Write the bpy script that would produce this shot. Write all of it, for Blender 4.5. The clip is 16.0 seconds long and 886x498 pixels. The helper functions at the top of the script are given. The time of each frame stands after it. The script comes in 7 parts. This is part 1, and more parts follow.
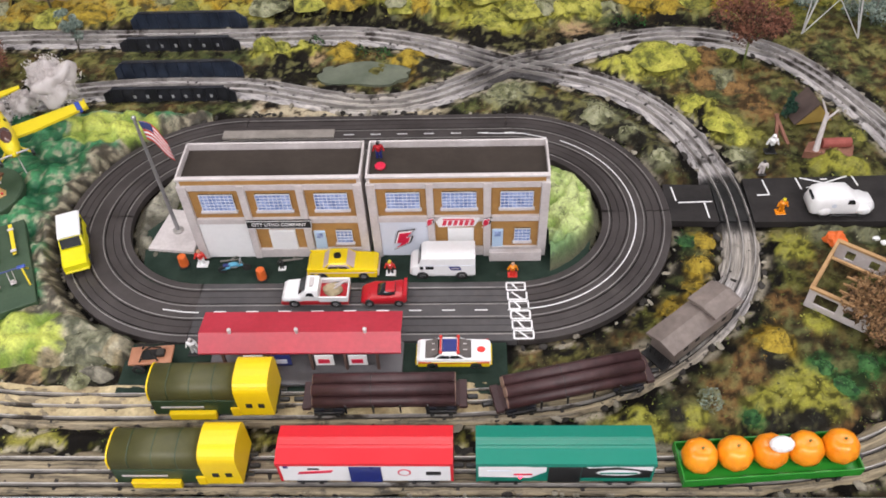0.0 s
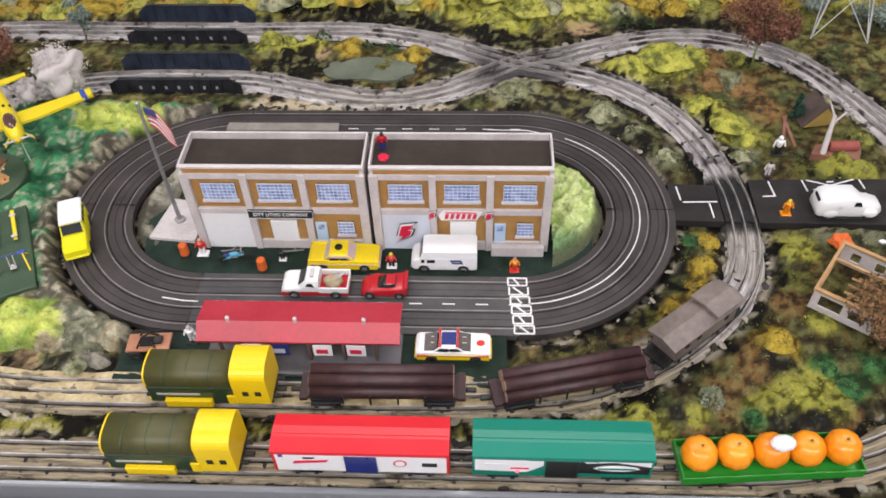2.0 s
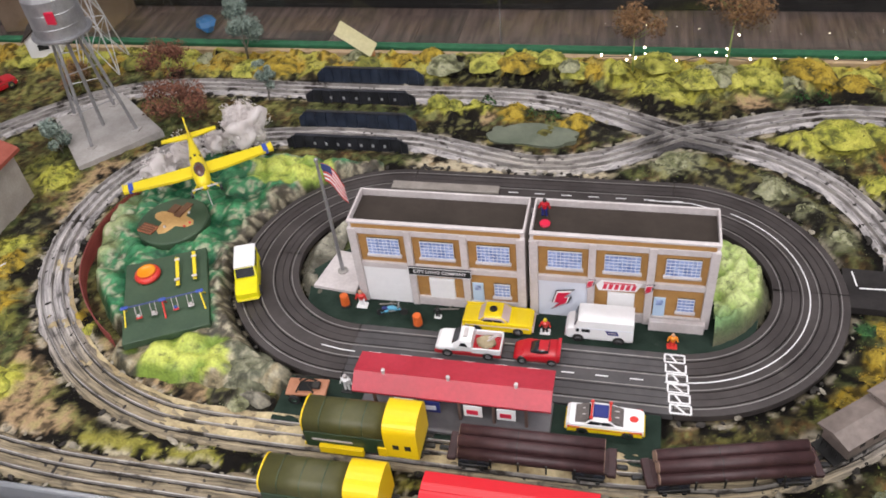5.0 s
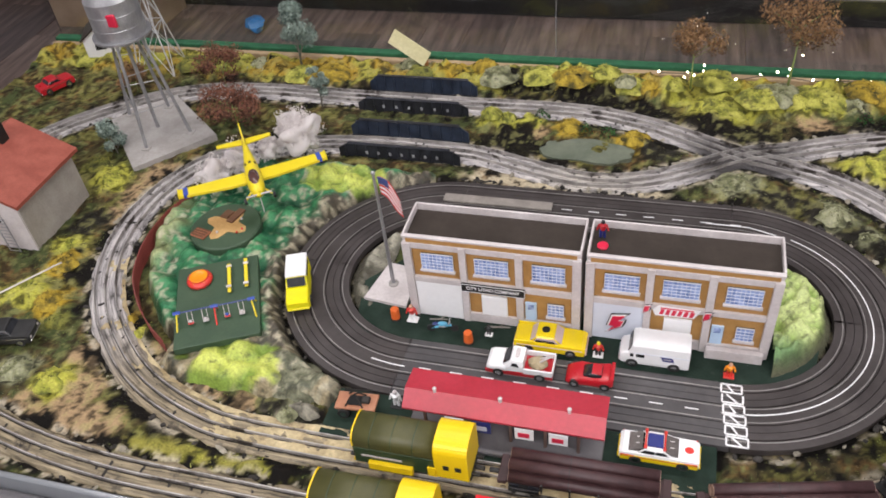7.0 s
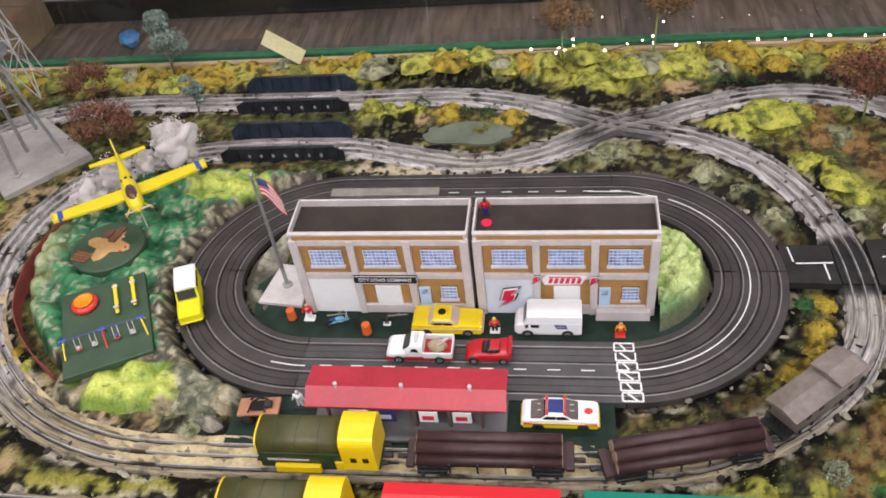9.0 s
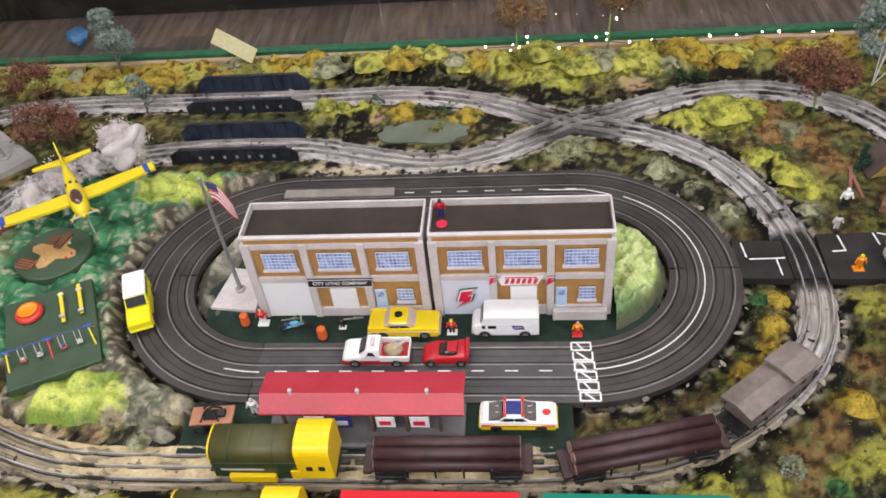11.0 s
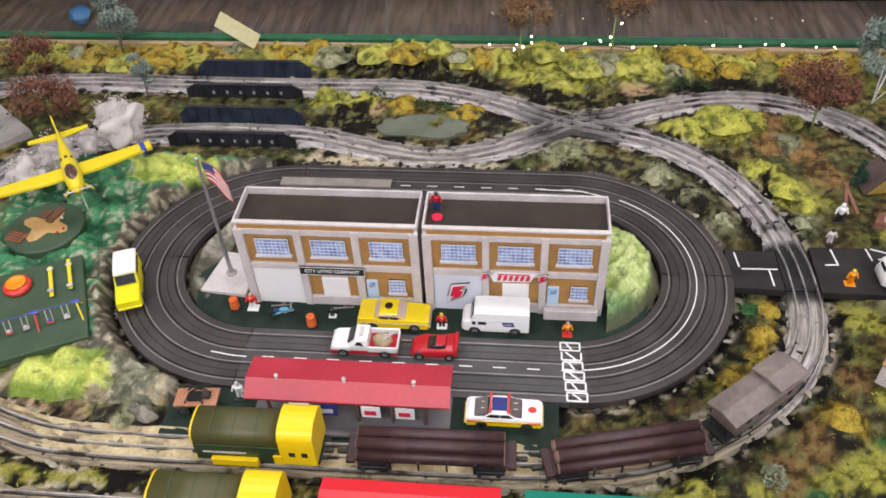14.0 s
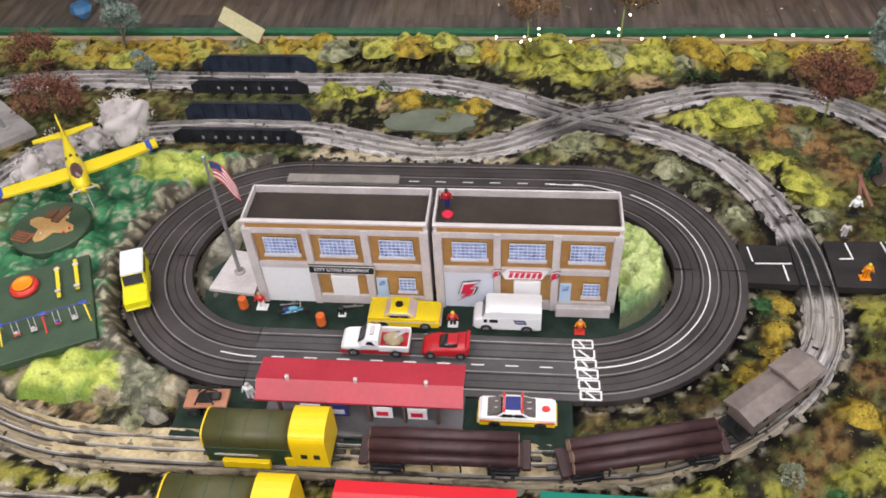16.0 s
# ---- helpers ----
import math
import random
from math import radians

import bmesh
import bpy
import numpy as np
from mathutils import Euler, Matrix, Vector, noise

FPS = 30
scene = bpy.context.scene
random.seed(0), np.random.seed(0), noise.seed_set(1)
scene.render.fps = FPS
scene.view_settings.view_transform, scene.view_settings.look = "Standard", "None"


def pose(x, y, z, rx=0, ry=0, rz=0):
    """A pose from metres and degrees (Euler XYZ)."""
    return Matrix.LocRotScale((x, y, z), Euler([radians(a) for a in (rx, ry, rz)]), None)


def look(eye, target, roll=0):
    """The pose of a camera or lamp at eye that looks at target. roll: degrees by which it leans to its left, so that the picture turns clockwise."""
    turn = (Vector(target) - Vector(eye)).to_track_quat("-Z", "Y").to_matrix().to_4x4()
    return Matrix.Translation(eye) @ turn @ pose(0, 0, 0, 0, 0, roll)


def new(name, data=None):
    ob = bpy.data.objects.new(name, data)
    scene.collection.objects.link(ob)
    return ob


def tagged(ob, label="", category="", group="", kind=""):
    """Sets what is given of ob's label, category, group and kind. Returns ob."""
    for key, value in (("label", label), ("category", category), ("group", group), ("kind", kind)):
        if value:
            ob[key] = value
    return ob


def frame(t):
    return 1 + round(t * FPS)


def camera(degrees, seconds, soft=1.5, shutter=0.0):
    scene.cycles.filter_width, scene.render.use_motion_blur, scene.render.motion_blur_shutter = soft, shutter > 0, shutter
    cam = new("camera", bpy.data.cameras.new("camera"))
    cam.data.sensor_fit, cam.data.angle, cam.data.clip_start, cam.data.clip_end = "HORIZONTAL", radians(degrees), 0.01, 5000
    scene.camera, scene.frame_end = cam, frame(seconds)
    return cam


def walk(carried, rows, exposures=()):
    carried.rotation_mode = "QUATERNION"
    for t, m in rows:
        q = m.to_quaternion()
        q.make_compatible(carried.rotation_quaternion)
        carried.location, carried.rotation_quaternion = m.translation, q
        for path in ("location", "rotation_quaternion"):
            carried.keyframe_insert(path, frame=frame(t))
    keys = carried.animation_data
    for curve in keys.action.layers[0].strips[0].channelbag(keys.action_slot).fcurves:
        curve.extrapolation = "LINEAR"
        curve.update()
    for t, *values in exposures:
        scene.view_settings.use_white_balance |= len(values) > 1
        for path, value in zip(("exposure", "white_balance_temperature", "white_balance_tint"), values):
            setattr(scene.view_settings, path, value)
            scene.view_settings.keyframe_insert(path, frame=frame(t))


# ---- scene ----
cam = camera(57.0, 16.0, soft=1.75)
# plan lengths below are in units of U metres
U = 1.25
PATH = [
    (0, (0.112, -0.601, 0.663), (0.04, 0.751, -0.81), -2.8),
    (0.5, (0.117, -0.613, 0.672), (0.043, 0.788, -0.753), -2.4),
    (1, (0.121, -0.622, 0.672), (0.043, 0.788, -0.744), -2.3),
    (1.5, (0.114, -0.609, 0.652), (0.03, 0.796, -0.769), -2.1),
    (2, (0.116, -0.609, 0.648), (0.03, 0.758, -0.809), -2.0),
    (2.5, (0.115, -0.599, 0.645), (0.024, 0.757, -0.822), -2.4),
    (3, (0.113, -0.606, 0.651), (-0.009, 0.747, -0.817), -3.3),
    (3.5, (0.111, -0.602, 0.651), (-0.046, 0.752, -0.812), -4.2),
    (4, (0.107, -0.614, 0.654), (-0.051, 0.755, -0.795), -3.6),
    (4.5, (0.099, -0.613, 0.653), (-0.168, 0.829, -0.707), -5.2),
    (5, (0.095, -0.611, 0.656), (-0.327, 0.817, -0.679), -7.0),
    (7.5, (0.067, -0.599, 0.665), (-0.433, 0.814, -0.66), -6.9),
    (8, (0.077, -0.601, 0.662), (-0.377, 0.82, -0.671), -8.4),
    (8.5, (0.087, -0.603, 0.661), (-0.23, 0.838, -0.689), -6.7),
    (9, (0.098, -0.602, 0.658), (-0.198, 0.842, -0.694), -8.0),
    (9.5, (0.099, -0.594, 0.656), (-0.123, 0.854, -0.706), -6.9),
    (12, (0.105, -0.59, 0.655), (-0.087, 0.854, -0.715), -6.1),
    (12.5, (0.105, -0.595, 0.652), (-0.088, 0.853, -0.714), -4.9),
    (13, (0.103, -0.594, 0.652), (-0.089, 0.849, -0.719), -3.7),
    (13.5, (0.102, -0.595, 0.646), (-0.083, 0.86, -0.713), -2.8),
    (14, (0.101, -0.594, 0.649), (-0.082, 0.853, -0.72), -3.0),
    (14.5, (0.095, -0.596, 0.647), (-0.084, 0.85, -0.724), -3.1),
    (15, (0.092, -0.595, 0.65), (-0.096, 0.846, -0.725), -3.3),
    (15.5, (0.089, -0.589, 0.647), (-0.096, 0.852, -0.726), -3.5),
    (16, (0.092, -0.583, 0.648), (-0.097, 0.847, -0.737), -3.7),
]
walk(cam, [(t, look(Vector(eye) * U, Vector(target) * U, roll)) for t, eye, target, roll in PATH])

# ---- light ----
world = bpy.data.worlds.new("room_air")
scene.world = world
world.use_nodes = True
world.node_tree.nodes["Background"].inputs[0].default_value = (0.62, 0.66, 0.72, 1)
world.node_tree.nodes["Background"].inputs[1].default_value = 0.03


def ceiling_lamp(x, y, sx, sy, watts):
    d = bpy.data.lights.new("ceiling_lamp", "AREA")
    d.shape, d.size, d.size_y, d.energy = "RECTANGLE", sx, sy, watts
    d.color = (1.0, 0.96, 0.985)
    ob = new("ceiling_lamp", d)
    ob.matrix_world = pose(x, y, 1.72)
    return ob


for lx in (-1.3, 0.1, 1.5):
    for ly, watts in ((-1.35, 26.5), (0.45, 11.5)):
        ceiling_lamp(lx, ly, 1.1, 0.30, watts)
scene.view_settings.exposure = 0.0


# ---- materials ----
def nodes_of(name):
    m = bpy.data.materials.new(name)
    m.use_nodes = True
    nt = m.node_tree
    return m, nt, nt.nodes["Principled BSDF"]


def noise_node(nt, scale, detail=4.0, rough=0.6, coord="Object"):
    tc = nt.nodes.new("ShaderNodeTexCoord")
    n = nt.nodes.new("ShaderNodeTexNoise")
    n.inputs["Scale"].default_value, n.inputs["Detail"].default_value, n.inputs["Roughness"].default_value = scale, detail, rough
    nt.links.new(tc.outputs[coord], n.inputs["Vector"])
    return n


def ramp_node(nt, src, stops):
    r = nt.nodes.new("ShaderNodeValToRGB")
    el = r.color_ramp.elements
    while len(el) < len(stops):
        el.new(0.5)
    for e, (p, c) in zip(el, stops):
        e.position, e.color = p, (*c, 1)
    nt.links.new(src, r.inputs[0])
    return r


def mix_node(nt, fac, a, b, mode="MIX"):
    m = nt.nodes.new("ShaderNodeMix")
    m.data_type, m.blend_type = "RGBA", mode
    for sock, v in ((m.inputs[0], fac), (m.inputs[6], a), (m.inputs[7], b)):
        if isinstance(v, (int, float)):
            sock.default_value = v
        elif isinstance(v, tuple):
            sock.default_value = (*v, 1)
        else:
            nt.links.new(v, sock)
    return m.outputs[2]


def bump_on(nt, bsdf, height, strength, dist):
    b = nt.nodes.new("ShaderNodeBump")
    b.inputs["Strength"].default_value, b.inputs["Distance"].default_value = strength, dist
    nt.links.new(height, b.inputs["Height"])
    nt.links.new(b.outputs[0], bsdf.inputs["Normal"])


def surf(name, c1, c2, scale=40, rough=0.6, bump=0.15, metal=0.0, wear=None, wear_at=0.62, coat=0.0, grain=0.10, spec=0.5):
    """Two tones by a coarse grain, a fine grain over it, and wear patches."""
    m, nt, p = nodes_of(name)
    coarse, fine = noise_node(nt, scale, 5), noise_node(nt, scale * 9, 3)
    col = ramp_node(nt, coarse.outputs[0], [(0.35, c1), (0.68, c2)]).outputs[0]
    tone = ramp_node(nt, fine.outputs[0], [(0.3, (1 - grain,) * 3), (0.7, (1 + 0.5 * grain,) * 3)]).outputs[0]
    col = mix_node(nt, 1.0, col, tone, "MULTIPLY")
    if wear:
        w = noise_node(nt, scale * 0.6, 8, 0.7)
        f = ramp_node(nt, w.outputs[0], [(wear_at, (0, 0, 0)), (wear_at + 0.08, (1, 1, 1))]).outputs[0]
        col = mix_node(nt, f, col, wear)
    nt.links.new(col, p.inputs["Base Color"])
    p.inputs["Metallic"].default_value = metal
    p.inputs["Coat Weight"].default_value, p.inputs["Specular IOR Level"].default_value = coat, spec
    rr = nt.nodes.new("ShaderNodeMapRange")
    rr.inputs[3].default_value, rr.inputs[4].default_value = max(0.03, rough - 0.1), min(1, rough + 0.1)
    nt.links.new(coarse.outputs[0], rr.inputs[0])
    nt.links.new(rr.outputs[0], p.inputs["Roughness"])
    bump_on(nt, p, fine.outputs[0], bump, 0.002)
    return m


def paint(name, c, rough=0.35, dirt=0.12):
    d = tuple(v * (1 - dirt * 2.5) for v in c)
    return surf(name, tuple(v * (1 - dirt * 0.4) for v in c), c, 18, rough, 0.03, wear=d, wear_at=0.70, grain=0.03)


def ground_material():
    m, nt, p = nodes_of("scenic_ground")
    at = nt.nodes.new("ShaderNodeAttribute")
    at.attribute_name = "cover"
    grain, tuft, spot = noise_node(nt, 330, 5, 0.7), noise_node(nt, 75, 6, 0.72), noise_node(nt, 210, 3, 0.6)
    tone = ramp_node(nt, grain.outputs[0], [(0.30, (0.70, 0.70, 0.70)), (0.5, (0.95, 0.95, 0.95)), (0.70, (1.20, 1.19, 1.16))]).outputs[0]
    col = mix_node(nt, 1.0, at.outputs["Color"], tone, "MULTIPLY")
    f = ramp_node(nt, tuft.outputs[0], [(0.53, (0, 0, 0)), (0.68, (0.72, 0.72, 0.72))]).outputs[0]
    col = mix_node(nt, f, col, (0.010, 0.008, 0.005))
    f2 = ramp_node(nt, spot.outputs[0], [(0.70, (0, 0, 0)), (0.75, (0.6, 0.6, 0.6))]).outputs[0]
    col = mix_node(nt, f2, col, (0.36, 0.31, 0.20))
    nt.links.new(col, p.inputs["Base Color"])
    p.inputs["Roughness"].default_value, p.inputs["Specular IOR Level"].default_value = 0.8, 0.12
    bump_on(nt, p, grain.outputs[0], 0.5, 0.003)
    return m


def roadbed_material():
    """Plaster smeared along the rails: streaks follow the track."""
    m, nt, p = nodes_of("smeared_roadbed")
    lay, tint = nt.nodes.new("ShaderNodeAttribute"), nt.nodes.new("ShaderNodeAttribute")
    lay.attribute_name, tint.attribute_name = "lay", "cover"
    mp = nt.nodes.new("ShaderNodeMapping")
    mp.inputs["Scale"].default_value = (14, 260, 1)
    nt.links.new(lay.outputs["Vector"], mp.inputs[0])
    st = nt.nodes.new("ShaderNodeTexNoise")
    st.inputs["Scale"].default_value, st.inputs["Detail"].default_value, st.inputs["Roughness"].default_value = 1.0, 5, 0.65
    nt.links.new(mp.outputs[0], st.inputs["Vector"])
    streak = ramp_node(nt, st.outputs[0], [(0.33, (0.16, 0.155, 0.15)), (0.47, (0.68, 0.67, 0.68)), (0.66, (1.4, 1.38, 1.36))]).outputs[0]
    col = mix_node(nt, 1.0, tint.outputs["Color"], streak, "MULTIPLY")
    blot, fine = noise_node(nt, 34, 6, 0.7), noise_node(nt, 240, 4, 0.7)
    f = ramp_node(nt, blot.outputs[0], [(0.55, (0, 0, 0)), (0.66, (0.8, 0.8, 0.8))]).outputs[0]
    col = mix_node(nt, f, col, (0.022, 0.019, 0.016))
    f2 = ramp_node(nt, fine.outputs[0], [(0.66, (0, 0, 0)), (0.74, (0.7, 0.7, 0.7))]).outputs[0]
    col = mix_node(nt, f2, col, (0.52, 0.48, 0.42))
    nt.links.new(col, p.inputs["Base Color"])
    p.inputs["Roughness"].default_value, p.inputs["Specular IOR Level"].default_value = 0.5, 0.35
    bump_on(nt, p, st.outputs[0], 0.5, 0.002)
    return m


def floor_material():
    m, nt, p = nodes_of("plank_floor")
    tc = nt.nodes.new("ShaderNodeTexCoord")
    mp = nt.nodes.new("ShaderNodeMapping")
    mp.inputs["Scale"].default_value = (14, 1.4, 1)
    nt.links.new(tc.outputs["Object"], mp.inputs[0])
    g = nt.nodes.new("ShaderNodeTexNoise")
    g.inputs["Scale"].default_value, g.inputs["Detail"].default_value = 2.5, 8
    nt.links.new(mp.outputs[0], g.inputs["Vector"])
    info = nt.nodes.new("ShaderNodeObjectInfo")
    base = ramp_node(nt, g.outputs[0], [(0.3, (0.09, 0.066, 0.058)), (0.7, (0.30, 0.23, 0.20))]).outputs[0]
    tone = ramp_node(nt, info.outputs["Random"], [(0, (0.65, 0.65, 0.68)), (1, (1.25, 1.2, 1.15))]).outputs[0]
    nt.links.new(mix_node(nt, 1.0, base, tone, "MULTIPLY"), p.inputs["Base Color"])
    p.inputs["Roughness"].default_value = 0.42
    bump_on(nt, p, g.outputs[0], 0.15, 0.002)
    return m


def clear(name, tint, rough, haze):
    m, nt, p = nodes_of(name)
    p.inputs["Base Color"].default_value = (*tint, 1)
    p.inputs["Roughness"].default_value = rough
    p.inputs["Transmission Weight"].default_value = 1 - haze
    p.inputs["IOR"].default_value = 1.49
    return m


def glow(name, c, strength):
    m, nt, p = nodes_of(name)
    p.inputs["Base Color"].default_value = (*c, 1)
    p.inputs["Emission Color"].default_value = (*c, 1)
    p.inputs["Emission Strength"].default_value = strength
    return m


GROUND = ground_material()
FLOOR = floor_material()
SLOT = surf("slot_track_plastic", (0.038, 0.032, 0.031), (0.066, 0.057, 0.055), 14, 0.42, 0.10, wear=(0.085, 0.076, 0.068), wear_at=0.64, spec=0.35)
SLOT_NEW = surf("slot_track_plastic_pale", (0.055, 0.052, 0.054), (0.085, 0.08, 0.08), 14, 0.40, 0.10, wear=(0.11, 0.1, 0.09), spec=0.35)
RAILSTEEL = surf("rail_metal", (0.26, 0.245, 0.23), (0.56, 0.53, 0.50), 22, 0.40, 0.08, 0.3, wear=(0.05, 0.042, 0.035), wear_at=0.52)
SLOTRAIL = surf("contact_strip", (0.28, 0.27, 0.26), (0.42, 0.40, 0.38), 60, 0.35, 0.05, 0.6)
BALLAST = roadbed_material()
CREAM = surf("cream_plaster_roadbed", (0.27, 0.20, 0.10), (0.60, 0.50, 0.29), 20, 0.6, 0.5, wear=(0.09, 0.065, 0.04), wear_at=0.57, grain=0.25)
PLASTER = surf("pale_plaster", (0.17, 0.15, 0.11), (0.36, 0.33, 0.26), 30, 0.8, 0.7, wear=(0.07, 0.06, 0.05), wear_at=0.55)
TIE = surf("dark_tie", (0.02, 0.018, 0.016), (0.06, 0.055, 0.05), 50, 0.85, 0.3, spec=0.15)
BLACKMETAL = surf("black_girder", (0.012, 0.013, 0.017), (0.03, 0.032, 0.042), 40, 0.45, 0.15, wear=(0.06, 0.06, 0.06), wear_at=0.7)
WHITE = paint("white_paint", (0.80, 0.80, 0.80), 0.35, 0.05)
OFFWHITE = surf("dusty_off_white", (0.50, 0.455, 0.445), (0.62, 0.575, 0.565), 25, 0.6, 0.1, wear=(0.45, 0.41, 0.36), wear_at=0.68)
TAN = surf("ochre_brick_sheet", (0.36, 0.19, 0.055), (0.43, 0.235, 0.075), 60, 0.6, 0.2)
ROOFTAR = surf("dark_roof_felt", (0.030, 0.023, 0.018), (0.055, 0.043, 0.035), 12, 0.6, 0.15, wear=(0.12, 0.105, 0.095), wear_at=0.66, spec=0.25)
BLACK = surf("black_plastic", (0.008, 0.008, 0.008), (0.02, 0.02, 0.02), 60, 0.4, 0.1)
DARKGAP = surf("dark_recess", (0.006, 0.006, 0.006), (0.012, 0.012, 0.012), 60, 0.9, 0.1)
PANE = surf("window_grey_blue", (0.10, 0.16, 0.38), (0.42, 0.52, 0.78), 90, 0.2, 0.05)
BLUEDOOR = paint("pale_blue_door", (0.42, 0.56, 0.72), 0.4)
PALEBLUE = paint("pale_blue_shutter", (0.62, 0.66, 0.74), 0.4, 0.05)
RED = paint("red_paint", (0.42, 0.010, 0.018), 0.3, 0.06)
ROOFRED = surf("red_roof_plastic", (0.36, 0.022, 0.038), (0.43, 0.03, 0.05), 20, 0.42, 0.08)
GREYBASE = surf("grey_platform", (0.10, 0.095, 0.10), (0.15, 0.145, 0.15), 14, 0.45, 0.08)
BROWNWALL = surf("brown_station_wall", (0.09, 0.055, 0.045), (0.14, 0.09, 0.075), 30, 0.6, 0.1)
MATGREEN = surf("dark_green_mat", (0.010, 0.022, 0.015), (0.024, 0.042, 0.031), 26, 0.8, 0.3, wear=(0.05, 0.06, 0.05), wear_at=0.66, spec=0.2)
OLIVE = surf("olive_loco_paint", (0.055, 0.055, 0.016), (0.078, 0.076, 0.024), 30, 0.5, 0.06)
LOCOGREEN = surf("dark_green_loco_side", (0.02, 0.045, 0.02), (0.035, 0.06, 0.03), 30, 0.4, 0.06)
YELLOW = paint("yellow_plastic", (0.80, 0.56, 0.008), 0.35, 0.04)
LOG = surf("dark_maroon_log", (0.028, 0.011, 0.012), (0.062, 0.027, 0.028), 50, 0.5, 0.2)
LOGEND = surf("log_end", (0.28, 0.17, 0.12), (0.4, 0.27, 0.2), 80, 0.7, 0.2)
CABOOSE = surf("grey_brown_caboose", (0.13, 0.105, 0.092), (0.25, 0.205, 0.18), 12, 0.5, 0.15, wear=(0.33, 0.29, 0.26), wear_at=0.6, grain=0.2)
BOXRED = paint("boxcar_red", (0.62, 0.02, 0.03), 0.35, 0.05)
BOXGREEN = paint("boxcar_green", (0.008, 0.19, 0.13), 0.35, 0.05)
FLATGREEN = paint("flatcar_green", (0.02, 0.22, 0.02), 0.35, 0.05)
NAVY = paint("navy_door", (0.02, 0.03, 0.17), 0.3)
ORANGE = surf("pumpkin_orange", (0.75, 0.22, 0.005), (0.85, 0.31, 0.012), 25, 0.3, 0.08)


# ---- mesh helpers ----
def thing(name, x, y, z, rz=0.0, label="", category="", group="", kind=""):
    ob = new(name)
    ob.empty_display_size = 0.01
    ob.matrix_world = pose(x * U, y * U, z * U, 0, 0, rz)
    return tagged(ob, label, category, group, kind)


def mesh_of(name, bm, mat, smooth=False):
    bmesh.ops.scale(bm, vec=(U, U, U), verts=bm.verts)
    me = bpy.data.meshes.new(name)
    bm.to_mesh(me)
    bm.free()
    for m in (mat if isinstance(mat, (list, tuple)) else [mat]):
        me.materials.append(m)
    if smooth:
        me.polygons.foreach_set("use_smooth", [True] * len(me.polygons))
    return me


def part(name, bm, mat, parent=None, label="", smooth=False):
    ob = new(name, mesh_of(name, bm, mat, smooth))
    if parent:
        ob.parent = parent
    return tagged(ob, label)


def setting(name, bm, mat, label, category="", smooth=False):
    return tagged(part(name, bm, mat, None, "", smooth), label, category or name, "", "structure")


def box(x0, x1, y0, y1, z0, z1, bevel=0.0, bm=None, rot=None, seg=1):
    out = bm or bmesh.new()
    t = bmesh.new()
    bmesh.ops.create_cube(t, size=1)
    bmesh.ops.scale(t, vec=(x1 - x0, y1 - y0, z1 - z0), verts=t.verts)
    if bevel:
        bmesh.ops.bevel(t, geom=t.edges[:], offset=bevel, segments=seg, affect="EDGES", profile=0.6)
    m = Matrix.Translation(((x0 + x1) / 2, (y0 + y1) / 2, (z0 + z1) / 2))
    bmesh.ops.transform(t, matrix=m @ rot if rot else m, verts=t.verts)
    return join(out, t)


def join(out, t, m=None):
    if m:
        bmesh.ops.transform(t, matrix=m, verts=t.verts)
    off = [out.verts.new(v.co) for v in t.verts]
    t.verts.index_update()
    for f in t.faces:
        try:
            nf = out.faces.new([off[v.index] for v in f.verts])
            nf.material_index, nf.smooth = f.material_index, f.smooth
        except ValueError:
            pass
    t.free()
    return out


def rod(a, b, r, r2=None, seg=10, bm=None, caps=True):
    out = bm or bmesh.new()
    a, b = Vector(a), Vector(b)
    t = bmesh.new()
    bmesh.ops.create_cone(t, cap_ends=caps, segments=seg, radius1=r, radius2=r if r2 is None else r2, depth=(b - a).length)
    m = Matrix.Translation((a + b) / 2) @ (b - a).to_track_quat("Z", "Y").to_matrix().to_4x4()
    return join(out, t, m)


def ball(c, r, scale=(1, 1, 1), sub=2, bm=None, rough=0.0, seed=0):
    out = bm or bmesh.new()
    t = bmesh.new()
    bmesh.ops.create_icosphere(t, subdivisions=sub, radius=r)
    if rough:
        for v in t.verts:
            v.co *= 1 + rough * noise.noise(v.co * (1.6 / r) + Vector((seed * 3.1, seed, 0)))
    return join(out, t, Matrix.Translation(c) @ Matrix.Diagonal((*scale, 1)))


def lathe(profile, seg=20, bm=None, at=(0, 0, 0)):
    out = bm or bmesh.new()
    rings = []
    for r, z in profile:
        rings.append([out.verts.new((at[0] + r * math.cos(2 * math.pi * k / seg), at[1] + r * math.sin(2 * math.pi * k / seg), at[2] + z)) for k in range(seg)])
    for lo, hi in zip(rings, rings[1:]):
        for k in range(seg):
            out.faces.new((lo[k], lo[(k + 1) % seg], hi[(k + 1) % seg], hi[k]))
    out.faces.new(rings[0][::-1])
    out.faces.new(rings[-1])
    return out


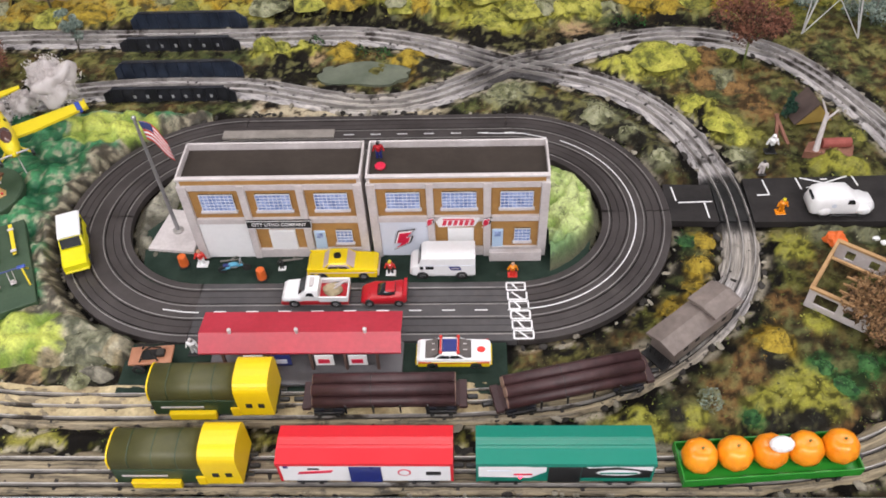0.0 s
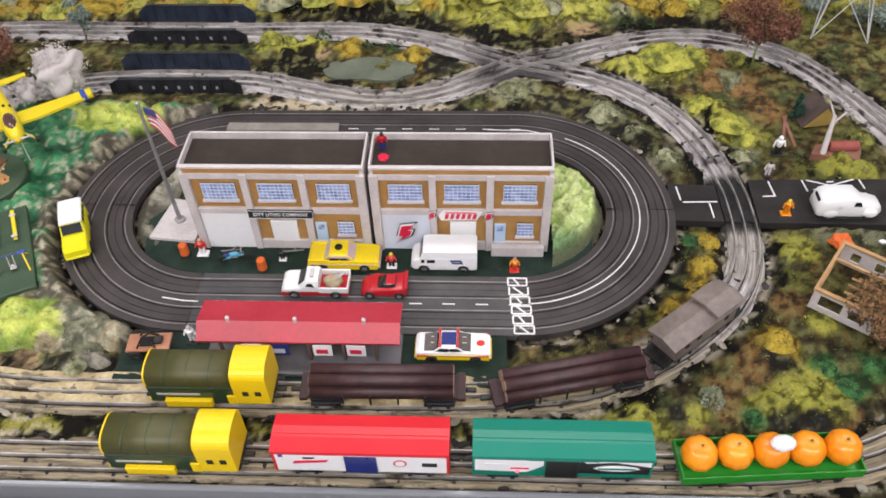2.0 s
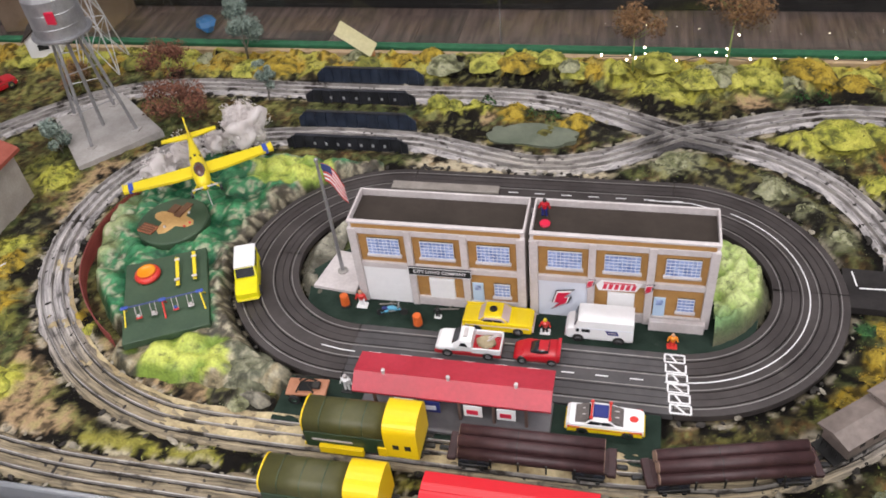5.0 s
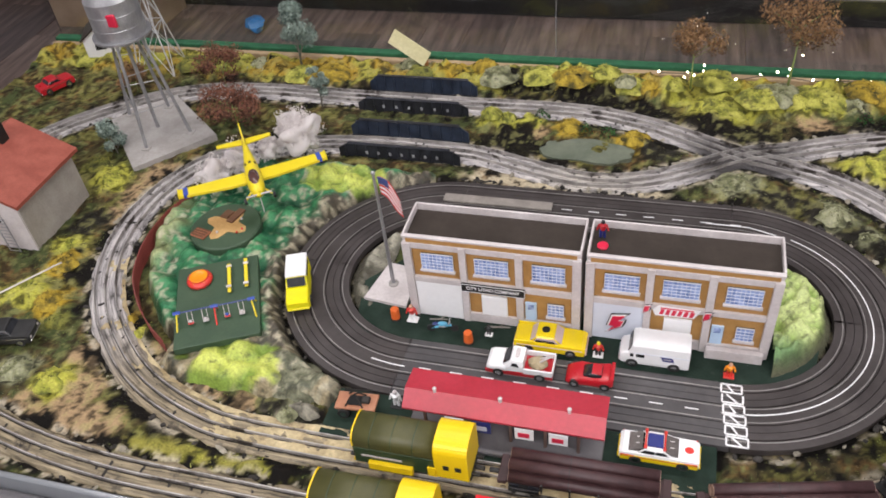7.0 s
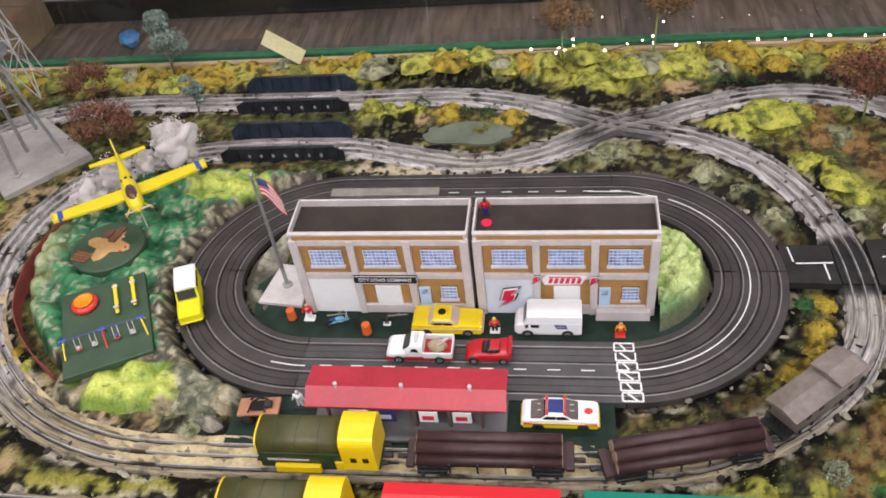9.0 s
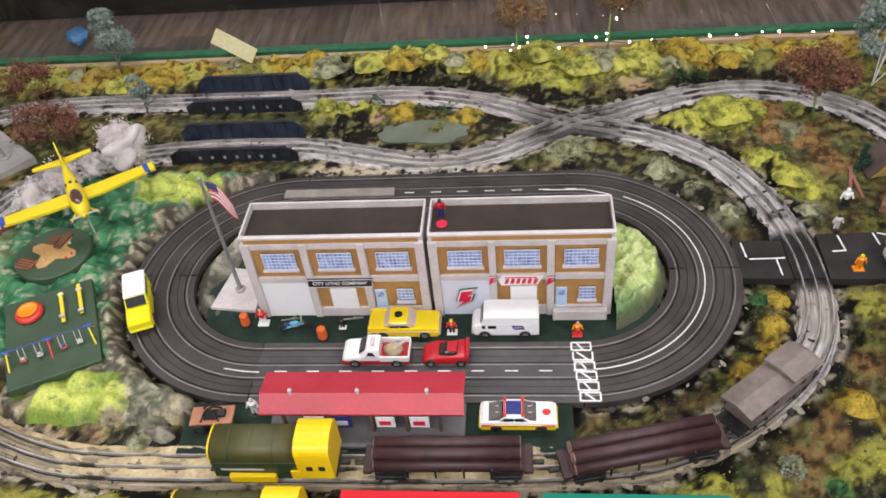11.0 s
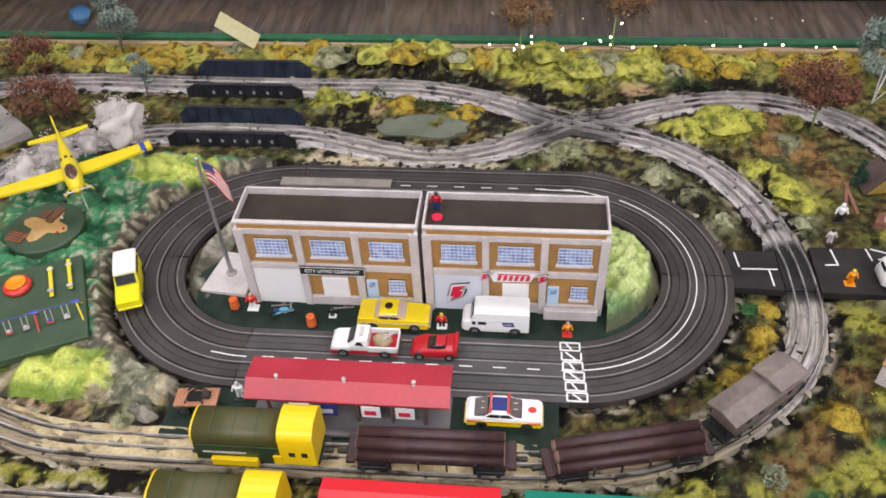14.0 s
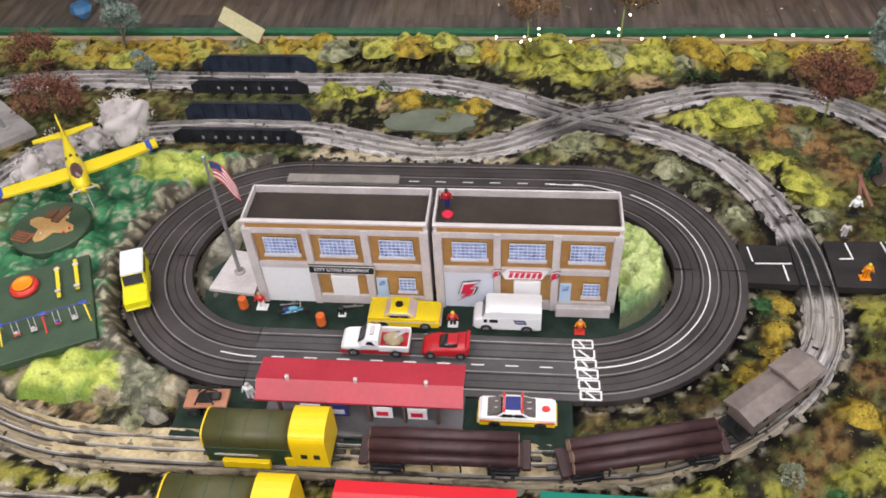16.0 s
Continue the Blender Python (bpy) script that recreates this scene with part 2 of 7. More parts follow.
def prism(outline, y0, y1, bm=None, bevel=0.0, axis="y"):
    """An outline of (a, z) pairs drawn out from y0 to y1 (or along x or z)."""
    t = bmesh.new()
    def at(a, b, c):
        return {"y": (a, c, b), "x": (c, a, b), "z": (a, b, c)}[axis]
    lo = [t.verts.new(at(a, b, y0)) for a, b in outline]
    hi = [t.verts.new(at(a, b, y1)) for a, b in outline]
    t.faces.new(lo)
    t.faces.new(hi[::-1])
    n = len(outline)
    for k in range(n):
        t.faces.new((lo[k], hi[k], hi[(k + 1) % n], lo[(k + 1) % n]))
    bmesh.ops.recalc_face_normals(t, faces=t.faces)
    if bevel:
        bmesh.ops.bevel(t, geom=t.edges[:], offset=bevel, segments=2, affect="EDGES", profile=0.6)
    return join(bm or bmesh.new(), t)


def sweep(points, profile, closed=False, bm=None):
    """A profile of (across, up) pairs carried along plan points (x, y, z)."""
    out = bm or bmesh.new()
    n, rings = len(points), []
    for i, p in enumerate(points):
        a = points[(i - 1) % n] if closed or i else p
        b = points[(i + 1) % n] if closed or i < n - 1 else p
        d = Vector((b[0] - a[0], b[1] - a[1], 0)).normalized()
        side = Vector((d.y, -d.x, 0))
        rings.append([out.verts.new(Vector(p) + side * u + Vector((0, 0, v))) for u, v in profile])
    k = len(profile)
    for i in range(n if closed else n - 1):
        r, s = rings[i], rings[(i + 1) % n]
        for j in range(k):
            out.faces.new((r[j], s[j], s[(j + 1) % k], r[(j + 1) % k]))
    if not closed:
        out.faces.new(rings[0][::-1])
        out.faces.new(rings[-1])
    bmesh.ops.recalc_face_normals(out, faces=out.faces)
    return out


def spline(pts, step=0.006, closed=False):
    """Even points along a smooth curve through the plan points."""
    n, dense = len(pts), []
    for i in range(n if closed else n - 1):
        p = [Vector(pts[(i + k) % n] if closed else pts[min(max(i + k, 0), n - 1)]) for k in (-1, 0, 1, 2)]
        for j in range(24):
            t = j / 24
            dense.append(0.5 * (2 * p[1] + (p[2] - p[0]) * t + (2 * p[0] - 5 * p[1] + 4 * p[2] - p[3]) * t * t + (3 * p[1] - p[0] - 3 * p[2] + p[3]) * t ** 3))
    dense.append(Vector(pts[0] if closed else pts[-1]))
    out, left = [dense[0]], step
    for a, b in zip(dense, dense[1:]):
        gap = (b - a).length
        while gap >= left > 0:
            a = a + (b - a) * (left / gap)
            out.append(a)
            gap = (b - a).length
            left = step
        left -= gap
    return out


# ---- plan of the rails: one folded figure of eight ----
LOOP = [(-0.30, -0.190), (-0.10, -0.1905), (0.06, -0.189), (0.119, -0.187), (0.195, -0.180), (0.247, -0.164), (0.303, -0.133), (0.353, -0.091), (0.387, -0.048),
        (0.405, 0.0), (0.411, 0.056), (0.407, 0.115), (0.388, 0.185), (0.363, 0.238), (0.326, 0.284), (0.27, 0.323), (0.169, 0.358), (0.102, 0.390),
        (0.028, 0.422), (-0.065, 0.441), (-0.223, 0.441), (-0.40, 0.443), (-0.56, 0.446), (-0.66, 0.437), (-0.74, 0.408), (-0.81, 0.36), (-0.88, 0.28), (-0.93, 0.16),
        (-0.92, 0.02), (-0.85, -0.11), (-0.72, -0.19), (-0.58, -0.235), (-0.45, -0.255), (-0.30, -0.258), (0.0, -0.258), (0.30, -0.258), (0.40, -0.252), (0.48, -0.232),
        (0.57, -0.17), (0.63, -0.08), (0.652, 0.03), (0.645, 0.14), (0.611, 0.256), (0.55, 0.362), (0.48, 0.408), (0.403, 0.424), (0.32, 0.410), (0.232, 0.378), (0.169, 0.358),
        (0.102, 0.315), (0.042, 0.285), (-0.026, 0.275), (-0.096, 0.290), (-0.185, 0.315), (-0.28, 0.320), (-0.358, 0.319), (-0.444, 0.307), (-0.541, 0.276),
        (-0.588, 0.224), (-0.612, 0.162), (-0.617, 0.094), (-0.604, 0.028), (-0.571, -0.039), (-0.521, -0.097), (-0.456, -0.147), (-0.378, -0.179)]
RAILS = spline([(x, y, 0) for x, y in LOOP], 0.006, True)
OX0, OX1, OY, RMID, RHALF = -0.178, 0.156, 0.064, 0.1425, 0.0385


def off_oval(x, y):
    """Distance of a place from the middle line of the slot-car oval."""
    return abs(math.hypot(x - min(max(x, OX0), OX1), y - OY) - RMID)

# ---- room ----
FLOORZ = -0.64
setting("floor", box(-3.2, 2.6, -1.6, 2.032, FLOORZ - 0.04, FLOORZ - 0.004), FLOOR, "dark brown wood plank floor of the room", "floor")
WALLPAINT = surf("grey_wall_paint", (0.60, 0.61, 0.64), (0.68, 0.69, 0.72), 6, 0.7, 0.1)
CEIL = surf("ceiling_tile", (0.66, 0.66, 0.65), (0.72, 0.72, 0.71), 10, 0.9, 0.2)
setting("wall_north", box(-3.2, 2.6, 2.032, 2.25, FLOORZ - 0.04, 1.5), WALLPAINT, "unseen pale grey wall added to close the room behind the layout", "wall")
# the other walls and the ceiling are unseen, added to bounce lamp light
setting("wall_south", box(-3.2, 2.6, -1.7, -1.6, FLOORZ - 0.04, 1.5), WALLPAINT, "unseen pale grey wall added to close the room", "wall")
setting("wall_west", box(-3.3, -3.2, -1.7, 2.25, FLOORZ - 0.04, 1.5), WALLPAINT, "unseen pale grey wall added to close the room", "wall")
setting("wall_east", box(2.6, 2.7, -1.7, 2.25, FLOORZ - 0.04, 1.5), WALLPAINT, "unseen pale grey wall added to close the room", "wall")
setting("ceiling", box(-3.3, 2.7, -1.7, 2.25, 1.5, 1.56), CEIL, "unseen white ceiling added to close the room", "ceiling")
setting("baseboard", box(-3.2, 2.6, 2.018, 2.030, FLOORZ, FLOORZ + 0.085), BLACK, "black baseboard along the wall", "baseboard")

# ---- layout table ----
WOOD = surf("pale_wood_edge", (0.30, 0.21, 0.12), (0.44, 0.33, 0.2), 30, 0.6, 0.2)
GREENEDGE = surf("green_felt_edge", (0.008, 0.07, 0.03), (0.02, 0.12, 0.05), 60, 0.9, 0.4)
TX0, TX1, TY0, TY1 = -1.06, 0.86, -0.287, 0.548
setting("table_deck", box(TX0, TX1, TY0, TY1 + 0.03, -0.06, -0.03), WOOD, "plywood deck of the layout table", "table")
setting("trim", box(TX0, TX1, TY1 + 0.001, TY1 + 0.012, -0.03, 0.004, 0.001), WOOD, "pale wood strip along the back edge of the layout", "trim")
setting("trim", box(TX0, TX1, TY1 + 0.013, TY1 + 0.030, -0.03, 0.009, 0.001), GREENEDGE, "green felt strip along the back edge of the layout", "trim")
for lx in (TX0 + 0.05, -0.1, TX1 - 0.09):
    for ly in (TY0 + 0.03, TY1 - 0.07):
        setting("table_leg", box(lx, lx + 0.045, ly, ly + 0.045, FLOORZ, -0.06), WOOD, "plain wooden leg of the layout table", "table leg")
# grey haze in the front acrylic stands in for reflections on its face
PLEXI = clear("reflection_haze_acrylic", (0.32, 0.34, 0.36), 0.22, 0.55)
setting("front_screen", box(TX0, TX1, TY0 - 0.006, TY0, -0.06, 0.010, 0.0015), PLEXI, "clear acrylic screen along the front edge, reflections put in as grey haze", "screen")
BACKGLASS = clear("clear_acrylic", (0.97, 0.98, 0.98), 0.0, 0.0)
panel = setting("back_screen", box(TX0, TX1, TY1 + 0.034, TY1 + 0.036, -0.06, 0.20), BACKGLASS, "clear acrylic screen standing behind the layout", "screen")
panel.visible_shadow = False
setting("screen_seam", box(-0.118, -0.1165, TY1 + 0.0365, TY1 + 0.0380, -0.05, 0.20), GREYBASE, "thin grey joint strip of the back screen", "trim")
setting("front_ledge", box(TX0, TX1, TY0 - 0.10, TY0 - 0.007, -0.06, -0.012, 0.002), GREYBASE, "grey painted ledge before the layout", "ledge")

# ---- scenic ground ----
# painted patches of the scenic ground: x, y, radius
LIME_BACK = [(-0.164, 0.408, 0.025), (-0.128, 0.413, 0.022), (-0.184, 0.401, 0.018), (-0.066, 0.532, 0.034), (-0.03, 0.518, 0.023), (0.072, 0.495, 0.018), (0.144, 0.476, 0.04), (0.188, 0.477, 0.031), (0.247, 0.496, 0.027), (0.288, 0.501, 0.027)]
LIME_FRONT = [(0.267, -0.215, 0.024), (0.314, -0.202, 0.01), (0.425, -0.181, 0.025), (0.392, -0.188, 0.016), (0.459, 0.007, 0.017), (0.461, -0.092, 0.013), (0.564, 0.137, 0.018), (0.371, 0.365, 0.038), (0.327, 0.353, 0.026), (0.406, 0.371, 0.023), (0.404, 0.259, 0.021), (0.427, 0.218, 0.022), (0.447, 0.201, 0.017), (0.542, 0.143, 0.019), (-0.703, 0.186, 0.024), (-0.68, 0.044, 0.018), (-0.681, -0.051, 0.024), (-0.555, -0.17, 0.02), (-0.496, -0.083, 0.01), (-0.356, -0.23, 0.014), (-0.322, -0.222, 0.014), (-0.286, -0.225, 0.014), (-0.252, -0.223, 0.014), (-0.159, -0.226, 0.013)]
LIME = LIME_BACK + LIME_FRONT
OCHRE = [(0.409, -0.12, 0.017), (0.368, 0.02, 0.016), (0.356, -0.018, 0.016), (0.347, -0.051, 0.015), (0.32, -0.081, 0.016), (-0.069, 0.398, 0.021), (0.027, 0.376, 0.021), (-0.269, 0.536, 0.024), (-0.222, 0.541, 0.022), (0.035, 0.501, 0.022), (0.363, 0.502, 0.022), (0.407, 0.499, 0.026), (0.495, 0.505, 0.026), (-0.662, 0.007, 0.021), (-0.636, -0.061, 0.02), (-0.519, -0.064, 0.009)]
RUST = [(0.315, -0.222, 0.011), (0.38, -0.143, 0.016), (0.357, -0.184, 0.02), (0.449, -0.22, 0.026), (0.432, -0.065, 0.016), (0.467, 0.305, 0.025), (0.485, 0.257, 0.021), (0.434, 0.373, 0.024), (0.432, 0.323, 0.023)]
OLIVE_ZONE = [(0.36, -0.227, 0.013), (0.442, -0.037, 0.016), (0.293, -0.088, 0.013), (0.511, 0.133, 0.018), (0.589, 0.198, 0.02), (0.594, 0.464, 0.024), (-0.156, 0.538, 0.019), (0.455, 0.5, 0.022), (0.467, 0.374, 0.024), (-0.745, 0.218, 0.024), (-0.614, -0.081, 0.018), (-0.41, -0.217, 0.018), (-0.205, -0.224, 0.013)]
SAGE = [(0.503, 0.034, 0.017), (0.544, 0.03, 0.014), (0.448, 0.318, 0.018), (0.436, 0.165, 0.017), (0.274, 0.25, 0.021), (0.311, 0.21, 0.017), (0.342, 0.161, 0.018), (-0.347, 0.546, 0.024), (0.001, 0.501, 0.019), (0.215, 0.478, 0.022), (0.319, 0.497, 0.022), (0.161, 0.294, 0.028), (0.275, 0.246, 0.023), (-0.611, -0.16, 0.02), (-0.276, -0.16, 0.014)]
GREEN = [(0.37, -0.203, 0.01), (0.449, -0.146, 0.012), (0.491, -0.143, 0.014), (0.463, -0.168, 0.016), (0.349, 0.02, 0.011)]
DIRT = [(-0.113, 0.384, 0.018), (-0.158, 0.283, 0.02), (-0.12, 0.273, 0.02), (0.265, 0.446, 0.022), (-0.641, 0.159, 0.026), (-0.636, 0.207, 0.023), (-0.645, 0.113, 0.018), (-0.521, -0.172, 0.02), (-0.523, -0.21, 0.028), (-0.476, -0.212, 0.022), (-0.57, -0.205, 0.019), (-0.541, -0.13, 0.017), (-0.451, -0.122, 0.02), (-0.385, -0.154, 0.019), (-0.38, -0.152, 0.015), (-0.332, -0.158, 0.015)]
CREAM_ZONE = [(-0.085, 0.263, 0.013), (-0.034, 0.265, 0.013), (0.018, 0.272, 0.013)]
DARK = [(0.403, -0.137, 0.012), (0.398, -0.215, 0.015), (0.42, -0.213, 0.013), (0.3, -0.202, 0.009), (0.291, 0.216, 0.012), (0.328, 0.183, 0.014), (0.256, 0.25, 0.014), (0.062, 0.359, 0.02), (0.211, 0.269, 0.019), (-0.683, 0.091, 0.022), (-0.455, -0.139, 0.013), (-0.398, -0.167, 0.012), (-0.301, -0.147, 0.012)]
BLACK_ZONE = [(0.426, -0.015, 0.012), (0.416, -0.044, 0.012), (0.329, -0.014, 0.011), (-0.142, 0.365, 0.024), (-0.172, 0.358, 0.017), (-0.111, 0.348, 0.017), (-0.072, 0.314, 0.013), (-0.167, 0.512, 0.027), (-0.128, 0.509, 0.023), (-0.072, 0.488, 0.022), (-0.034, 0.479, 0.022), (0.019, 0.459, 0.022), (0.055, 0.447, 0.018), (0.121, 0.418, 0.026), (0.173, 0.403, 0.026), (0.339, 0.447, 0.026), (0.409, 0.461, 0.026), (0.465, 0.442, 0.025), (-0.632, 0.003, 0.017), (-0.405, -0.202, 0.012), (-0.289, -0.245, 0.011), (-0.243, -0.244, 0.011), (-0.248, -0.155, 0.01)]


def patch(zones, x, y):
    return max(math.exp(-(((x - a) ** 2 + (y - b) ** 2) / (1.5 * r * r)) ** 1.5) for a, b, r in zones)


rail_cells = {}
for p in RAILS:
    for gx in (-1, 0, 1):
        for gy in (-1, 0, 1):
            rail_cells.setdefault((int(p.x // 0.05) + gx, int(p.y // 0.05) + gy), []).append((p.x, p.y))


def off_rail(x, y):
    near = rail_cells.get((int(x // 0.05), int(y // 0.05)), ())
    return min((math.hypot(x - a, y - b) for a, b in near), default=0.05)


def inside_flat(x, y):
    """True on the mats, the road and the oval, where the ground lies low."""
    if off_oval(x, y) < RHALF + 0.004:
        return True
    if -0.25 < x < 0.24 and -0.05 < y < 0.07:
        return True
    if -0.24 < x < 0.15 and -0.176 < y < -0.11:
        return True
    return 0.33 < x < 0.75 and 0.040 < y < 0.120


def ease(a, b, v):
    t = min(1, max(0, (v - a) / (b - a)))
    return t * t * (3 - 2 * t)


def lumps(x, y):
    return noise.fractal(Vector((x * 26, y * 26, 1.7)), 0.9, 2.1, 4)


def ground_height(x, y):
    n = lumps(x, y)
    if inside_flat(x, y):
        return -0.012
    lift = 0.005 + 0.012 * patch(LIME, x, y) + 0.008 * patch(OCHRE, x, y) + 0.006 * patch(SAGE, x, y)
    z = -0.008 + lift * (0.55 + 0.9 * n) + 0.0016 * noise.noise(Vector((x * 190, y * 190, 0)))
    if y > 0.47:
        z += 0.010 * min(1, (y - 0.47) / 0.04) * (0.7 + n)
    d = min(off_rail(x, y) - 0.020, off_oval(x, y) - RHALF - 0.003)
    k = min(1, max(0, d / 0.018))
    return -0.0085 * (1 - k) + max(z, -0.010) * k


def patches(zones, xs, ys):
    """How far each place of two arrays lies inside the zones, 0 to 1."""
    w = np.zeros(xs.shape)
    for a, b, r in zones:
        w = np.maximum(w, np.exp(-(((xs - a) ** 2 + (ys - b) ** 2) / (1.7 * r * r)) ** 1.3))
    return w


def blend(c, tone, w):
    return c + (np.array(tone) - c) * np.clip(w, 0, 1)[..., None]


def smooth(a, b, v):
    t = np.clip((v - a) / (b - a), 0, 1)
    return t * t * (3 - 2 * t)


PAINTS = ((DIRT, (0.36, 0.25, 0.14)), (OLIVE_ZONE, (0.15, 0.15, 0.035)), (RUST, (0.24, 0.135, 0.05)), (SAGE, (0.23, 0.235, 0.14)), (OCHRE, (0.40, 0.27, 0.03)), (GREEN, (0.05, 0.17, 0.045)),
          (LIME, (0.44, 0.43, 0.07)), (DARK, (0.028, 0.026, 0.021)), (BLACK_ZONE, (0.006, 0.005, 0.005)), (CREAM_ZONE, (0.60, 0.52, 0.36)))


def ground_cover(xs, ys):
    """Paint of the ground over the plan: broad patches with ragged borders, black beside the tracks."""
    pts = list(zip(xs.ravel(), ys.ravel()))
    field = lambda k, z, o: np.array([noise.fractal(Vector((x * k, y * k, z)), 0.9, 2.1, o) for x, y in pts]).reshape(xs.shape)
    n, n2, n3 = field(16, 5.1, 3), field(52, 2.2, 3), field(100, 7.7, 2)
    c = np.zeros(xs.shape + (3,)) + np.array((0.075, 0.058, 0.026))
    c = blend(c, (0.125, 0.118, 0.035), smooth(-0.05, 0.25, n))
    c = blend(c, (0.17, 0.095, 0.034), 0.8 * smooth(0.0, 0.3, n2 - 0.4 * n))
    c = blend(c, (0.06, 0.085, 0.03), 0.8 * smooth(0.05, 0.35, -n - 0.5 * n3))
    edge = smooth(0.478, 0.490, ys + 0.02 * n2)
    c = blend(c, (0.40, 0.37, 0.07), edge * 0.9)
    c = blend(c, (0.36, 0.24, 0.035), edge * smooth(0.0, 0.2, n))
    for zones, tone in PAINTS:
        w = patches(zones, xs, ys)
        c = blend(c, tone, smooth(0.22, 0.66, w + (0.42 * n2 + 0.22 * n3 + 0.2 * n) * (w > 0.02)))
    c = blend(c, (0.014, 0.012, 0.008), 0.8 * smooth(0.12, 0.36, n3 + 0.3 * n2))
    c = blend(c, (0.32, 0.31, 0.12), 0.40 * smooth(0.16, 0.4, -n3 + 0.25 * n))
    strip = np.exp(-((ys + 0.2255) / 0.011) ** 2) * (xs < 0.22) * (xs > -0.44)
    c = blend(c, (0.26, 0.24, 0.05), 1.3 * strip * smooth(-0.3, 0.25, n2 + n))
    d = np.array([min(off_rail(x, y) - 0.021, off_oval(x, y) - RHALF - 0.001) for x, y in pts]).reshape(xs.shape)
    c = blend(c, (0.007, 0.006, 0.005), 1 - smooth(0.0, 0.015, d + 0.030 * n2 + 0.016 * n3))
    pale = np.exp(-((d - 0.004) / 0.0045) ** 2) * smooth(0.08, 0.25, n2 + 0.5 * n3)
    c = blend(c, (0.46, 0.41, 0.31), 0.9 * pale)
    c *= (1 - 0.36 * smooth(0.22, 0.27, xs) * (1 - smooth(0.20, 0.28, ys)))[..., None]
    bank = np.exp(-((ys - 0.266) / 0.012) ** 2) * smooth(-0.21, -0.17, xs) * (1 - smooth(0.05, 0.10, xs))
    return blend(c, (0.50, 0.43, 0.30), 1.4 * bank * smooth(-0.35, 0.1, n2))


def build_ground():
    step = 0.0032
    nx, ny = int((TX1 - TX0) / step), int((TY1 - TY0) / step)
    xs, ys = np.meshgrid(np.linspace(TX0, TX1, nx + 1), np.linspace(TY0, TY1, ny + 1))
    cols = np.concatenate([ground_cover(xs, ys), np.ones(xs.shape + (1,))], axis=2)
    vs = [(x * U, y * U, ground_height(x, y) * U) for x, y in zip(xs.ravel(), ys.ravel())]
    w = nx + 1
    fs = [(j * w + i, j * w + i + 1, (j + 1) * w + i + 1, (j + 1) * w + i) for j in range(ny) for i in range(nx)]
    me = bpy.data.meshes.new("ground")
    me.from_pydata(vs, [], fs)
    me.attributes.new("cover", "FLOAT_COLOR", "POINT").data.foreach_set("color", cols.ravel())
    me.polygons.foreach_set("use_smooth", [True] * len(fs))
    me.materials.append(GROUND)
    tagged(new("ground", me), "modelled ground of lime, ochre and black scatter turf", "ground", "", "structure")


build_ground()

# ---- railway ----
track = thing("railway_track", 0, 0, 0, 0, "weathered three-rail model railway track on dark ties", "track")
BED = [-0.0215, -0.0185, -0.0150, -0.0110, -0.0070, -0.0030, 0.0030, 0.0070, 0.0110, 0.0150, 0.0185, 0.0215]


def bed_tone(x, y):
    """Plaster colour along the way: cream in front, dark at the crossings, grey elsewhere."""
    c = Vector((0.44, 0.42, 0.41))
    c = c.lerp(Vector((0.27, 0.225, 0.145)), ease(-0.05, -0.17, y))
    c = c.lerp(Vector((0.46, 0.43, 0.38)), ease(0.30, 0.27, y) * ease(0.20, 0.25, y) * ease(0.08, 0.04, x) * ease(-0.25, -0.18, x))
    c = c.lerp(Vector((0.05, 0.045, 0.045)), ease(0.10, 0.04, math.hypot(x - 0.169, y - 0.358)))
    c = c.lerp(Vector((0.012, 0.011, 0.011)), ease(0.055, 0.040, abs(y - 0.078)) * ease(0.36, 0.38, x) * ease(0.46, 0.44, x))
    return c.lerp(Vector((0.36, 0.33, 0.28)), 0.8 * ease(0.05, 0.02, abs(y + 0.005)) * ease(0.37, 0.39, x) * ease(0.46, 0.44, x))


def build_roadbed():
    """Uneven plastered bed: a strip along the rails, rough on top and ragged at its edges."""
    n, k = len(RAILS), len(BED)
    vs, lay, cols, fs = [], [], [], []
    for i, p in enumerate(RAILS):
        d = (RAILS[(i + 1) % n] - RAILS[i - 1]).normalized()
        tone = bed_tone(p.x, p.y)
        for u in BED:
            e = abs(u) > 0.018
            w = u * (1 + (0.22 * noise.noise(Vector((p.x * 60, p.y * 60, u * 90))) if e else 0))
            q = Vector((p.x + d.y * w, p.y - d.x * w, 0))
            z = -0.011 if abs(u) > 0.02 else -0.0034 + 0.0018 * noise.fractal(Vector((q.x * 110, q.y * 110, 1)), 0.9, 2.0, 3)
            vs.append((q.x * U, q.y * U, min(z, -0.0008) * U))
            lay.extend((i * 0.006 * U, w * U, 0.0))
            cols.extend((*tone, 1.0))
    for i in range(n):
        for j in range(k - 1):
            a, b = i * k + j, ((i + 1) % n) * k + j
            fs.append((a, a + 1, b + 1, b))
    me = bpy.data.meshes.new("roadbed")
    me.from_pydata(vs, [], fs)
    me.attributes.new("cover", "FLOAT_COLOR", "POINT").data.foreach_set("color", cols)
    me.attributes.new("lay", "FLOAT_VECTOR", "POINT").data.foreach_set("vector", lay)
    me.polygons.foreach_set("use_smooth", [True] * len(fs))
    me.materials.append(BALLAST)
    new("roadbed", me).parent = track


build_roadbed()
head = [p for p in RAILS[:140] if p.x < 0.13 and p.y < -0.185]
front = [p for p in RAILS[-170:] if p.y < 0.03 and p.x < -0.28] + head


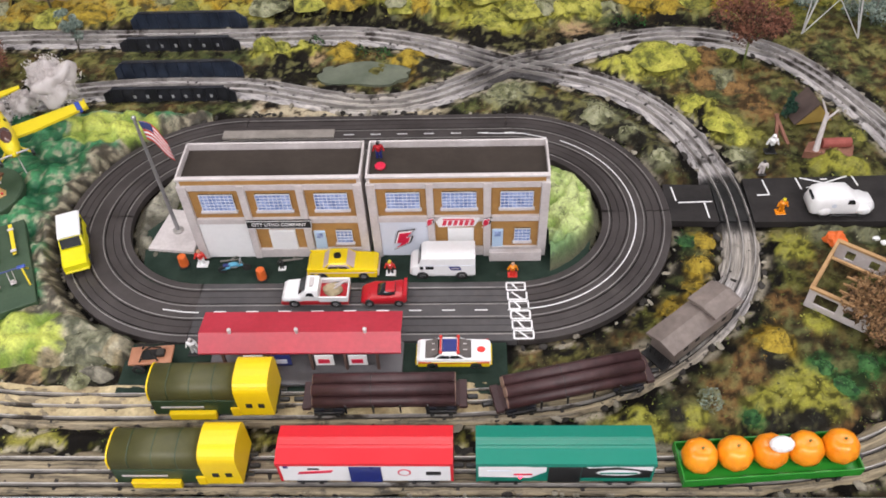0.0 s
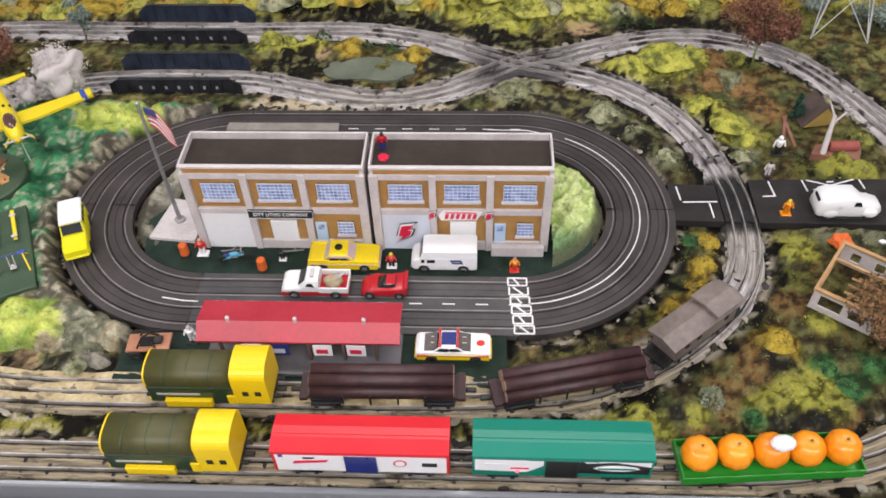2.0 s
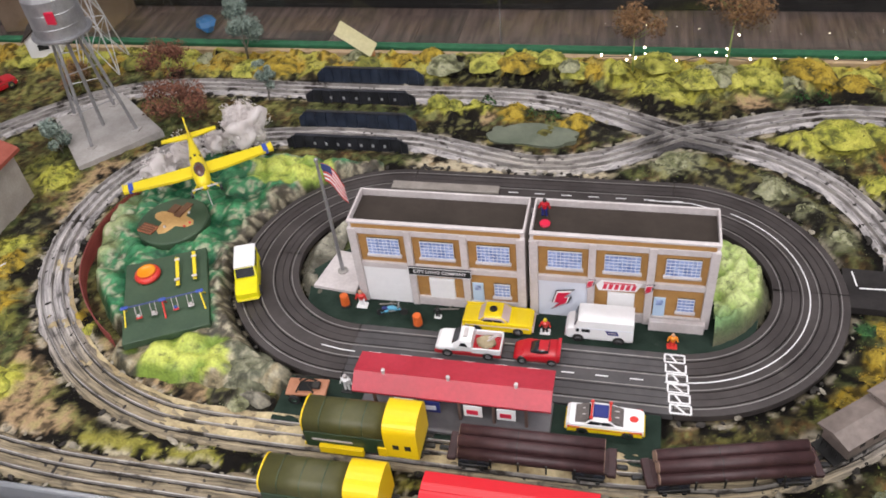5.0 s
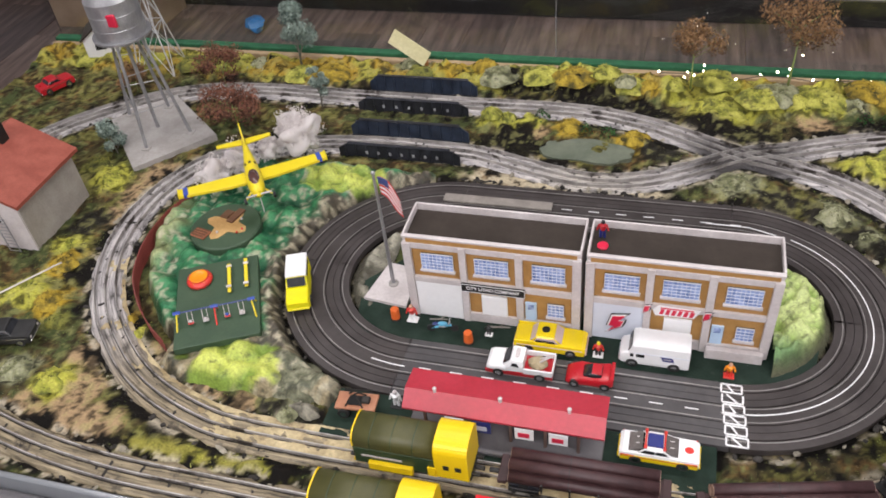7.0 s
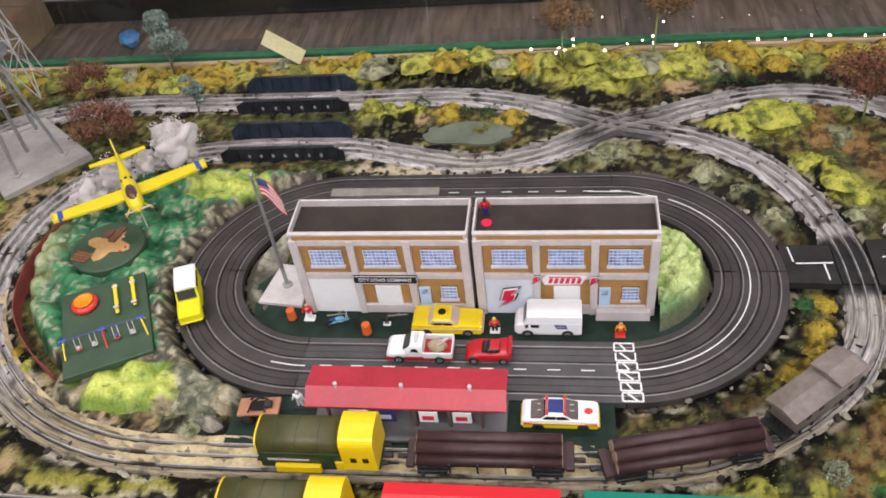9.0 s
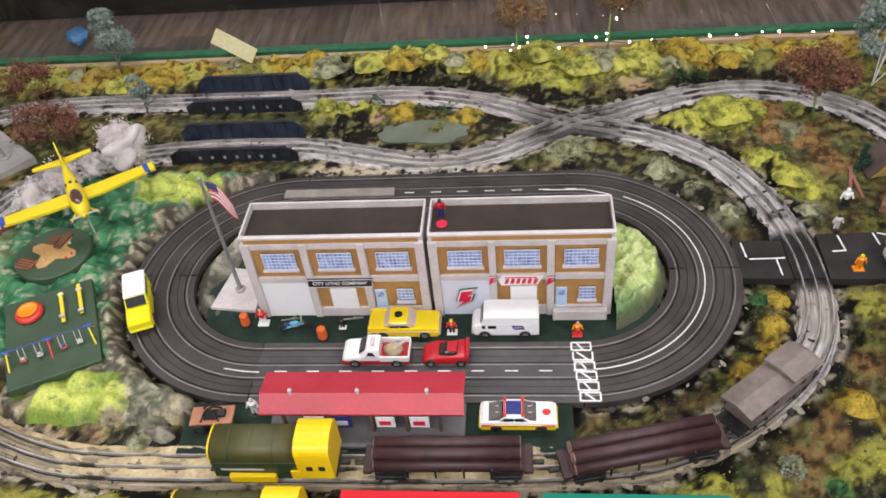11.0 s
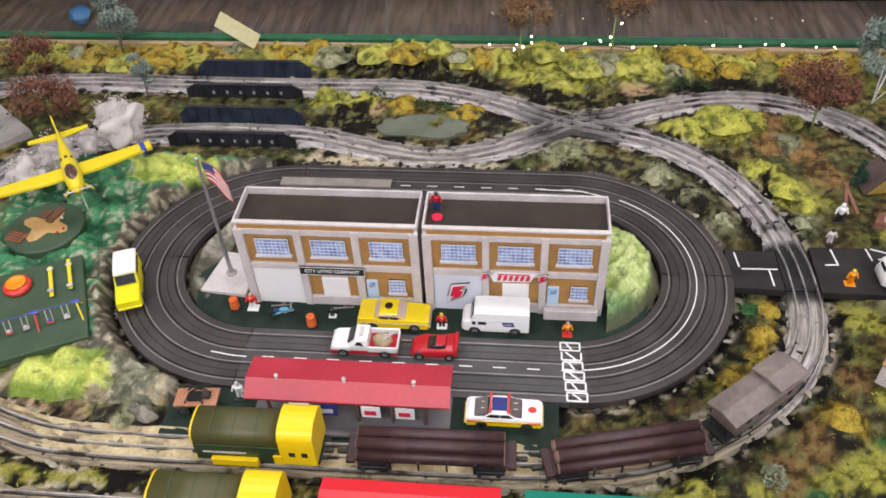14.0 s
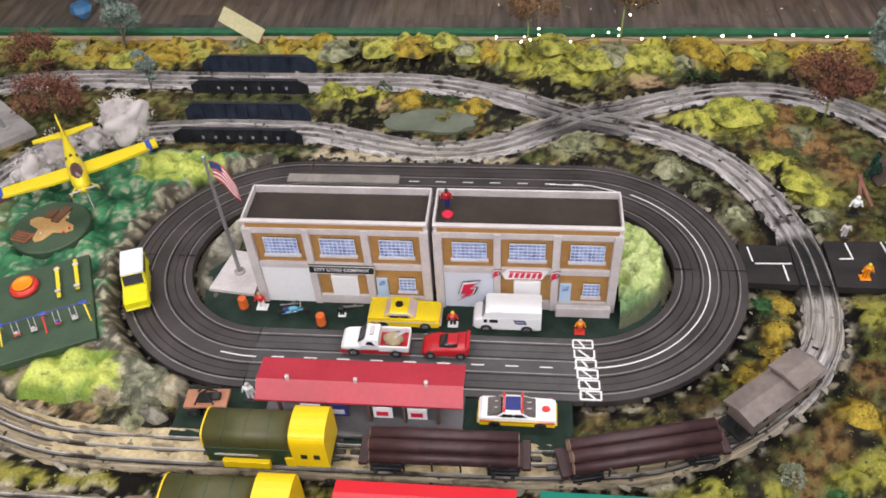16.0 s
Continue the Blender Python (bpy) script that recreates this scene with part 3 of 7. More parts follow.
def fill_mesh(a, b):
    """Patchy plaster fill: a strip whose top dips below the bed here and there."""
    bm, rings = bmesh.new(), []
    for i, p in enumerate(front):
        q, r = front[min(i + 1, len(front) - 1)], front[max(i - 1, 0)]
        d = (q - r).normalized()
        fade = 0.0030 * max(ease(-0.16, -0.04, p.y), ease(-0.27, -0.40, p.x))
        ring = []
        for k in range(6):
            u = a + (b - a) * k / 5
            x, y = p.x + d.y * u, p.y - d.x * u
            z = -0.0019 - fade + 0.0024 * noise.fractal(Vector((x * 38, y * 90, 4.4)), 0.9, 2.0, 4)
            ring.append(bm.verts.new((x, y, min(z, -0.0006))))
        rings.append(ring)
    for s, t in zip(rings, rings[1:]):
        for k in range(5):
            bm.faces.new((s[k], s[k + 1], t[k + 1], t[k]))
    bmesh.ops.recalc_face_normals(bm, faces=bm.faces)
    return bm


for side, (a, b) in (("roadbed_fill", (-0.0118, -0.0008)), ("roadbed_fill", (0.0008, 0.0118)), ("roadbed_fill", (-0.0235, -0.0145))):
    part(side, fill_mesh(a, b), CREAM, track, "broken cream plaster between the rails", True)
for name, off in (("rail", -0.0128), ("rail", 0.0), ("rail", 0.0128)):
    part(name, sweep(RAILS, [(off - 0.00055, -0.004), (off - 0.00055, 0.0016), (off + 0.00055, 0.0016), (off + 0.00055, -0.004)], True), RAILSTEEL, track)
# a thin dark strip runs along one side of each rail
for off in (-0.0128, 0.0, 0.0128):
    part("rail_side_strip", sweep(RAILS, [(off + 0.0008, -0.006), (off + 0.0008, -0.0022), (off + 0.0016, -0.0022), (off + 0.0016, -0.006)], True), TIE, track, "thin dark strip beside the rail")
bm = bmesh.new()
for i in range(0, len(RAILS), 2):
    p, q = RAILS[i], RAILS[(i + 1) % len(RAILS)]
    a = math.atan2(q.y - p.y, q.x - p.x)
    box(p.x - 0.0018, p.x + 0.0018, p.y - 0.017, p.y + 0.017, -0.006, -0.0040, 0, bm, pose(0, 0, 0, 0, 0, math.degrees(a)))
tagged(part("tie_row", bm, TIE, track, "dark buried ties"), kind="stuff")

# ---- slot-car oval ----
oval = thing("slot_car_track", 0, 0, 0, 0, "dark grey two-lane slot-car oval with white markings", "race track")
LANE = RHALF / 2
PROFILE = [(-RHALF, -0.008), (-RHALF, -0.0004), (-RHALF + 0.0004, 0)]
for c in (-LANE, LANE):
    for g in (c - 0.0086, c, c + 0.0086):
        w = 0.0003 if g == c else 0.0007
        PROFILE += [(g - w, 0), (g - w, -0.003), (g + w, -0.003), (g + w, 0)]
PROFILE += [(RHALF - 0.0004, 0), (RHALF, -0.0004), (RHALF, -0.008)]


def oval_points(a0, a1, cx, n=26, r=RMID):
    return [Vector((cx + r * math.cos(radians(a0 + (a1 - a0) * k / n)), OY + r * math.sin(radians(a0 + (a1 - a0) * k / n)), 0)) for k in range(n + 1)]


def straight(x0, x1, y, n=10):
    return [Vector((x0 + (x1 - x0) * k / n, y, 0)) for k in range(n + 1)]


yf, yb = OY - RMID, OY + RMID
xm = (OX0 + OX1) / 2
SECTIONS = [(straight(OX0, xm, yf), SLOT_NEW), (straight(xm, OX1, yf), SLOT_NEW), (oval_points(-90, 0, OX1), SLOT), (oval_points(0, 90, OX1), SLOT),
            (straight(OX1, xm + 0.02, yb), SLOT), (straight(xm + 0.02, OX0, yb), SLOT), (oval_points(90, 180, OX0), SLOT), (oval_points(180, 270, OX0), SLOT)]
for pts, mat in SECTIONS:
    sec = part("track_section", sweep(pts, PROFILE), mat, oval)
    for c in (-LANE, LANE):
        for d in (-0.0112, 0.0112):
            part("contact_strip", sweep(pts, [(c + d - 0.00055, -0.001), (c + d - 0.00055, 0.0005), (c + d + 0.00055, 0.0005), (c + d + 0.00055, -0.001)]), SLOTRAIL, sec)


def line(pts, w=0.0012, name="white_line"):
    part(name, sweep(pts, [(-w / 2, -0.0005), (-w / 2, 0.0006), (w / 2, 0.0006), (w / 2, -0.0005)]), WHITE, oval)


line(oval_points(-88, 62, OX1, 40, RMID - 0.001))
line([Vector((OX0 - 0.035, yf + 0.004, 0)), Vector((OX0 - 0.012, yf, 0)), Vector((OX0 + 0.004, yf - 0.001, 0))])
for k in range(10):
    x = OX0 + 0.020 + k * 0.034
    line(straight(x, x + 0.013, yf, 1), 0.0011, "white_dash")
for k in range(7):
    x = -0.05 + k * 0.034
    line(straight(x, x + 0.013, yb, 1), 0.0011, "white_dash")
line([Vector((OX1 - 0.03, yb - 0.001, 0)), Vector((OX1 + 0.02, yb - 0.002, 0)), Vector((OX1 + 0.05, yb - 0.012, 0))])
for k in range(6):
    y0 = yf - 0.0365 + k * 0.01255
    y1, xa = y0 + 0.0100, 0.1530 - 0.0011 * k
    xb = xa + 0.0195
    for p, q in (((xa, y0), (xb, y0)), ((xa, y1), (xb, y1)), ((xa, y0), (xa, y1)), ((xb, y0), (xb, y1)), ((xa + 0.012, y0), (xa + 0.005, y1)) if k % 2 else ((xa + 0.004, y1), (xa + 0.015, y0))):
        if k == 4 and p == (xa, y1) and q == (xb, y1):
            continue
        line([Vector((*p, 0)), Vector((*q, 0))], 0.0017, "start_mark")
RAMP = surf("grey_board", (0.20, 0.18, 0.16), (0.30, 0.27, 0.24), 30, 0.6, 0.2)
tagged(part("board_strip", box(-0.205, -0.062, 0.199, 0.214, 0.0006, 0.004, 0.0006), RAMP), "weathered grey board strip lying on the back straight", "board")

# ---- green mats under the building and the station ----
setting("mat_1", prism([(-0.245, -0.0395), (0.20, -0.0395), (0.235, -0.02), (0.25, 0.06), (0.20, 0.09), (-0.22, 0.09), (-0.26, 0.04)], -0.010, -0.0010, axis="z"), MATGREEN, "dark green mat under the building", "mat")
setting("mat_2", box(-0.235, 0.145, -0.178, -0.1185, -0.010, -0.0015), MATGREEN, "dark green mat under the station", "mat")

# ---- two-storey litho building ----
def facade_window(parent, x0, x1, z0, z1, cols, rows):
    w = part("window", box(x0, x1, -0.0012, 0.0006, z0, z1), DARKGAP, parent)
    part("pane", box(x0 + 0.0004, x1 - 0.0004, -0.0017, -0.0011, z0 + 0.0004, z1 - 0.0004), PANE, w)
    bm = bmesh.new()
    t = 0.00026
    for k in range(cols + 1):
        x = x0 + (x1 - x0) * k / cols
        box(x - t, x + t, -0.0021, -0.0009, z0, z1, 0, bm)
    for k in range(rows + 1):
        z = z0 + (z1 - z0) * k / rows
        box(x0, x1, -0.0022, -0.0008, z - t, z + t, 0, bm)
    part("window_frame", bm, PALEBLUE, w)
    part("window_sill", box(x0 - 0.002, x1 + 0.002, -0.0045, 0.0, z0 - 0.0025, z0, 0.0004), OFFWHITE, w)


def factory(x0, x1, label, shutter):
    b = thing("factory_building", x0, 0, 0, 0, label, "building", "pair of factory buildings")
    w, h, d = x1 - x0, 0.117, 0.054
    f = lambda u: u * w
    part("wall", box(0, w, 0.003, d, 0, h - 0.009), OFFWHITE, b, "dusty off-white side and back walls")
    part("wall", box(0, w, 0.001, 0.003, 0, h - 0.009), TAN, b, "ochre brick front wall")
    part("roof", box(0.002, w - 0.002, 0.004, d - 0.003, h - 0.0088, h - 0.0075), ROOFTAR, b)
    for a in ((0, w, 0.0003, 0.003, h - 0.009, h - 0.0002), (0, w, d - 0.0015, d + 0.0008, h - 0.009, h), (-0.0005, 0.0018, 0.003, d - 0.0015, h - 0.009, h), (w - 0.0018, w + 0.0005, 0.003, d - 0.0015, h - 0.009, h)):
        part("parapet", box(*a, 0.0005), OFFWHITE, b)
    part("cornice", box(0, w, -0.0030, 0.0012, h - 0.0022, h + 0.0006, 0.0004), OFFWHITE, b)
    part("cornice_band", box(0.004, w - 0.004, -0.0018, -0.0008, h - 0.0085, h - 0.003), TAN, b)
    for z0, z1 in ((0.1005, 0.1085), (0.0525, 0.060)):
        part("string_course", box(0.0, w, -0.0024, 0.0012, z0, z1, 0.0004), OFFWHITE, b)
    for u0, u1 in ((-0.004, 0.045), (0.322, 0.362), (0.640, 0.682), (0.955, 1.004)):
        part("pilaster", box(f(u0), f(u1), -0.0036, 0.0012, 0, h - 0.0095, 0.0005), OFFWHITE, b)
    part("plinth", box(f(0.36), f(0.96), -0.002, 0.0012, 0, 0.0125, 0.0003), OFFWHITE, b)
    for u0, u1 in ((0.10, 0.285), (0.41, 0.60), (0.735, 0.915)):
        facade_window(b, f(u0), f(u1), 0.0725, 0.094, 8, 5)
    facade_window(b, f(0.82), f(0.91), 0.0225, 0.040, 4, 4)
    door = part("door", box(f(0.69), f(0.755), -0.0012, 0.0012, 0.0125, 0.0385, 0.0003), BLUEDOOR, b)
    part("door_window", box(f(0.705), f(0.74), -0.0016, -0.0010, 0.029, 0.036), PANE, door)
    part("roller_door", box(f(0.045), f(0.322), -0.0012, 0.0012, 0.0, 0.052, 0.0003), shutter, b, "pale roller door")
    part("loading_door", box(f(0.435), f(0.585), -0.0018, 0.0012, 0.0125, 0.041, 0.0003), WHITE, b, "white loading door")
    return b, f


left_building, f = factory(-0.1865, 0.0005, "two-storey ochre brick litho works model with off-white trim", WHITE)
sign = part("sign_board", box(0.061, 0.130, -0.0062, -0.0037, 0.0495, 0.0605, 0.0003), DARKGAP, left_building, "black company sign with a white rim")
for a in ((0.061, 0.130, 0.0600, 0.0605), (0.061, 0.130, 0.0495, 0.0500), (0.061, 0.0615, 0.0495, 0.0605), (0.1295, 0.130, 0.0495, 0.0605)):
    part("rim", box(a[0], a[1], -0.0066, -0.0060, a[2], a[3]), WHITE, sign)


def lettering(body, size, m, mat, parent, extrude=0.0002):
    c = bpy.data.curves.new("lettering", "FONT")
    c.offset = 0.00003 * U
    c.body, c.size, c.align_x, c.align_y, c.extrude = body, size * U, "CENTER", "CENTER", extrude * U
    ob = new("lettering", c)
    me = bpy.data.meshes.new_from_object(ob)
    bpy.data.objects.remove(ob)
    me.materials.append(mat)
    out = new("lettering", me)
    out.parent = parent
    out.matrix_basis = m
    return out


txt = lettering("CITY LITHO COMPANY", 0.0066, Matrix.Translation((0.0955 * U, -0.0064 * U, 0.0550 * U)) @ pose(0, 0, 0, 90) @ Matrix.Diagonal((0.84, 0.95, 1, 1)), WHITE, sign)

right_building, f = factory(0.006, 0.190, "two-storey ochre brick shop model with off-white trim", PALEBLUE)
LOGORED = paint("logo_red", (0.62, 0.02, 0.06), 0.35)


def bolt(parent, x, z, s):
    """A slanted zigzag badge, red on a white backing."""
    shape = [(-0.35, 0.85), (0.80, 1.05), (0.15, 0.30), (0.62, 0.34), (0.42, -0.30), (-0.70, -1.05), (-0.10, -0.34), (-0.66, -0.36)]
    part("badge_outline", prism([(x + 0.0006 + a * s * 1.48, z + b * s * 1.36) for a, b in shape], -0.0044, -0.0038), BLACK, parent)
    part("badge_backing", prism([(x + a * s * 1.25, z + b * s * 1.22) for a, b in shape], -0.0048, -0.0040), WHITE, parent)
    part("badge", prism([(x + a * s, z + b * s) for a, b in shape], -0.0056, -0.0046), LOGORED, parent)


bolt(right_building, f(0.178), 0.0285, 0.0112)
bolt(right_building, f(0.335), 0.0545, 0.0048)
bolt(right_building, f(0.655), 0.0530, 0.0052)
part("logo_backing", prism([(f(0.385), 0.0475), (f(0.59), 0.0485), (f(0.62), 0.0600), (f(0.40), 0.0620), (f(0.37), 0.055)], -0.0048, -0.0040), WHITE, right_building, "white logo plate")
for k in range(6):
    x = f(0.405) + k * 0.0058
    part("logo_bar", prism([(x, 0.0505), (x + 0.0036, 0.0505), (x + 0.0052, 0.0572), (x + 0.0016, 0.0572)], -0.0056, -0.0046), LOGORED, right_building)
part("logo_bar", box(f(0.41), f(0.585), -0.0055, -0.0046, 0.0585, 0.0595), LOGORED, right_building)
tagged(part("loading_slab", box(0.130, 0.186, -0.0105, -0.0045, -0.001, 0.0125, 0.0004), OFFWHITE), "off-white loading slab before the shop", "slab")
tagged(part("concrete_pad", prism([(-0.250, 0.010), (-0.197, 0.004), (-0.197, 0.066), (-0.238, 0.072)], -0.0008, 0.003, axis="z"), OFFWHITE), "pale square concrete pad beside the building", "pad")

# ---- station ----
station = thing("station", -0.147, -0.170, 0, 0, "open station shelter with a red gable roof on a grey platform", "station")
part("platform", box(0, 0.190, 0.0, 0.050, -0.001, 0.004, 0.0008), GREYBASE, station)
part("back_wall", box(0.02, 0.178, 0.037, 0.040, 0.004, 0.036), BROWNWALL, station)
for x in (0.018, 0.062, 0.102, 0.135, 0.166):
    part("post", box(x, x + 0.003, 0.016, 0.019, 0.004, 0.036, 0.0004), BROWNWALL, station)
part("roof", prism([(0.0145, 0.0345), (0.030, 0.0465), (0.058, 0.0420), (0.058, 0.0395), (0.030, 0.0440), (0.0145, 0.0325)], -0.002, 0.191, bevel=0, axis="x"), ROOFRED, station, "red plastic gable roof")
part("roof_end", prism([(0.016, 0.0330), (0.030, 0.0440), (0.056, 0.0395)], 0.188, 0.190, axis="x"), BROWNWALL, station)
for x in (0.028, 0.092, 0.157):
    part("roof_vent", rod((x, 0.030, 0.046), (x, 0.030, 0.0495), 0.0016, bm=ball((x, 0.030, 0.0505), 0.0022)), OFFWHITE, station, "white round roof vent")
for x, m, w in ((0.040, WHITE, 0.019), (0.066, NAVY, 0.019), (0.108, WHITE, 0.018), (0.140, WHITE, 0.018)):
    pst = part("poster", box(x, x + w, 0.0145, 0.0155, 0.014, 0.030, 0.0002), m, station)
    part("print", box(x + 0.003, x + w - 0.004, 0.0140, 0.0146, 0.018, 0.024), LOGORED if m is WHITE else PALEBLUE, pst)

# ---- trains ----
def wheel_set(parent, x, gauge=0.0128, r=0.0056, z=0.0072):
    for s in (-1, 1):
        part("wheel", rod((x, s * (gauge - 0.0015), z), (x, s * (gauge + 0.0012), z), r, seg=18, bm=rod((x, s * (gauge - 0.003), z), (x, s * (gauge - 0.0015), z), r + 0.0008, seg=18)), BLACKMETAL, parent)


def truck(parent, x):
    t = part("truck", box(x - 0.014, x + 0.014, -0.0165, -0.0145, 0.005, 0.0105, 0.0008, box(x - 0.014, x + 0.014, 0.0145, 0.0165, 0.005, 0.0105, 0.0008, box(x - 0.004, x + 0.004, -0.015, 0.015, 0.007, 0.012))), BLACK, parent)
    for d in (-0.0085, 0.0085):
        wheel_set(t, x + d)
    for s in (-1, 1):
        for d in (-0.0085, 0.0085):
            part("journal", box(x + d - 0.002, x + d + 0.002, s * 0.0175 - 0.001, s * 0.0175 + 0.001, 0.005, 0.009, 0.0005), BLACK, t)


def coupler(parent, x, s):
    part("coupler", box(min(x, x + s * 0.010), max(x, x + s * 0.010), -0.0022, 0.0022, 0.007, 0.011, 0.0008), BLACK, parent)


def arch(w, z0, zs, zt, n=14):
    """Half-round body section: width, base, spring line and crown."""
    pts = [(-w, z0), (-w, zs)]
    for k in range(1, n):
        a = math.pi * k / n
        pts.append((-w * math.copysign(abs(math.cos(a)) ** 0.72, math.cos(a)), zs + (zt - zs) * math.sin(a) ** 0.72))
    return pts + [(w, zs), (w, z0)]


def diesel(x, y, rz, label):
    e = thing("diesel_locomotive", x, y, 0.001, rz, label, "locomotive", "diesel shunters")
    part("chassis", box(-0.060, 0.060, -0.016, 0.016, 0.008, 0.0135, 0.001), BLACK, e)
    part("hood", prism(arch(0.0185, 0.0135, 0.040, 0.0550), -0.0585, 0.026, axis="x"), OLIVE, e, "dark olive rounded hood", True)
    part("side_panel", box(-0.0575, 0.026, -0.0192, -0.0180, 0.0135, 0.037, 0.0004), LOCOGREEN, e)
    part("side_panel", box(-0.0575, 0.026, 0.0180, 0.0192, 0.0135, 0.037, 0.0004), LOCOGREEN, e)
    for k in (-0.040, -0.018, 0.004):
        part("hood_band", prism(arch(0.0188, 0.037, 0.0402, 0.0554), k - 0.0004, k + 0.0004, axis="x"), LOCOGREEN, e)
    cab = part("cab", prism(arch(0.0205, 0.0135, 0.046, 0.0615), 0.0255, 0.0590, axis="x"), YELLOW, e, "yellow arched cab")
    for s in (-1, 1):
        for wx in (0.034, 0.046):
            part("cab_window", box(wx, wx + 0.006, s * 0.0205 - 0.0006, s * 0.0205 + 0.0006, 0.0270, 0.0335, 0.0002), DARKGAP, cab)
        part("cab_step", box(0.018, 0.0265, s * 0.0205 - 0.001, s * 0.0205 + 0.001, 0.0135, 0.027, 0.0004), YELLOW, cab)
        part("fuel_box", box(-0.043, 0.003, s * 0.0215 - 0.0025, s * 0.0215 + 0.0025, 0.011, 0.0215, 0.0008), YELLOW, e, "yellow battery box")
        part("name_bar", box(-0.050, -0.008, s * 0.0195 - 0.0002, s * 0.0195 + 0.0002, 0.0255, 0.0280), OFFWHITE, e, "faint white lettering bar")
        for bx in (-0.0625, 0.0625):
            part("buffer", rod((bx - 0.004, s * 0.010, 0.012), (bx + 0.004, s * 0.010, 0.012), 0.0022, seg=12), BLACK, e)
    part("grille", box(-0.0605, -0.0583, -0.0150, 0.0150, 0.016, 0.040, 0.0008), PALEBLUE, e, "grey radiator front")
    for k in range(6):
        part("hazard_stripe", box(-0.0602, -0.0586, -0.0185 + k * 0.0062, -0.0157 + k * 0.0062, 0.0135, 0.0165), YELLOW, e)
    part("front_rim", prism(arch(0.0189, 0.038, 0.0405, 0.0558), -0.0590, -0.0575, axis="x"), YELLOW, e)
    for wx in (-0.038, 0.0, 0.038):
        wheel_set(e, wx, z=0.0075)
    part("side_rod", box(-0.038, 0.038, -0.0166, -0.0150, 0.0065, 0.0085, 0.0004), BLACK, e)
    coupler(e, 0.060, 1)
    e.matrix_world = e.matrix_world @ Matrix.Diagonal((0.94, 0.95, 0.95, 1))
    return e


def log_car(x, y, rz):
    c = thing("log_car", x, y, 0.001, rz, "black flat wagon loaded with five dark maroon logs", "wagon", "log wagons")
    part("deck", box(-0.076, 0.076, -0.013, 0.013, 0.0125, 0.0165, 0.0008), LOG, c)
    for k in (-0.072, 0.072):
        part("end_beam", box(k - 0.004, k + 0.004, -0.0145, 0.0145, 0.0115, 0.0168, 0.0008), LOG, c)
    for dy, dz in ((-0.0115, 0.0225), (0.0, 0.0225), (0.0115, 0.0225), (-0.0058, 0.0320), (0.0058, 0.0320)):
        lg = part("log", rod((-0.065, dy, dz), (0.065, dy, dz), 0.0057, seg=16), LOG, c, "", True)
        for ex in (-0.0652, 0.0652):
            part("log_end", rod((ex - 0.0003, dy, dz), (ex + 0.0003, dy, dz), 0.0050, seg=16), LOGEND, lg)
        part("strap", rod((-0.012, dy, dz), (-0.0112, dy, dz), 0.0059, seg=16), BLACK, lg)
    for k in (-0.035, -0.010, 0.015, 0.040):
        for s in (-1, 1):
            part("stake", box(k - 0.0008, k + 0.0008, s * 0.0178 - 0.0007, s * 0.0178 + 0.0007, 0.012, 0.024), BLACK, c)
    truck(c, -0.052), truck(c, 0.052)
    coupler(c, -0.076, -1), coupler(c, 0.076, 1)
    return c


def caboose(x, y, rz):
    c = thing("caboose", x, y, 0.001, rz, "weathered grey-brown caboose with a low cupola", "caboose")
    part("body", box(-0.046, 0.046, -0.0175, 0.0175, 0.012, 0.037, 0.0006), CABOOSE, c)
    part("roof", prism([(-0.0205, 0.0365), (-0.0205, 0.0380), (0, 0.0425), (0.0205, 0.0380), (0.0205, 0.0365)], -0.055, 0.055, axis="x"), CABOOSE, c)
    cup = part("cupola", box(0.010, 0.042, -0.0175, 0.0175, 0.037, 0.0455, 0.0006), CABOOSE, c)
    part("cupola_roof", prism([(-0.0205, 0.0450), (-0.0205, 0.0462), (0, 0.0492), (0.0205, 0.0462), (0.0205, 0.0450)], 0.007, 0.046, axis="x"), CABOOSE, cup)
    for s in (-1, 1):
        for wx in (-0.034, -0.016, 0.026):
            part("window", box(wx, wx + 0.006, s * 0.0176 - 0.0005, s * 0.0176 + 0.0005, 0.024, 0.031), DARKGAP, c)
        part("cupola_window", box(0.0093, 0.0105, s * 0.0095 - 0.003, s * 0.0095 + 0.003, 0.0415, 0.0448), DARKGAP, cup)
    for ex in (-0.0535, 0.0535):
        part("end_platform", box(ex - 0.0075, ex + 0.0075, -0.0165, 0.0165, 0.0105, 0.0125), BLACK, c)
        rail = part("end_rail", box(ex - 0.0004, ex + 0.0004, -0.0165, 0.0165, 0.0215, 0.0225), BLACK, c)
        for k in range(6):
            py = -0.0160 + k * 0.0064
            part("rail_post", box(ex - 0.0004, ex + 0.0004, py - 0.0004, py + 0.0004, 0.012, 0.022), BLACK, rail)
    truck(c, -0.030), truck(c, 0.030)
    coupler(c, -0.058, -1), coupler(c, 0.058, 1)
    c.matrix_world = c.matrix_world @ Matrix.Diagonal((0.92, 0.84, 0.90, 1))
    return c


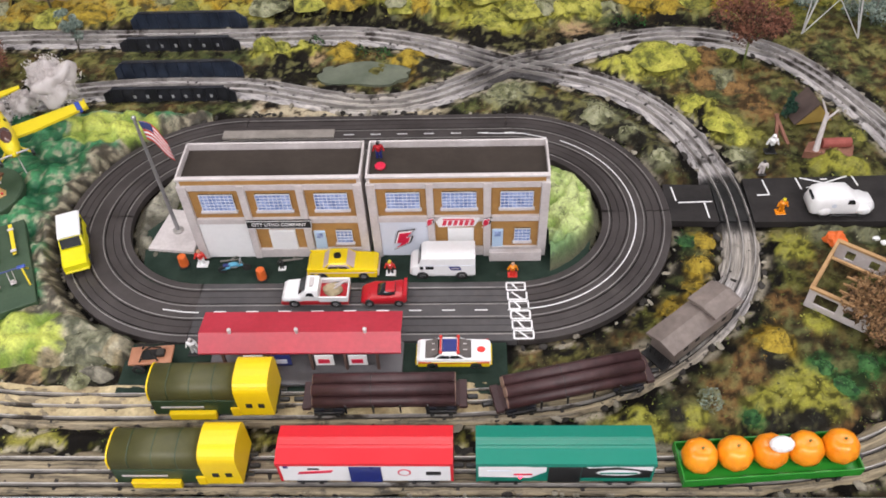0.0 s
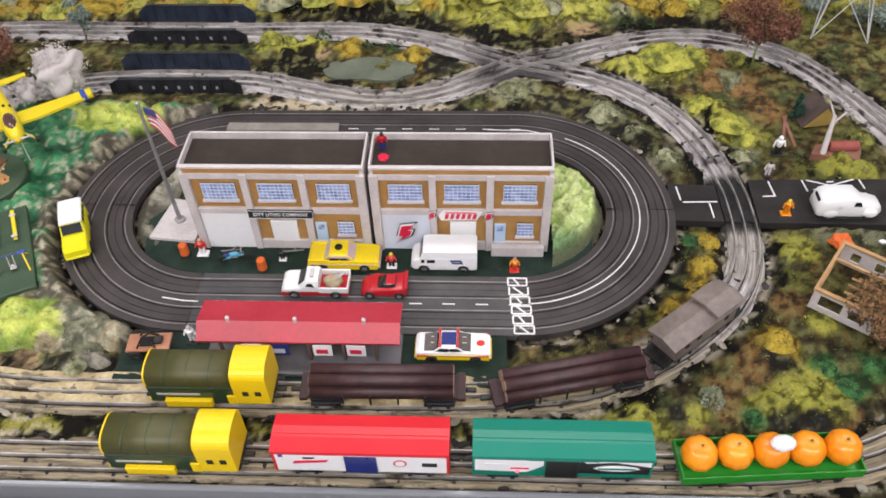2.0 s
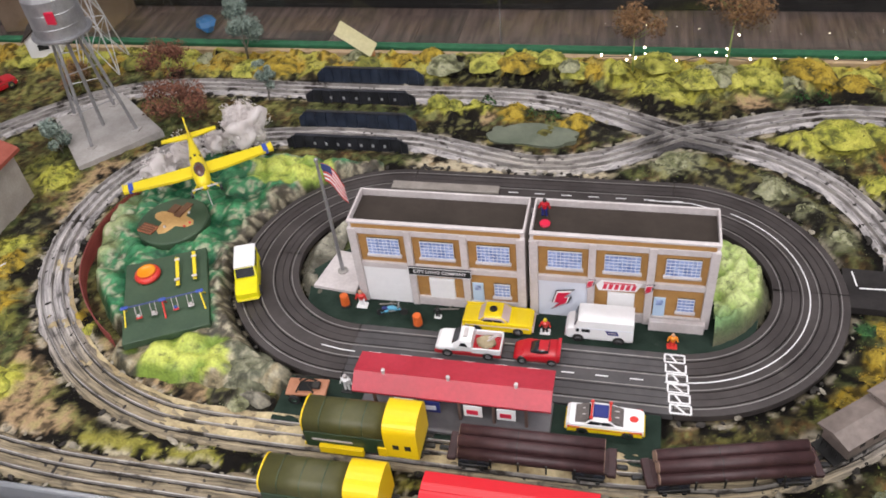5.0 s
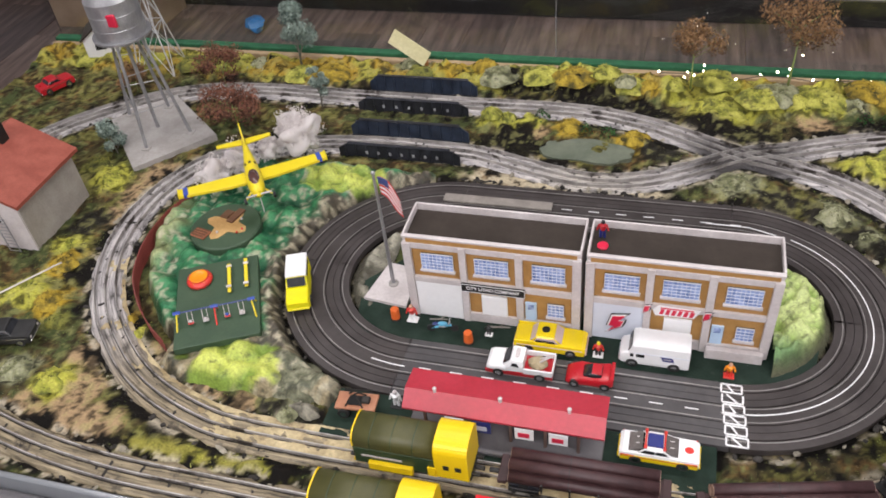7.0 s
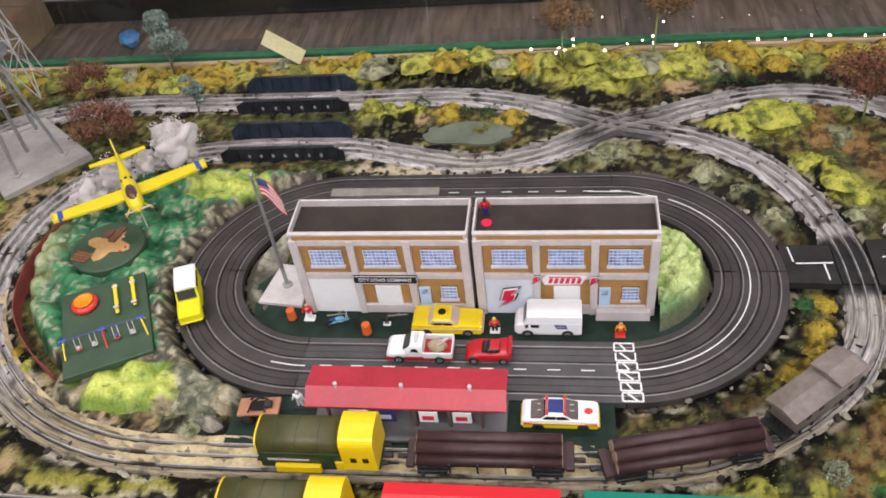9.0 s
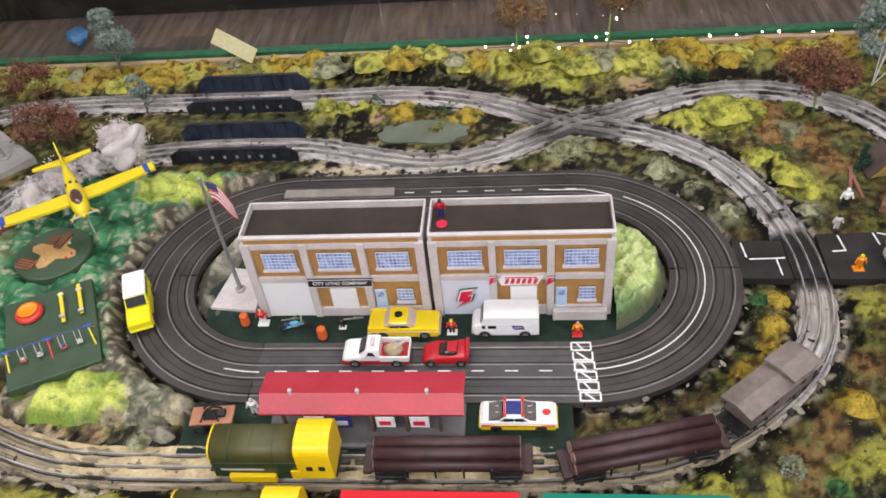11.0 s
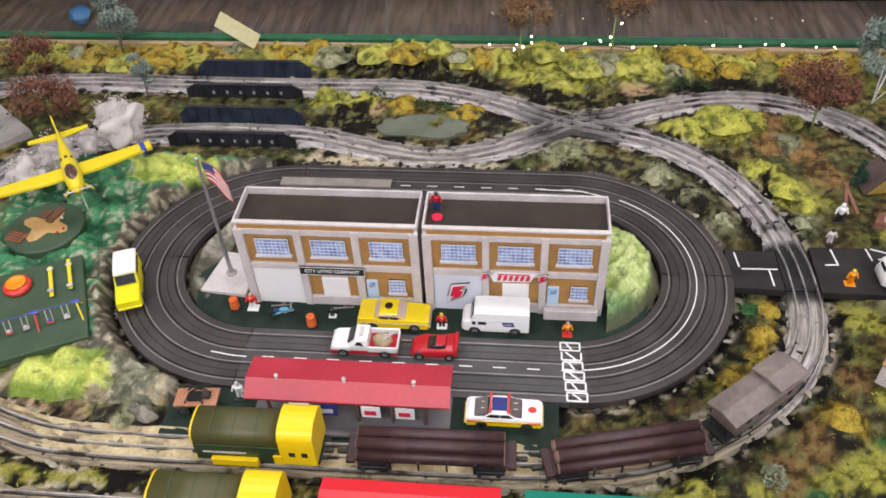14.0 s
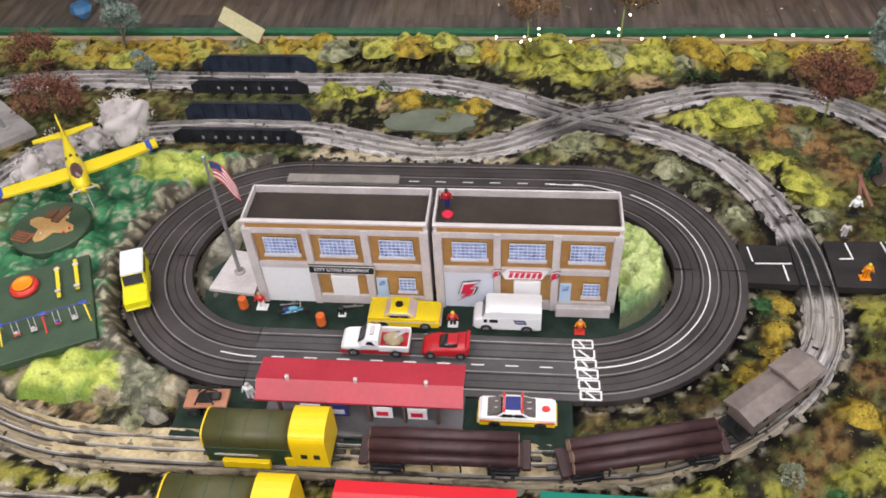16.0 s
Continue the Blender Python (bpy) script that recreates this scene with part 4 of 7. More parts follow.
def boxcar(x, y, rz, roof, side, label):
    c = thing("boxcar", x, y, 0.001, rz, label, "boxcar", "boxcars")
    L = 0.0755
    part("body", box(-L, L, -0.0185, 0.0185, 0.012, 0.0465, 0.0008), side, c)
    part("roof", prism([(-0.0210, 0.0440), (-0.0205, 0.0480), (-0.006, 0.0512), (0.006, 0.0512), (0.0205, 0.0480), (0.0210, 0.0440)], -L - 0.0012, L + 0.0012, axis="x"), roof, c)
    part("roof_walk", box(-L, L, -0.003, 0.003, 0.0512, 0.0522, 0.0003), roof, c)
    for ex in (-L, L):
        part("end_panel", box(ex - 0.0012, ex + 0.0012, -0.0188, 0.0188, 0.012, 0.045), roof, c)
    for s in (-1, 1):
        dr = part("sliding_door", box(-0.014, 0.014, s * 0.0192 - 0.0008, s * 0.0192 + 0.0008, 0.0125, 0.042, 0.0004), NAVY if side is WHITE else BLACK, c)
        part("door_rail", box(-0.03, 0.03, s * 0.0195 - 0.001, s * 0.0195 + 0.001, 0.0423, 0.0436), side, dr)
        bars = BLACK if side is WHITE else WHITE
        if side is not WHITE:
            part("art_panel", prism([(-0.0745, 0.0225), (-0.030, 0.0205), (-0.016, 0.032), (-0.016, 0.0425), (-0.0745, 0.0425)], s * 0.0189 - 0.0004, s * 0.0189 + 0.0004), WHITE, c, "white side panel")
            part("art_panel", box(0.0145, 0.0745, s * 0.0189 - 0.0004, s * 0.0189 + 0.0004, 0.0205, 0.0425), BLACK, c, "black side panel")
            part("art_stripe", prism([(0.016, 0.0425), (0.0745, 0.0425), (0.0745, 0.034), (0.045, 0.041), (0.020, 0.0385)], s * 0.0194 - 0.0003, s * 0.0194 + 0.0003), WHITE, c)
        if side is WHITE:
            part("emblem_bar", prism([(-0.060, 0.0255), (-0.030, 0.0290), (-0.028, 0.0325), (-0.058, 0.0295)], s * 0.0188 - 0.0004, s * 0.0188 + 0.0004), LOGORED, c)
            part("emblem_bar", box(-0.050, -0.040, s * 0.0188 - 0.0004, s * 0.0188 + 0.0004, 0.0340, 0.0360), BLACK, c)
            part("emblem_ring", ball((0.034, s * 0.0186, 0.0285), 0.0062, (1, 0.06, 1)), LOGORED, c)
            part("emblem_disc", ball((0.034, s * 0.0189, 0.0285), 0.0046, (1, 0.06, 1)), WHITE, c)
            part("emblem_bar", box(0.053, 0.066, s * 0.0188 - 0.0004, s * 0.0188 + 0.0004, 0.0245, 0.0300), BLACK, c)
            part("emblem_bar", box(-0.071, -0.067, s * 0.0188 - 0.0004, s * 0.0188 + 0.0004, 0.0365, 0.0400), NAVY, c)
        else:
            part("emblem", ball((0.046, s * 0.0191, 0.0300), 0.0080, (2.6, 0.08, 0.72)), WHITE, c, "plain white oval emblem")
            part("emblem_bar", box(0.030, 0.062, s * 0.0200 - 0.0003, s * 0.0200 + 0.0003, 0.0290, 0.0310), BOXGREEN, c)
            part("emblem_bar", box(-0.066, -0.046, s * 0.0194 - 0.0003, s * 0.0194 + 0.0003, 0.0330, 0.0342), PALEBLUE, c)
            part("emblem_bar", box(-0.044, -0.028, s * 0.0194 - 0.0003, s * 0.0194 + 0.0003, 0.0260, 0.0285), LOGORED, c)
            part("red_lamp", ball((-0.038, s * 0.0196, 0.0225), 0.0016), glow("red_lamp", (1.0, 0.03, 0.06), 8.0), c, "small red lamp")
    truck(c, -0.050), truck(c, 0.050)
    coupler(c, -L, -1), coupler(c, L, 1)
    c.matrix_world = c.matrix_world @ Matrix.Diagonal((0.97, 0.88, 0.95, 1))
    return c


def pumpkin(parent, x, z, k):
    bm = bmesh.new()
    r, seg = 0.0150, 40
    prof = [(0.12, 0.88), (0.45, 0.97), (0.78, 0.72), (0.97, 0.30), (1.0, -0.05), (0.92, -0.45), (0.68, -0.80), (0.35, -0.95), (0.1, -0.9)][::-1]
    rings = []
    for pr, pz in prof:
        rings.append([bm.verts.new((x + r * pr * (1 + 0.022 * math.cos(9 * 2 * math.pi * j / seg)) * math.cos(2 * math.pi * j / seg + k), r * pr * (1 + 0.022 * math.cos(9 * 2 * math.pi * j / seg)) * math.sin(2 * math.pi * j / seg + k), z + r * 0.92 * pz)) for j in range(seg)])
    for lo, hi in zip(rings, rings[1:]):
        for j in range(seg):
            bm.faces.new((lo[j], lo[(j + 1) % seg], hi[(j + 1) % seg], hi[j]))
    bm.faces.new(rings[0][::-1]), bm.faces.new(rings[-1])
    pk = part("pumpkin", bm, ORANGE, parent, "", True)
    part("stem", rod((x, 0, z + r * 0.84), (x + 0.001, 0, z + r * 0.96), 0.0011, 0.0008, 8), surf_stem, pk)


surf_stem = surf("dry_stem", (0.10, 0.11, 0.03), (0.2, 0.18, 0.06), 80, 0.8, 0.2)


def pumpkin_car(x, y, rz):
    c = thing("pumpkin_wagon", x, y, 0.001, rz, "green open wagon carrying five orange pumpkins", "wagon")
    part("floor", box(-0.076, 0.076, -0.0185, 0.0185, 0.012, 0.016, 0.0006), FLATGREEN, c)
    for s in (-1, 1):
        part("side", box(-0.076, 0.076, s * 0.0180 - 0.0008, s * 0.0180 + 0.0008, 0.0125, 0.0235, 0.0004), FLATGREEN, c)
        part("end", box(s * 0.0755 - 0.0008, s * 0.0755 + 0.0008, -0.0172, 0.0172, 0.0165, 0.0235, 0.0004), FLATGREEN, c)
    for k in range(5):
        pumpkin(c, -0.060 + k * 0.030, 0.0305, k)
    part("white_figure", ball((0.004, -0.004, 0.0485), 0.0085, (1.25, 0.85, 0.8)), WHITE, c, "plain white rounded figure")
    truck(c, -0.050), truck(c, 0.050)
    coupler(c, -0.076, -1), coupler(c, 0.076, 1)
    return c


def rail_pose(x, y):
    """The nearest place on the rails and their heading there, in degrees."""
    k = min(range(len(RAILS)), key=lambda i: (RAILS[i].x - x) ** 2 + (RAILS[i].y - y) ** 2)
    p, q, r = RAILS[k], RAILS[(k + 8) % len(RAILS)], RAILS[k - 8]
    return p.x, p.y, math.degrees(math.atan2(q.y - r.y, q.x - r.x))


diesel(*rail_pose(-0.129, -0.190), "dark olive diesel shunter with yellow cab, standing by the station")
log_car(*rail_pose(0.028, -0.189))
log_car(*rail_pose(0.205, -0.178))
caboose(*rail_pose(0.331, -0.119))
diesel(*rail_pose(-0.140, -0.258), "dark olive diesel shunter with yellow cab, heading a boxcar train")
boxcar(*rail_pose(0.018, -0.258), BOXRED, WHITE, "white boxcar with a bright red roof and navy doors")
boxcar(*rail_pose(0.190, -0.258), BOXGREEN, BOXGREEN, "dark green boxcar with white oval emblems")
pumpkin_car(*rail_pose(0.360, -0.256))

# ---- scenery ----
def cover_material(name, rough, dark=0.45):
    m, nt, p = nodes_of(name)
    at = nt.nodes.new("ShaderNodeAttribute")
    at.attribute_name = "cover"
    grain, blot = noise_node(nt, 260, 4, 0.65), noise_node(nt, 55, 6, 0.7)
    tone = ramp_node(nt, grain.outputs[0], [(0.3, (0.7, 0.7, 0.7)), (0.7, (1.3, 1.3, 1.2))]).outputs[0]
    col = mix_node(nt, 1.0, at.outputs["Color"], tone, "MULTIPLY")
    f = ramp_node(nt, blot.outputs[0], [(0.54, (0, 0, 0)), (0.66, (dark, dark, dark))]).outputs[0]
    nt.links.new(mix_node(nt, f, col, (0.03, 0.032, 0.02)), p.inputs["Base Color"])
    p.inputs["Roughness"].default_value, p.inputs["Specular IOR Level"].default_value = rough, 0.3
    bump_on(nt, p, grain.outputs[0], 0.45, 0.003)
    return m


HILLPAINT = cover_material("painted_plaster_hill", 0.42, 0.7)


def mound(name, x0, x1, y0, y1, step, height, colour, label, category):
    """A sheet over the plan that exists only where height gives a value."""
    nx, ny = int((x1 - x0) / step), int((y1 - y0) / step)
    ids, vs, cols, fs = {}, [], [], []
    for j in range(ny + 1):
        for i in range(nx + 1):
            x, y = x0 + i * step, y0 + j * step
            z = height(x, y)
            if z is not None:
                ids[i, j] = len(vs)
                vs.append((x * U, y * U, z * U))
                cols.extend((*colour(x, y, z), 1.0))
    for (i, j), a in ids.items():
        q = [ids.get(k) for k in ((i + 1, j), (i + 1, j + 1), (i, j + 1))]
        if None not in q:
            fs.append((a, *q))
    me = bpy.data.meshes.new(name)
    me.from_pydata(vs, [], fs)
    me.attributes.new("cover", "FLOAT_COLOR", "POINT").data.foreach_set("color", cols)
    me.polygons.foreach_set("use_smooth", [True] * len(fs))
    me.materials.append(HILLPAINT)
    return tagged(new(name, me), label, category)


def knobs(x, y, s, seed):
    """Rounded pillows with creases between them."""
    d = noise.voronoi(Vector((x * s, y * s, seed)))[0]
    return 1 - min(1, d[0] * 1.25) ** 2


PLAY = pose(-0.413, -0.036, 0, 0, 0, 26)
PLAY_IN = PLAY.inverted()
DISC = (-0.462, 0.086)


def on_play(x, y, grow=0.0):
    v = PLAY_IN @ Vector((x, y, 0))
    return abs(v.x) < 0.046 + grow and abs(v.y) < 0.061 + grow


def wide_rail(x, y):
    """Distance from the left-hand curve of the rails."""
    return min(math.hypot(x - p.x, y - p.y) for p in LEFTCURVE)


LEFTCURVE = [p for p in RAILS if -0.64 < p.x < -0.15 and -0.21 < p.y < 0.33][::2]


def hill_height(x, y):
    dr, do = wide_rail(x, y) - (0.050 if y > -0.09 else 0.050 - 0.026 * min(1, (-0.09 - y) / 0.03)), off_oval(x, y) - RHALF - 0.004
    if off_oval(x, y) < 0.2 and math.hypot(x - min(max(x, OX0), OX1), y - OY) < RMID:
        return None
    if x < -0.40 and ((x + 0.40) / 0.18) ** 2 + ((y - 0.06) / 0.26) ** 2 > 1:
        return None
    d = min(dr, do, y + 0.143 + 0.006 * noise.noise(Vector((x * 40, 0, 2))), (0.262 - y) * 0.9, (-0.228 - x) * 0.8)
    if d < -0.002:
        return None
    n = 0.62 * knobs(x, y, 36, 3.0) + 0.20 * knobs(x, y, 90, 6.0) + 0.18 * (0.5 + 0.5 * noise.fractal(Vector((x * 80, y * 80, 3)), 0.8, 2, 3))
    e = ease(-0.002, 0.012, d)
    z = -0.010 + e * (0.012 + 0.020 * n + 0.005 * noise.noise(Vector((x * 30, y * 30, 4))))
    if y < -0.075:
        z = min(z, -0.008 + e * (0.010 + 0.024 * n))
    if on_play(x, y, 0.004):
        z = min(z, 0.010)
    if math.hypot(x - DISC[0], y - DISC[1]) < 0.048:
        z = min(z, 0.010)
    return z


def blob(x, y, cx, cy, rx, ry, n):
    """1 inside a ragged patch, 0 outside, with a short border."""
    return ease(1.10, 0.86, math.hypot((x - cx) / rx, (y - cy) / ry) + 0.45 * n)


def hill_colour(x, y, z):
    n = noise.fractal(Vector((x * 38, y * 38, 8.0)), 0.9, 2, 4)
    n2 = noise.fractal(Vector((x * 120, y * 120, 2.0)), 0.9, 2, 2)
    # ramps over z darken the creases: shading put into the plaster colour
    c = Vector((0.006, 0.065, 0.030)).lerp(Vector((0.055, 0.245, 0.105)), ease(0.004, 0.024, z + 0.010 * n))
    c = c.lerp(Vector((0.14, 0.32, 0.15)), 0.3 * ease(0.15, 0.4, n2))
    side = ease(-0.492, -0.530, x + 0.25 * y + 0.02 * n)
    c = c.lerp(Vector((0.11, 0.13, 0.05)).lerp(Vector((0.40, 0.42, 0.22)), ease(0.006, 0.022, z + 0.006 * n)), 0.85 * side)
    if y < -0.060:
        c = c.lerp(Vector((0.045, 0.043, 0.030)).lerp(Vector((0.30, 0.25, 0.16)), ease(-0.05, 0.30, n)), ease(-0.060, -0.078, y + 0.012 * n))
    d = off_oval(x, y) - RHALF - 0.004
    brown = Vector((0.07, 0.06, 0.045)).lerp(Vector((0.34, 0.30, 0.22)), ease(-0.1, 0.25, n2 + 0.4 * n))
    c = c.lerp(brown, 1 - ease(0.010, 0.026, d + 0.020 * n))
    lime = max(blob(x, y, -0.352, 0.218, 0.062, 0.034, n), blob(x, y, -0.350, -0.1165, 0.066, 0.028, n))
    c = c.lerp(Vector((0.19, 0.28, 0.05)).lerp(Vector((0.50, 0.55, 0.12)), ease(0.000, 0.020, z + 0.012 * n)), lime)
    rock = blob(x, y, -0.270, -0.104, 0.040, 0.036, n)
    c = c.lerp(Vector((0.10, 0.105, 0.07)).lerp(Vector((0.24, 0.235, 0.17)), ease(-0.1, 0.3, n2)), rock)
    c = c.lerp(Vector((0.40, 0.37, 0.28)), 0.7 * ease(0.25, 0.45, n2 + 0.5 * n) * (1 - lime))
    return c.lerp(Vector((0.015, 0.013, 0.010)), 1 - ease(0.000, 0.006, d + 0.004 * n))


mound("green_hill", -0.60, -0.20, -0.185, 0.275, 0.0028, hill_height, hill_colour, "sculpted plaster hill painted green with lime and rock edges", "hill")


def island_height(x, y):
    r = math.hypot(x - min(max(x, OX0), OX1), y - OY)
    d = RMID - RHALF - 0.003 - r
    if d < -0.001 or -0.236 < x < 0.193:
        return None
    n = 0.6 * knobs(x, y, 55, 1.0) + 0.4 * knobs(x, y, 120, 2.0)
    e = ease(-0.001, 0.016, d)
    if x < 0:
        return -0.008 + e * (0.004 + 0.022 * n * ease(0.03, 0.0, d))
    return -0.008 + e * (0.010 + 0.026 * n * ease(0.15, 0.08, y) + 0.004)


def island_colour(x, y, z):
    n = noise.fractal(Vector((x * 30, y * 30, 8.0)), 0.9, 2, 3)
    r = math.hypot(x - min(max(x, OX0), OX1), y - OY)
    d = RMID - RHALF - 0.003 - r
    # low places between knobs painted darker, tops paler, as shading
    if x < 0:
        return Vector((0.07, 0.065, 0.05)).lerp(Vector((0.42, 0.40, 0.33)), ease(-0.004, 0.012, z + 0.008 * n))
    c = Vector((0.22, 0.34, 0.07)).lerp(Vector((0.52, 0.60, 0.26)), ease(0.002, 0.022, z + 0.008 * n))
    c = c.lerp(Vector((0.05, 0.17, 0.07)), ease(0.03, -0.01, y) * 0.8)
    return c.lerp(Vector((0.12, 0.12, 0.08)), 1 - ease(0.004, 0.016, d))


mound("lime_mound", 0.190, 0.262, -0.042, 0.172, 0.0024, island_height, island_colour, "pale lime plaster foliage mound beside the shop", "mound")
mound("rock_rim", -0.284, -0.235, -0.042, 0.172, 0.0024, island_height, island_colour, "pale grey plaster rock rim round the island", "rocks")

# pond
POND = surf("grey_green_pond", (0.10, 0.12, 0.085), (0.17, 0.19, 0.14), 18, 0.35, 0.15, wear=(0.17, 0.18, 0.15))
outline = []
for k in range(44):
    a = 2 * math.pi * k / 44
    r = 1 + 0.30 * noise.noise(Vector((math.cos(a) * 1.9, math.sin(a) * 1.9, 3.3)))
    outline.append((-0.040 + 0.068 * r * math.cos(a), 0.343 + 0.027 * r * math.sin(a)))
setting("water", prism(outline, -0.010, -0.0030, axis="z"), POND, "grey-green painted pond slab with a pale rim", "pond")

# chips of plaster along the rails and the oval
rng = random.Random(7)


def chip(bm, x, y, z, s):
    t = bmesh.new()
    bmesh.ops.create_icosphere(t, subdivisions=1, radius=s)
    k = rng.uniform(0, 50)
    for v in t.verts:
        v.co *= 1 + 0.5 * noise.noise(v.co * (1.2 / s) + Vector((k, 0, 0)))
    join(bm, t, pose(x, y, z, 0, 0, rng.uniform(0, 360)) @ Matrix.Diagonal((rng.uniform(0.9, 1.8), rng.uniform(0.7, 1.1), 0.45, 1)))


pale, dark = bmesh.new(), bmesh.new()
for i in range(0, len(RAILS), 1):
    p, q = RAILS[i], RAILS[(i + 1) % len(RAILS)]
    d = (q - p).normalized()
    for s in (-1, 1):
        if rng.random() < 0.30:
            o = s * rng.uniform(0.0175, 0.026)
            x, y = p.x + d.y * o, p.y - d.x * o
            if off_oval(x, y) > RHALF + 0.002 and off_rail(x, y) > 0.0165 and not (0.33 < x < 0.75 and 0.04 < y < 0.12):
                chip(dark if rng.random() < 0.5 else pale, x, y, -0.0072 + rng.uniform(0, 0.002), rng.uniform(0.0015, 0.0050))
for k in range(150):
    a = rng.uniform(0, 1)
    if a < 0.6:
        b = rng.uniform(-90, 90) + (180 if rng.random() < 0.5 else 0)
        cx = OX1 if math.cos(radians(b)) > 0 else OX0
        r = RMID + RHALF + rng.uniform(0.003, 0.010)
        x, y = cx + r * math.cos(radians(b)), OY + r * math.sin(radians(b))
    else:
        x, y = rng.uniform(OX0, OX1), OY + RMID + RHALF + rng.uniform(0.003, 0.012)
    if not (0.33 < x < 0.4 and 0.03 < y < 0.125):
        chip(dark if rng.random() < 0.75 else pale, x, y, -0.006 + rng.uniform(0, 0.004), rng.uniform(0.0012, 0.0038))
tagged(part("plaster_chips", pale, PLASTER), "broken pale plaster chips along the rails", "rubble", "", "stuff")
tagged(part("dark_rubble", dark, TIE), "dark rubble along the rails", "rubble", "", "stuff")

# loose turf over the ground
TURF_TONES = [surf("turf_lime", (0.34, 0.35, 0.06), (0.54, 0.54, 0.16), 60, 0.9, 0.3, spec=0.1), surf("turf_olive", (0.09, 0.12, 0.02), (0.16, 0.18, 0.04), 60, 0.9, 0.3),
              surf("turf_ochre", (0.28, 0.16, 0.02), (0.40, 0.26, 0.04), 60, 0.9, 0.3), surf("turf_dark", (0.02, 0.022, 0.012), (0.05, 0.05, 0.025), 60, 0.9, 0.3),
              surf("turf_green", (0.03, 0.12, 0.03), (0.06, 0.20, 0.06), 60, 0.9, 0.3, spec=0.1), surf("turf_sage", (0.17, 0.18, 0.10), (0.30, 0.31, 0.19), 60, 0.9, 0.3, spec=0.1)]
tv, tf, tm = [], [], []
for k in range(17000):
    x, y = rng.uniform(-0.95, 0.78), rng.uniform(-0.28, 0.545)
    if off_rail(x, y) < 0.022 or off_oval(x, y) < RHALF + 0.006 or inside_flat(x, y) or math.hypot((x + 0.04) / 0.07, (y - 0.343) / 0.03) < 1:
        continue
    if -0.60 < x < -0.22 and hill_height(x, y) is not None:
        continue
    w = [patch(LIME, x, y) ** 2 * 1.2 + (0.4 if y > 0.48 else 0), 0.20, patch(OCHRE, x, y), 0.10 + patch(BLACK_ZONE, x, y) + patch(DARK, x, y), patch(GREEN, x, y), patch(SAGE, x, y)]
    if patch(DIRT, x, y) > 0.4 or (0.246 < y < 0.28 and -0.2 < x < 0.1):
        continue
    tone = rng.choices(range(6), w)[0]
    z = ground_height(x, y)
    for b in range(3):
        s = rng.uniform(0.0007, 0.0019)
        c = Vector((x + rng.gauss(0, 0.0018), y + rng.gauss(0, 0.0018), z + rng.uniform(0, 0.0022)))
        n0 = len(tv)
        for a in range(3):
            v = c + Vector((rng.uniform(-1, 1), rng.uniform(-1, 1), rng.uniform(-0.5, 0.9))) * s
            tv.append(tuple(v * U))
        tf.append((n0, n0 + 1, n0 + 2))
        tm.append(tone)
me = bpy.data.meshes.new("turf")
me.from_pydata(tv, [], tf)
for m in TURF_TONES:
    me.materials.append(m)
me.polygons.foreach_set("material_index", tm)
tagged(new("turf", me), "loose lime, ochre and dark scatter turf", "turf", "", "stuff")

# low bushes of clumped foam
def foam(x, y, r, h, tones, n, name, label, category, seed, z0=None):
    """A low clump of many small leaf flecks, in one thing."""
    g = random.Random(seed)
    z0 = ground_height(x, y) - 0.001 if z0 is None else z0
    vs, fs, ms = [], [], []
    for k in range(n):
        a, rr, hh = g.uniform(0, 6.283), math.sqrt(g.random()), g.random()
        lump = 0.75 + 0.45 * noise.noise(Vector((math.cos(a) * rr * 3, math.sin(a) * rr * 3, seed * 1.7)))
        c = Vector((x + r * rr * math.cos(a), y + r * rr * math.sin(a), z0 + h * lump * (1 - rr ** 2.2) * (0.55 + 0.45 * hh)))
        s = g.uniform(0.0011, 0.0026)
        n0 = len(vs)
        for _ in range(3):
            vs.append(tuple((c + Vector((g.uniform(-1, 1), g.uniform(-1, 1), g.uniform(-1, 1))) * s) * U))
        fs.append((n0, n0 + 1, n0 + 2))
        ms.append(min(len(tones) - 1, int(g.random() * len(tones))))
    me = bpy.data.meshes.new(name)
    me.from_pydata(vs, [], fs)
    for m in tones:
        me.materials.append(m)
    me.polygons.foreach_set("material_index", ms)
    return tagged(new(name, me), label, category)


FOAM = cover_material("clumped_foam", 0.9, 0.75)


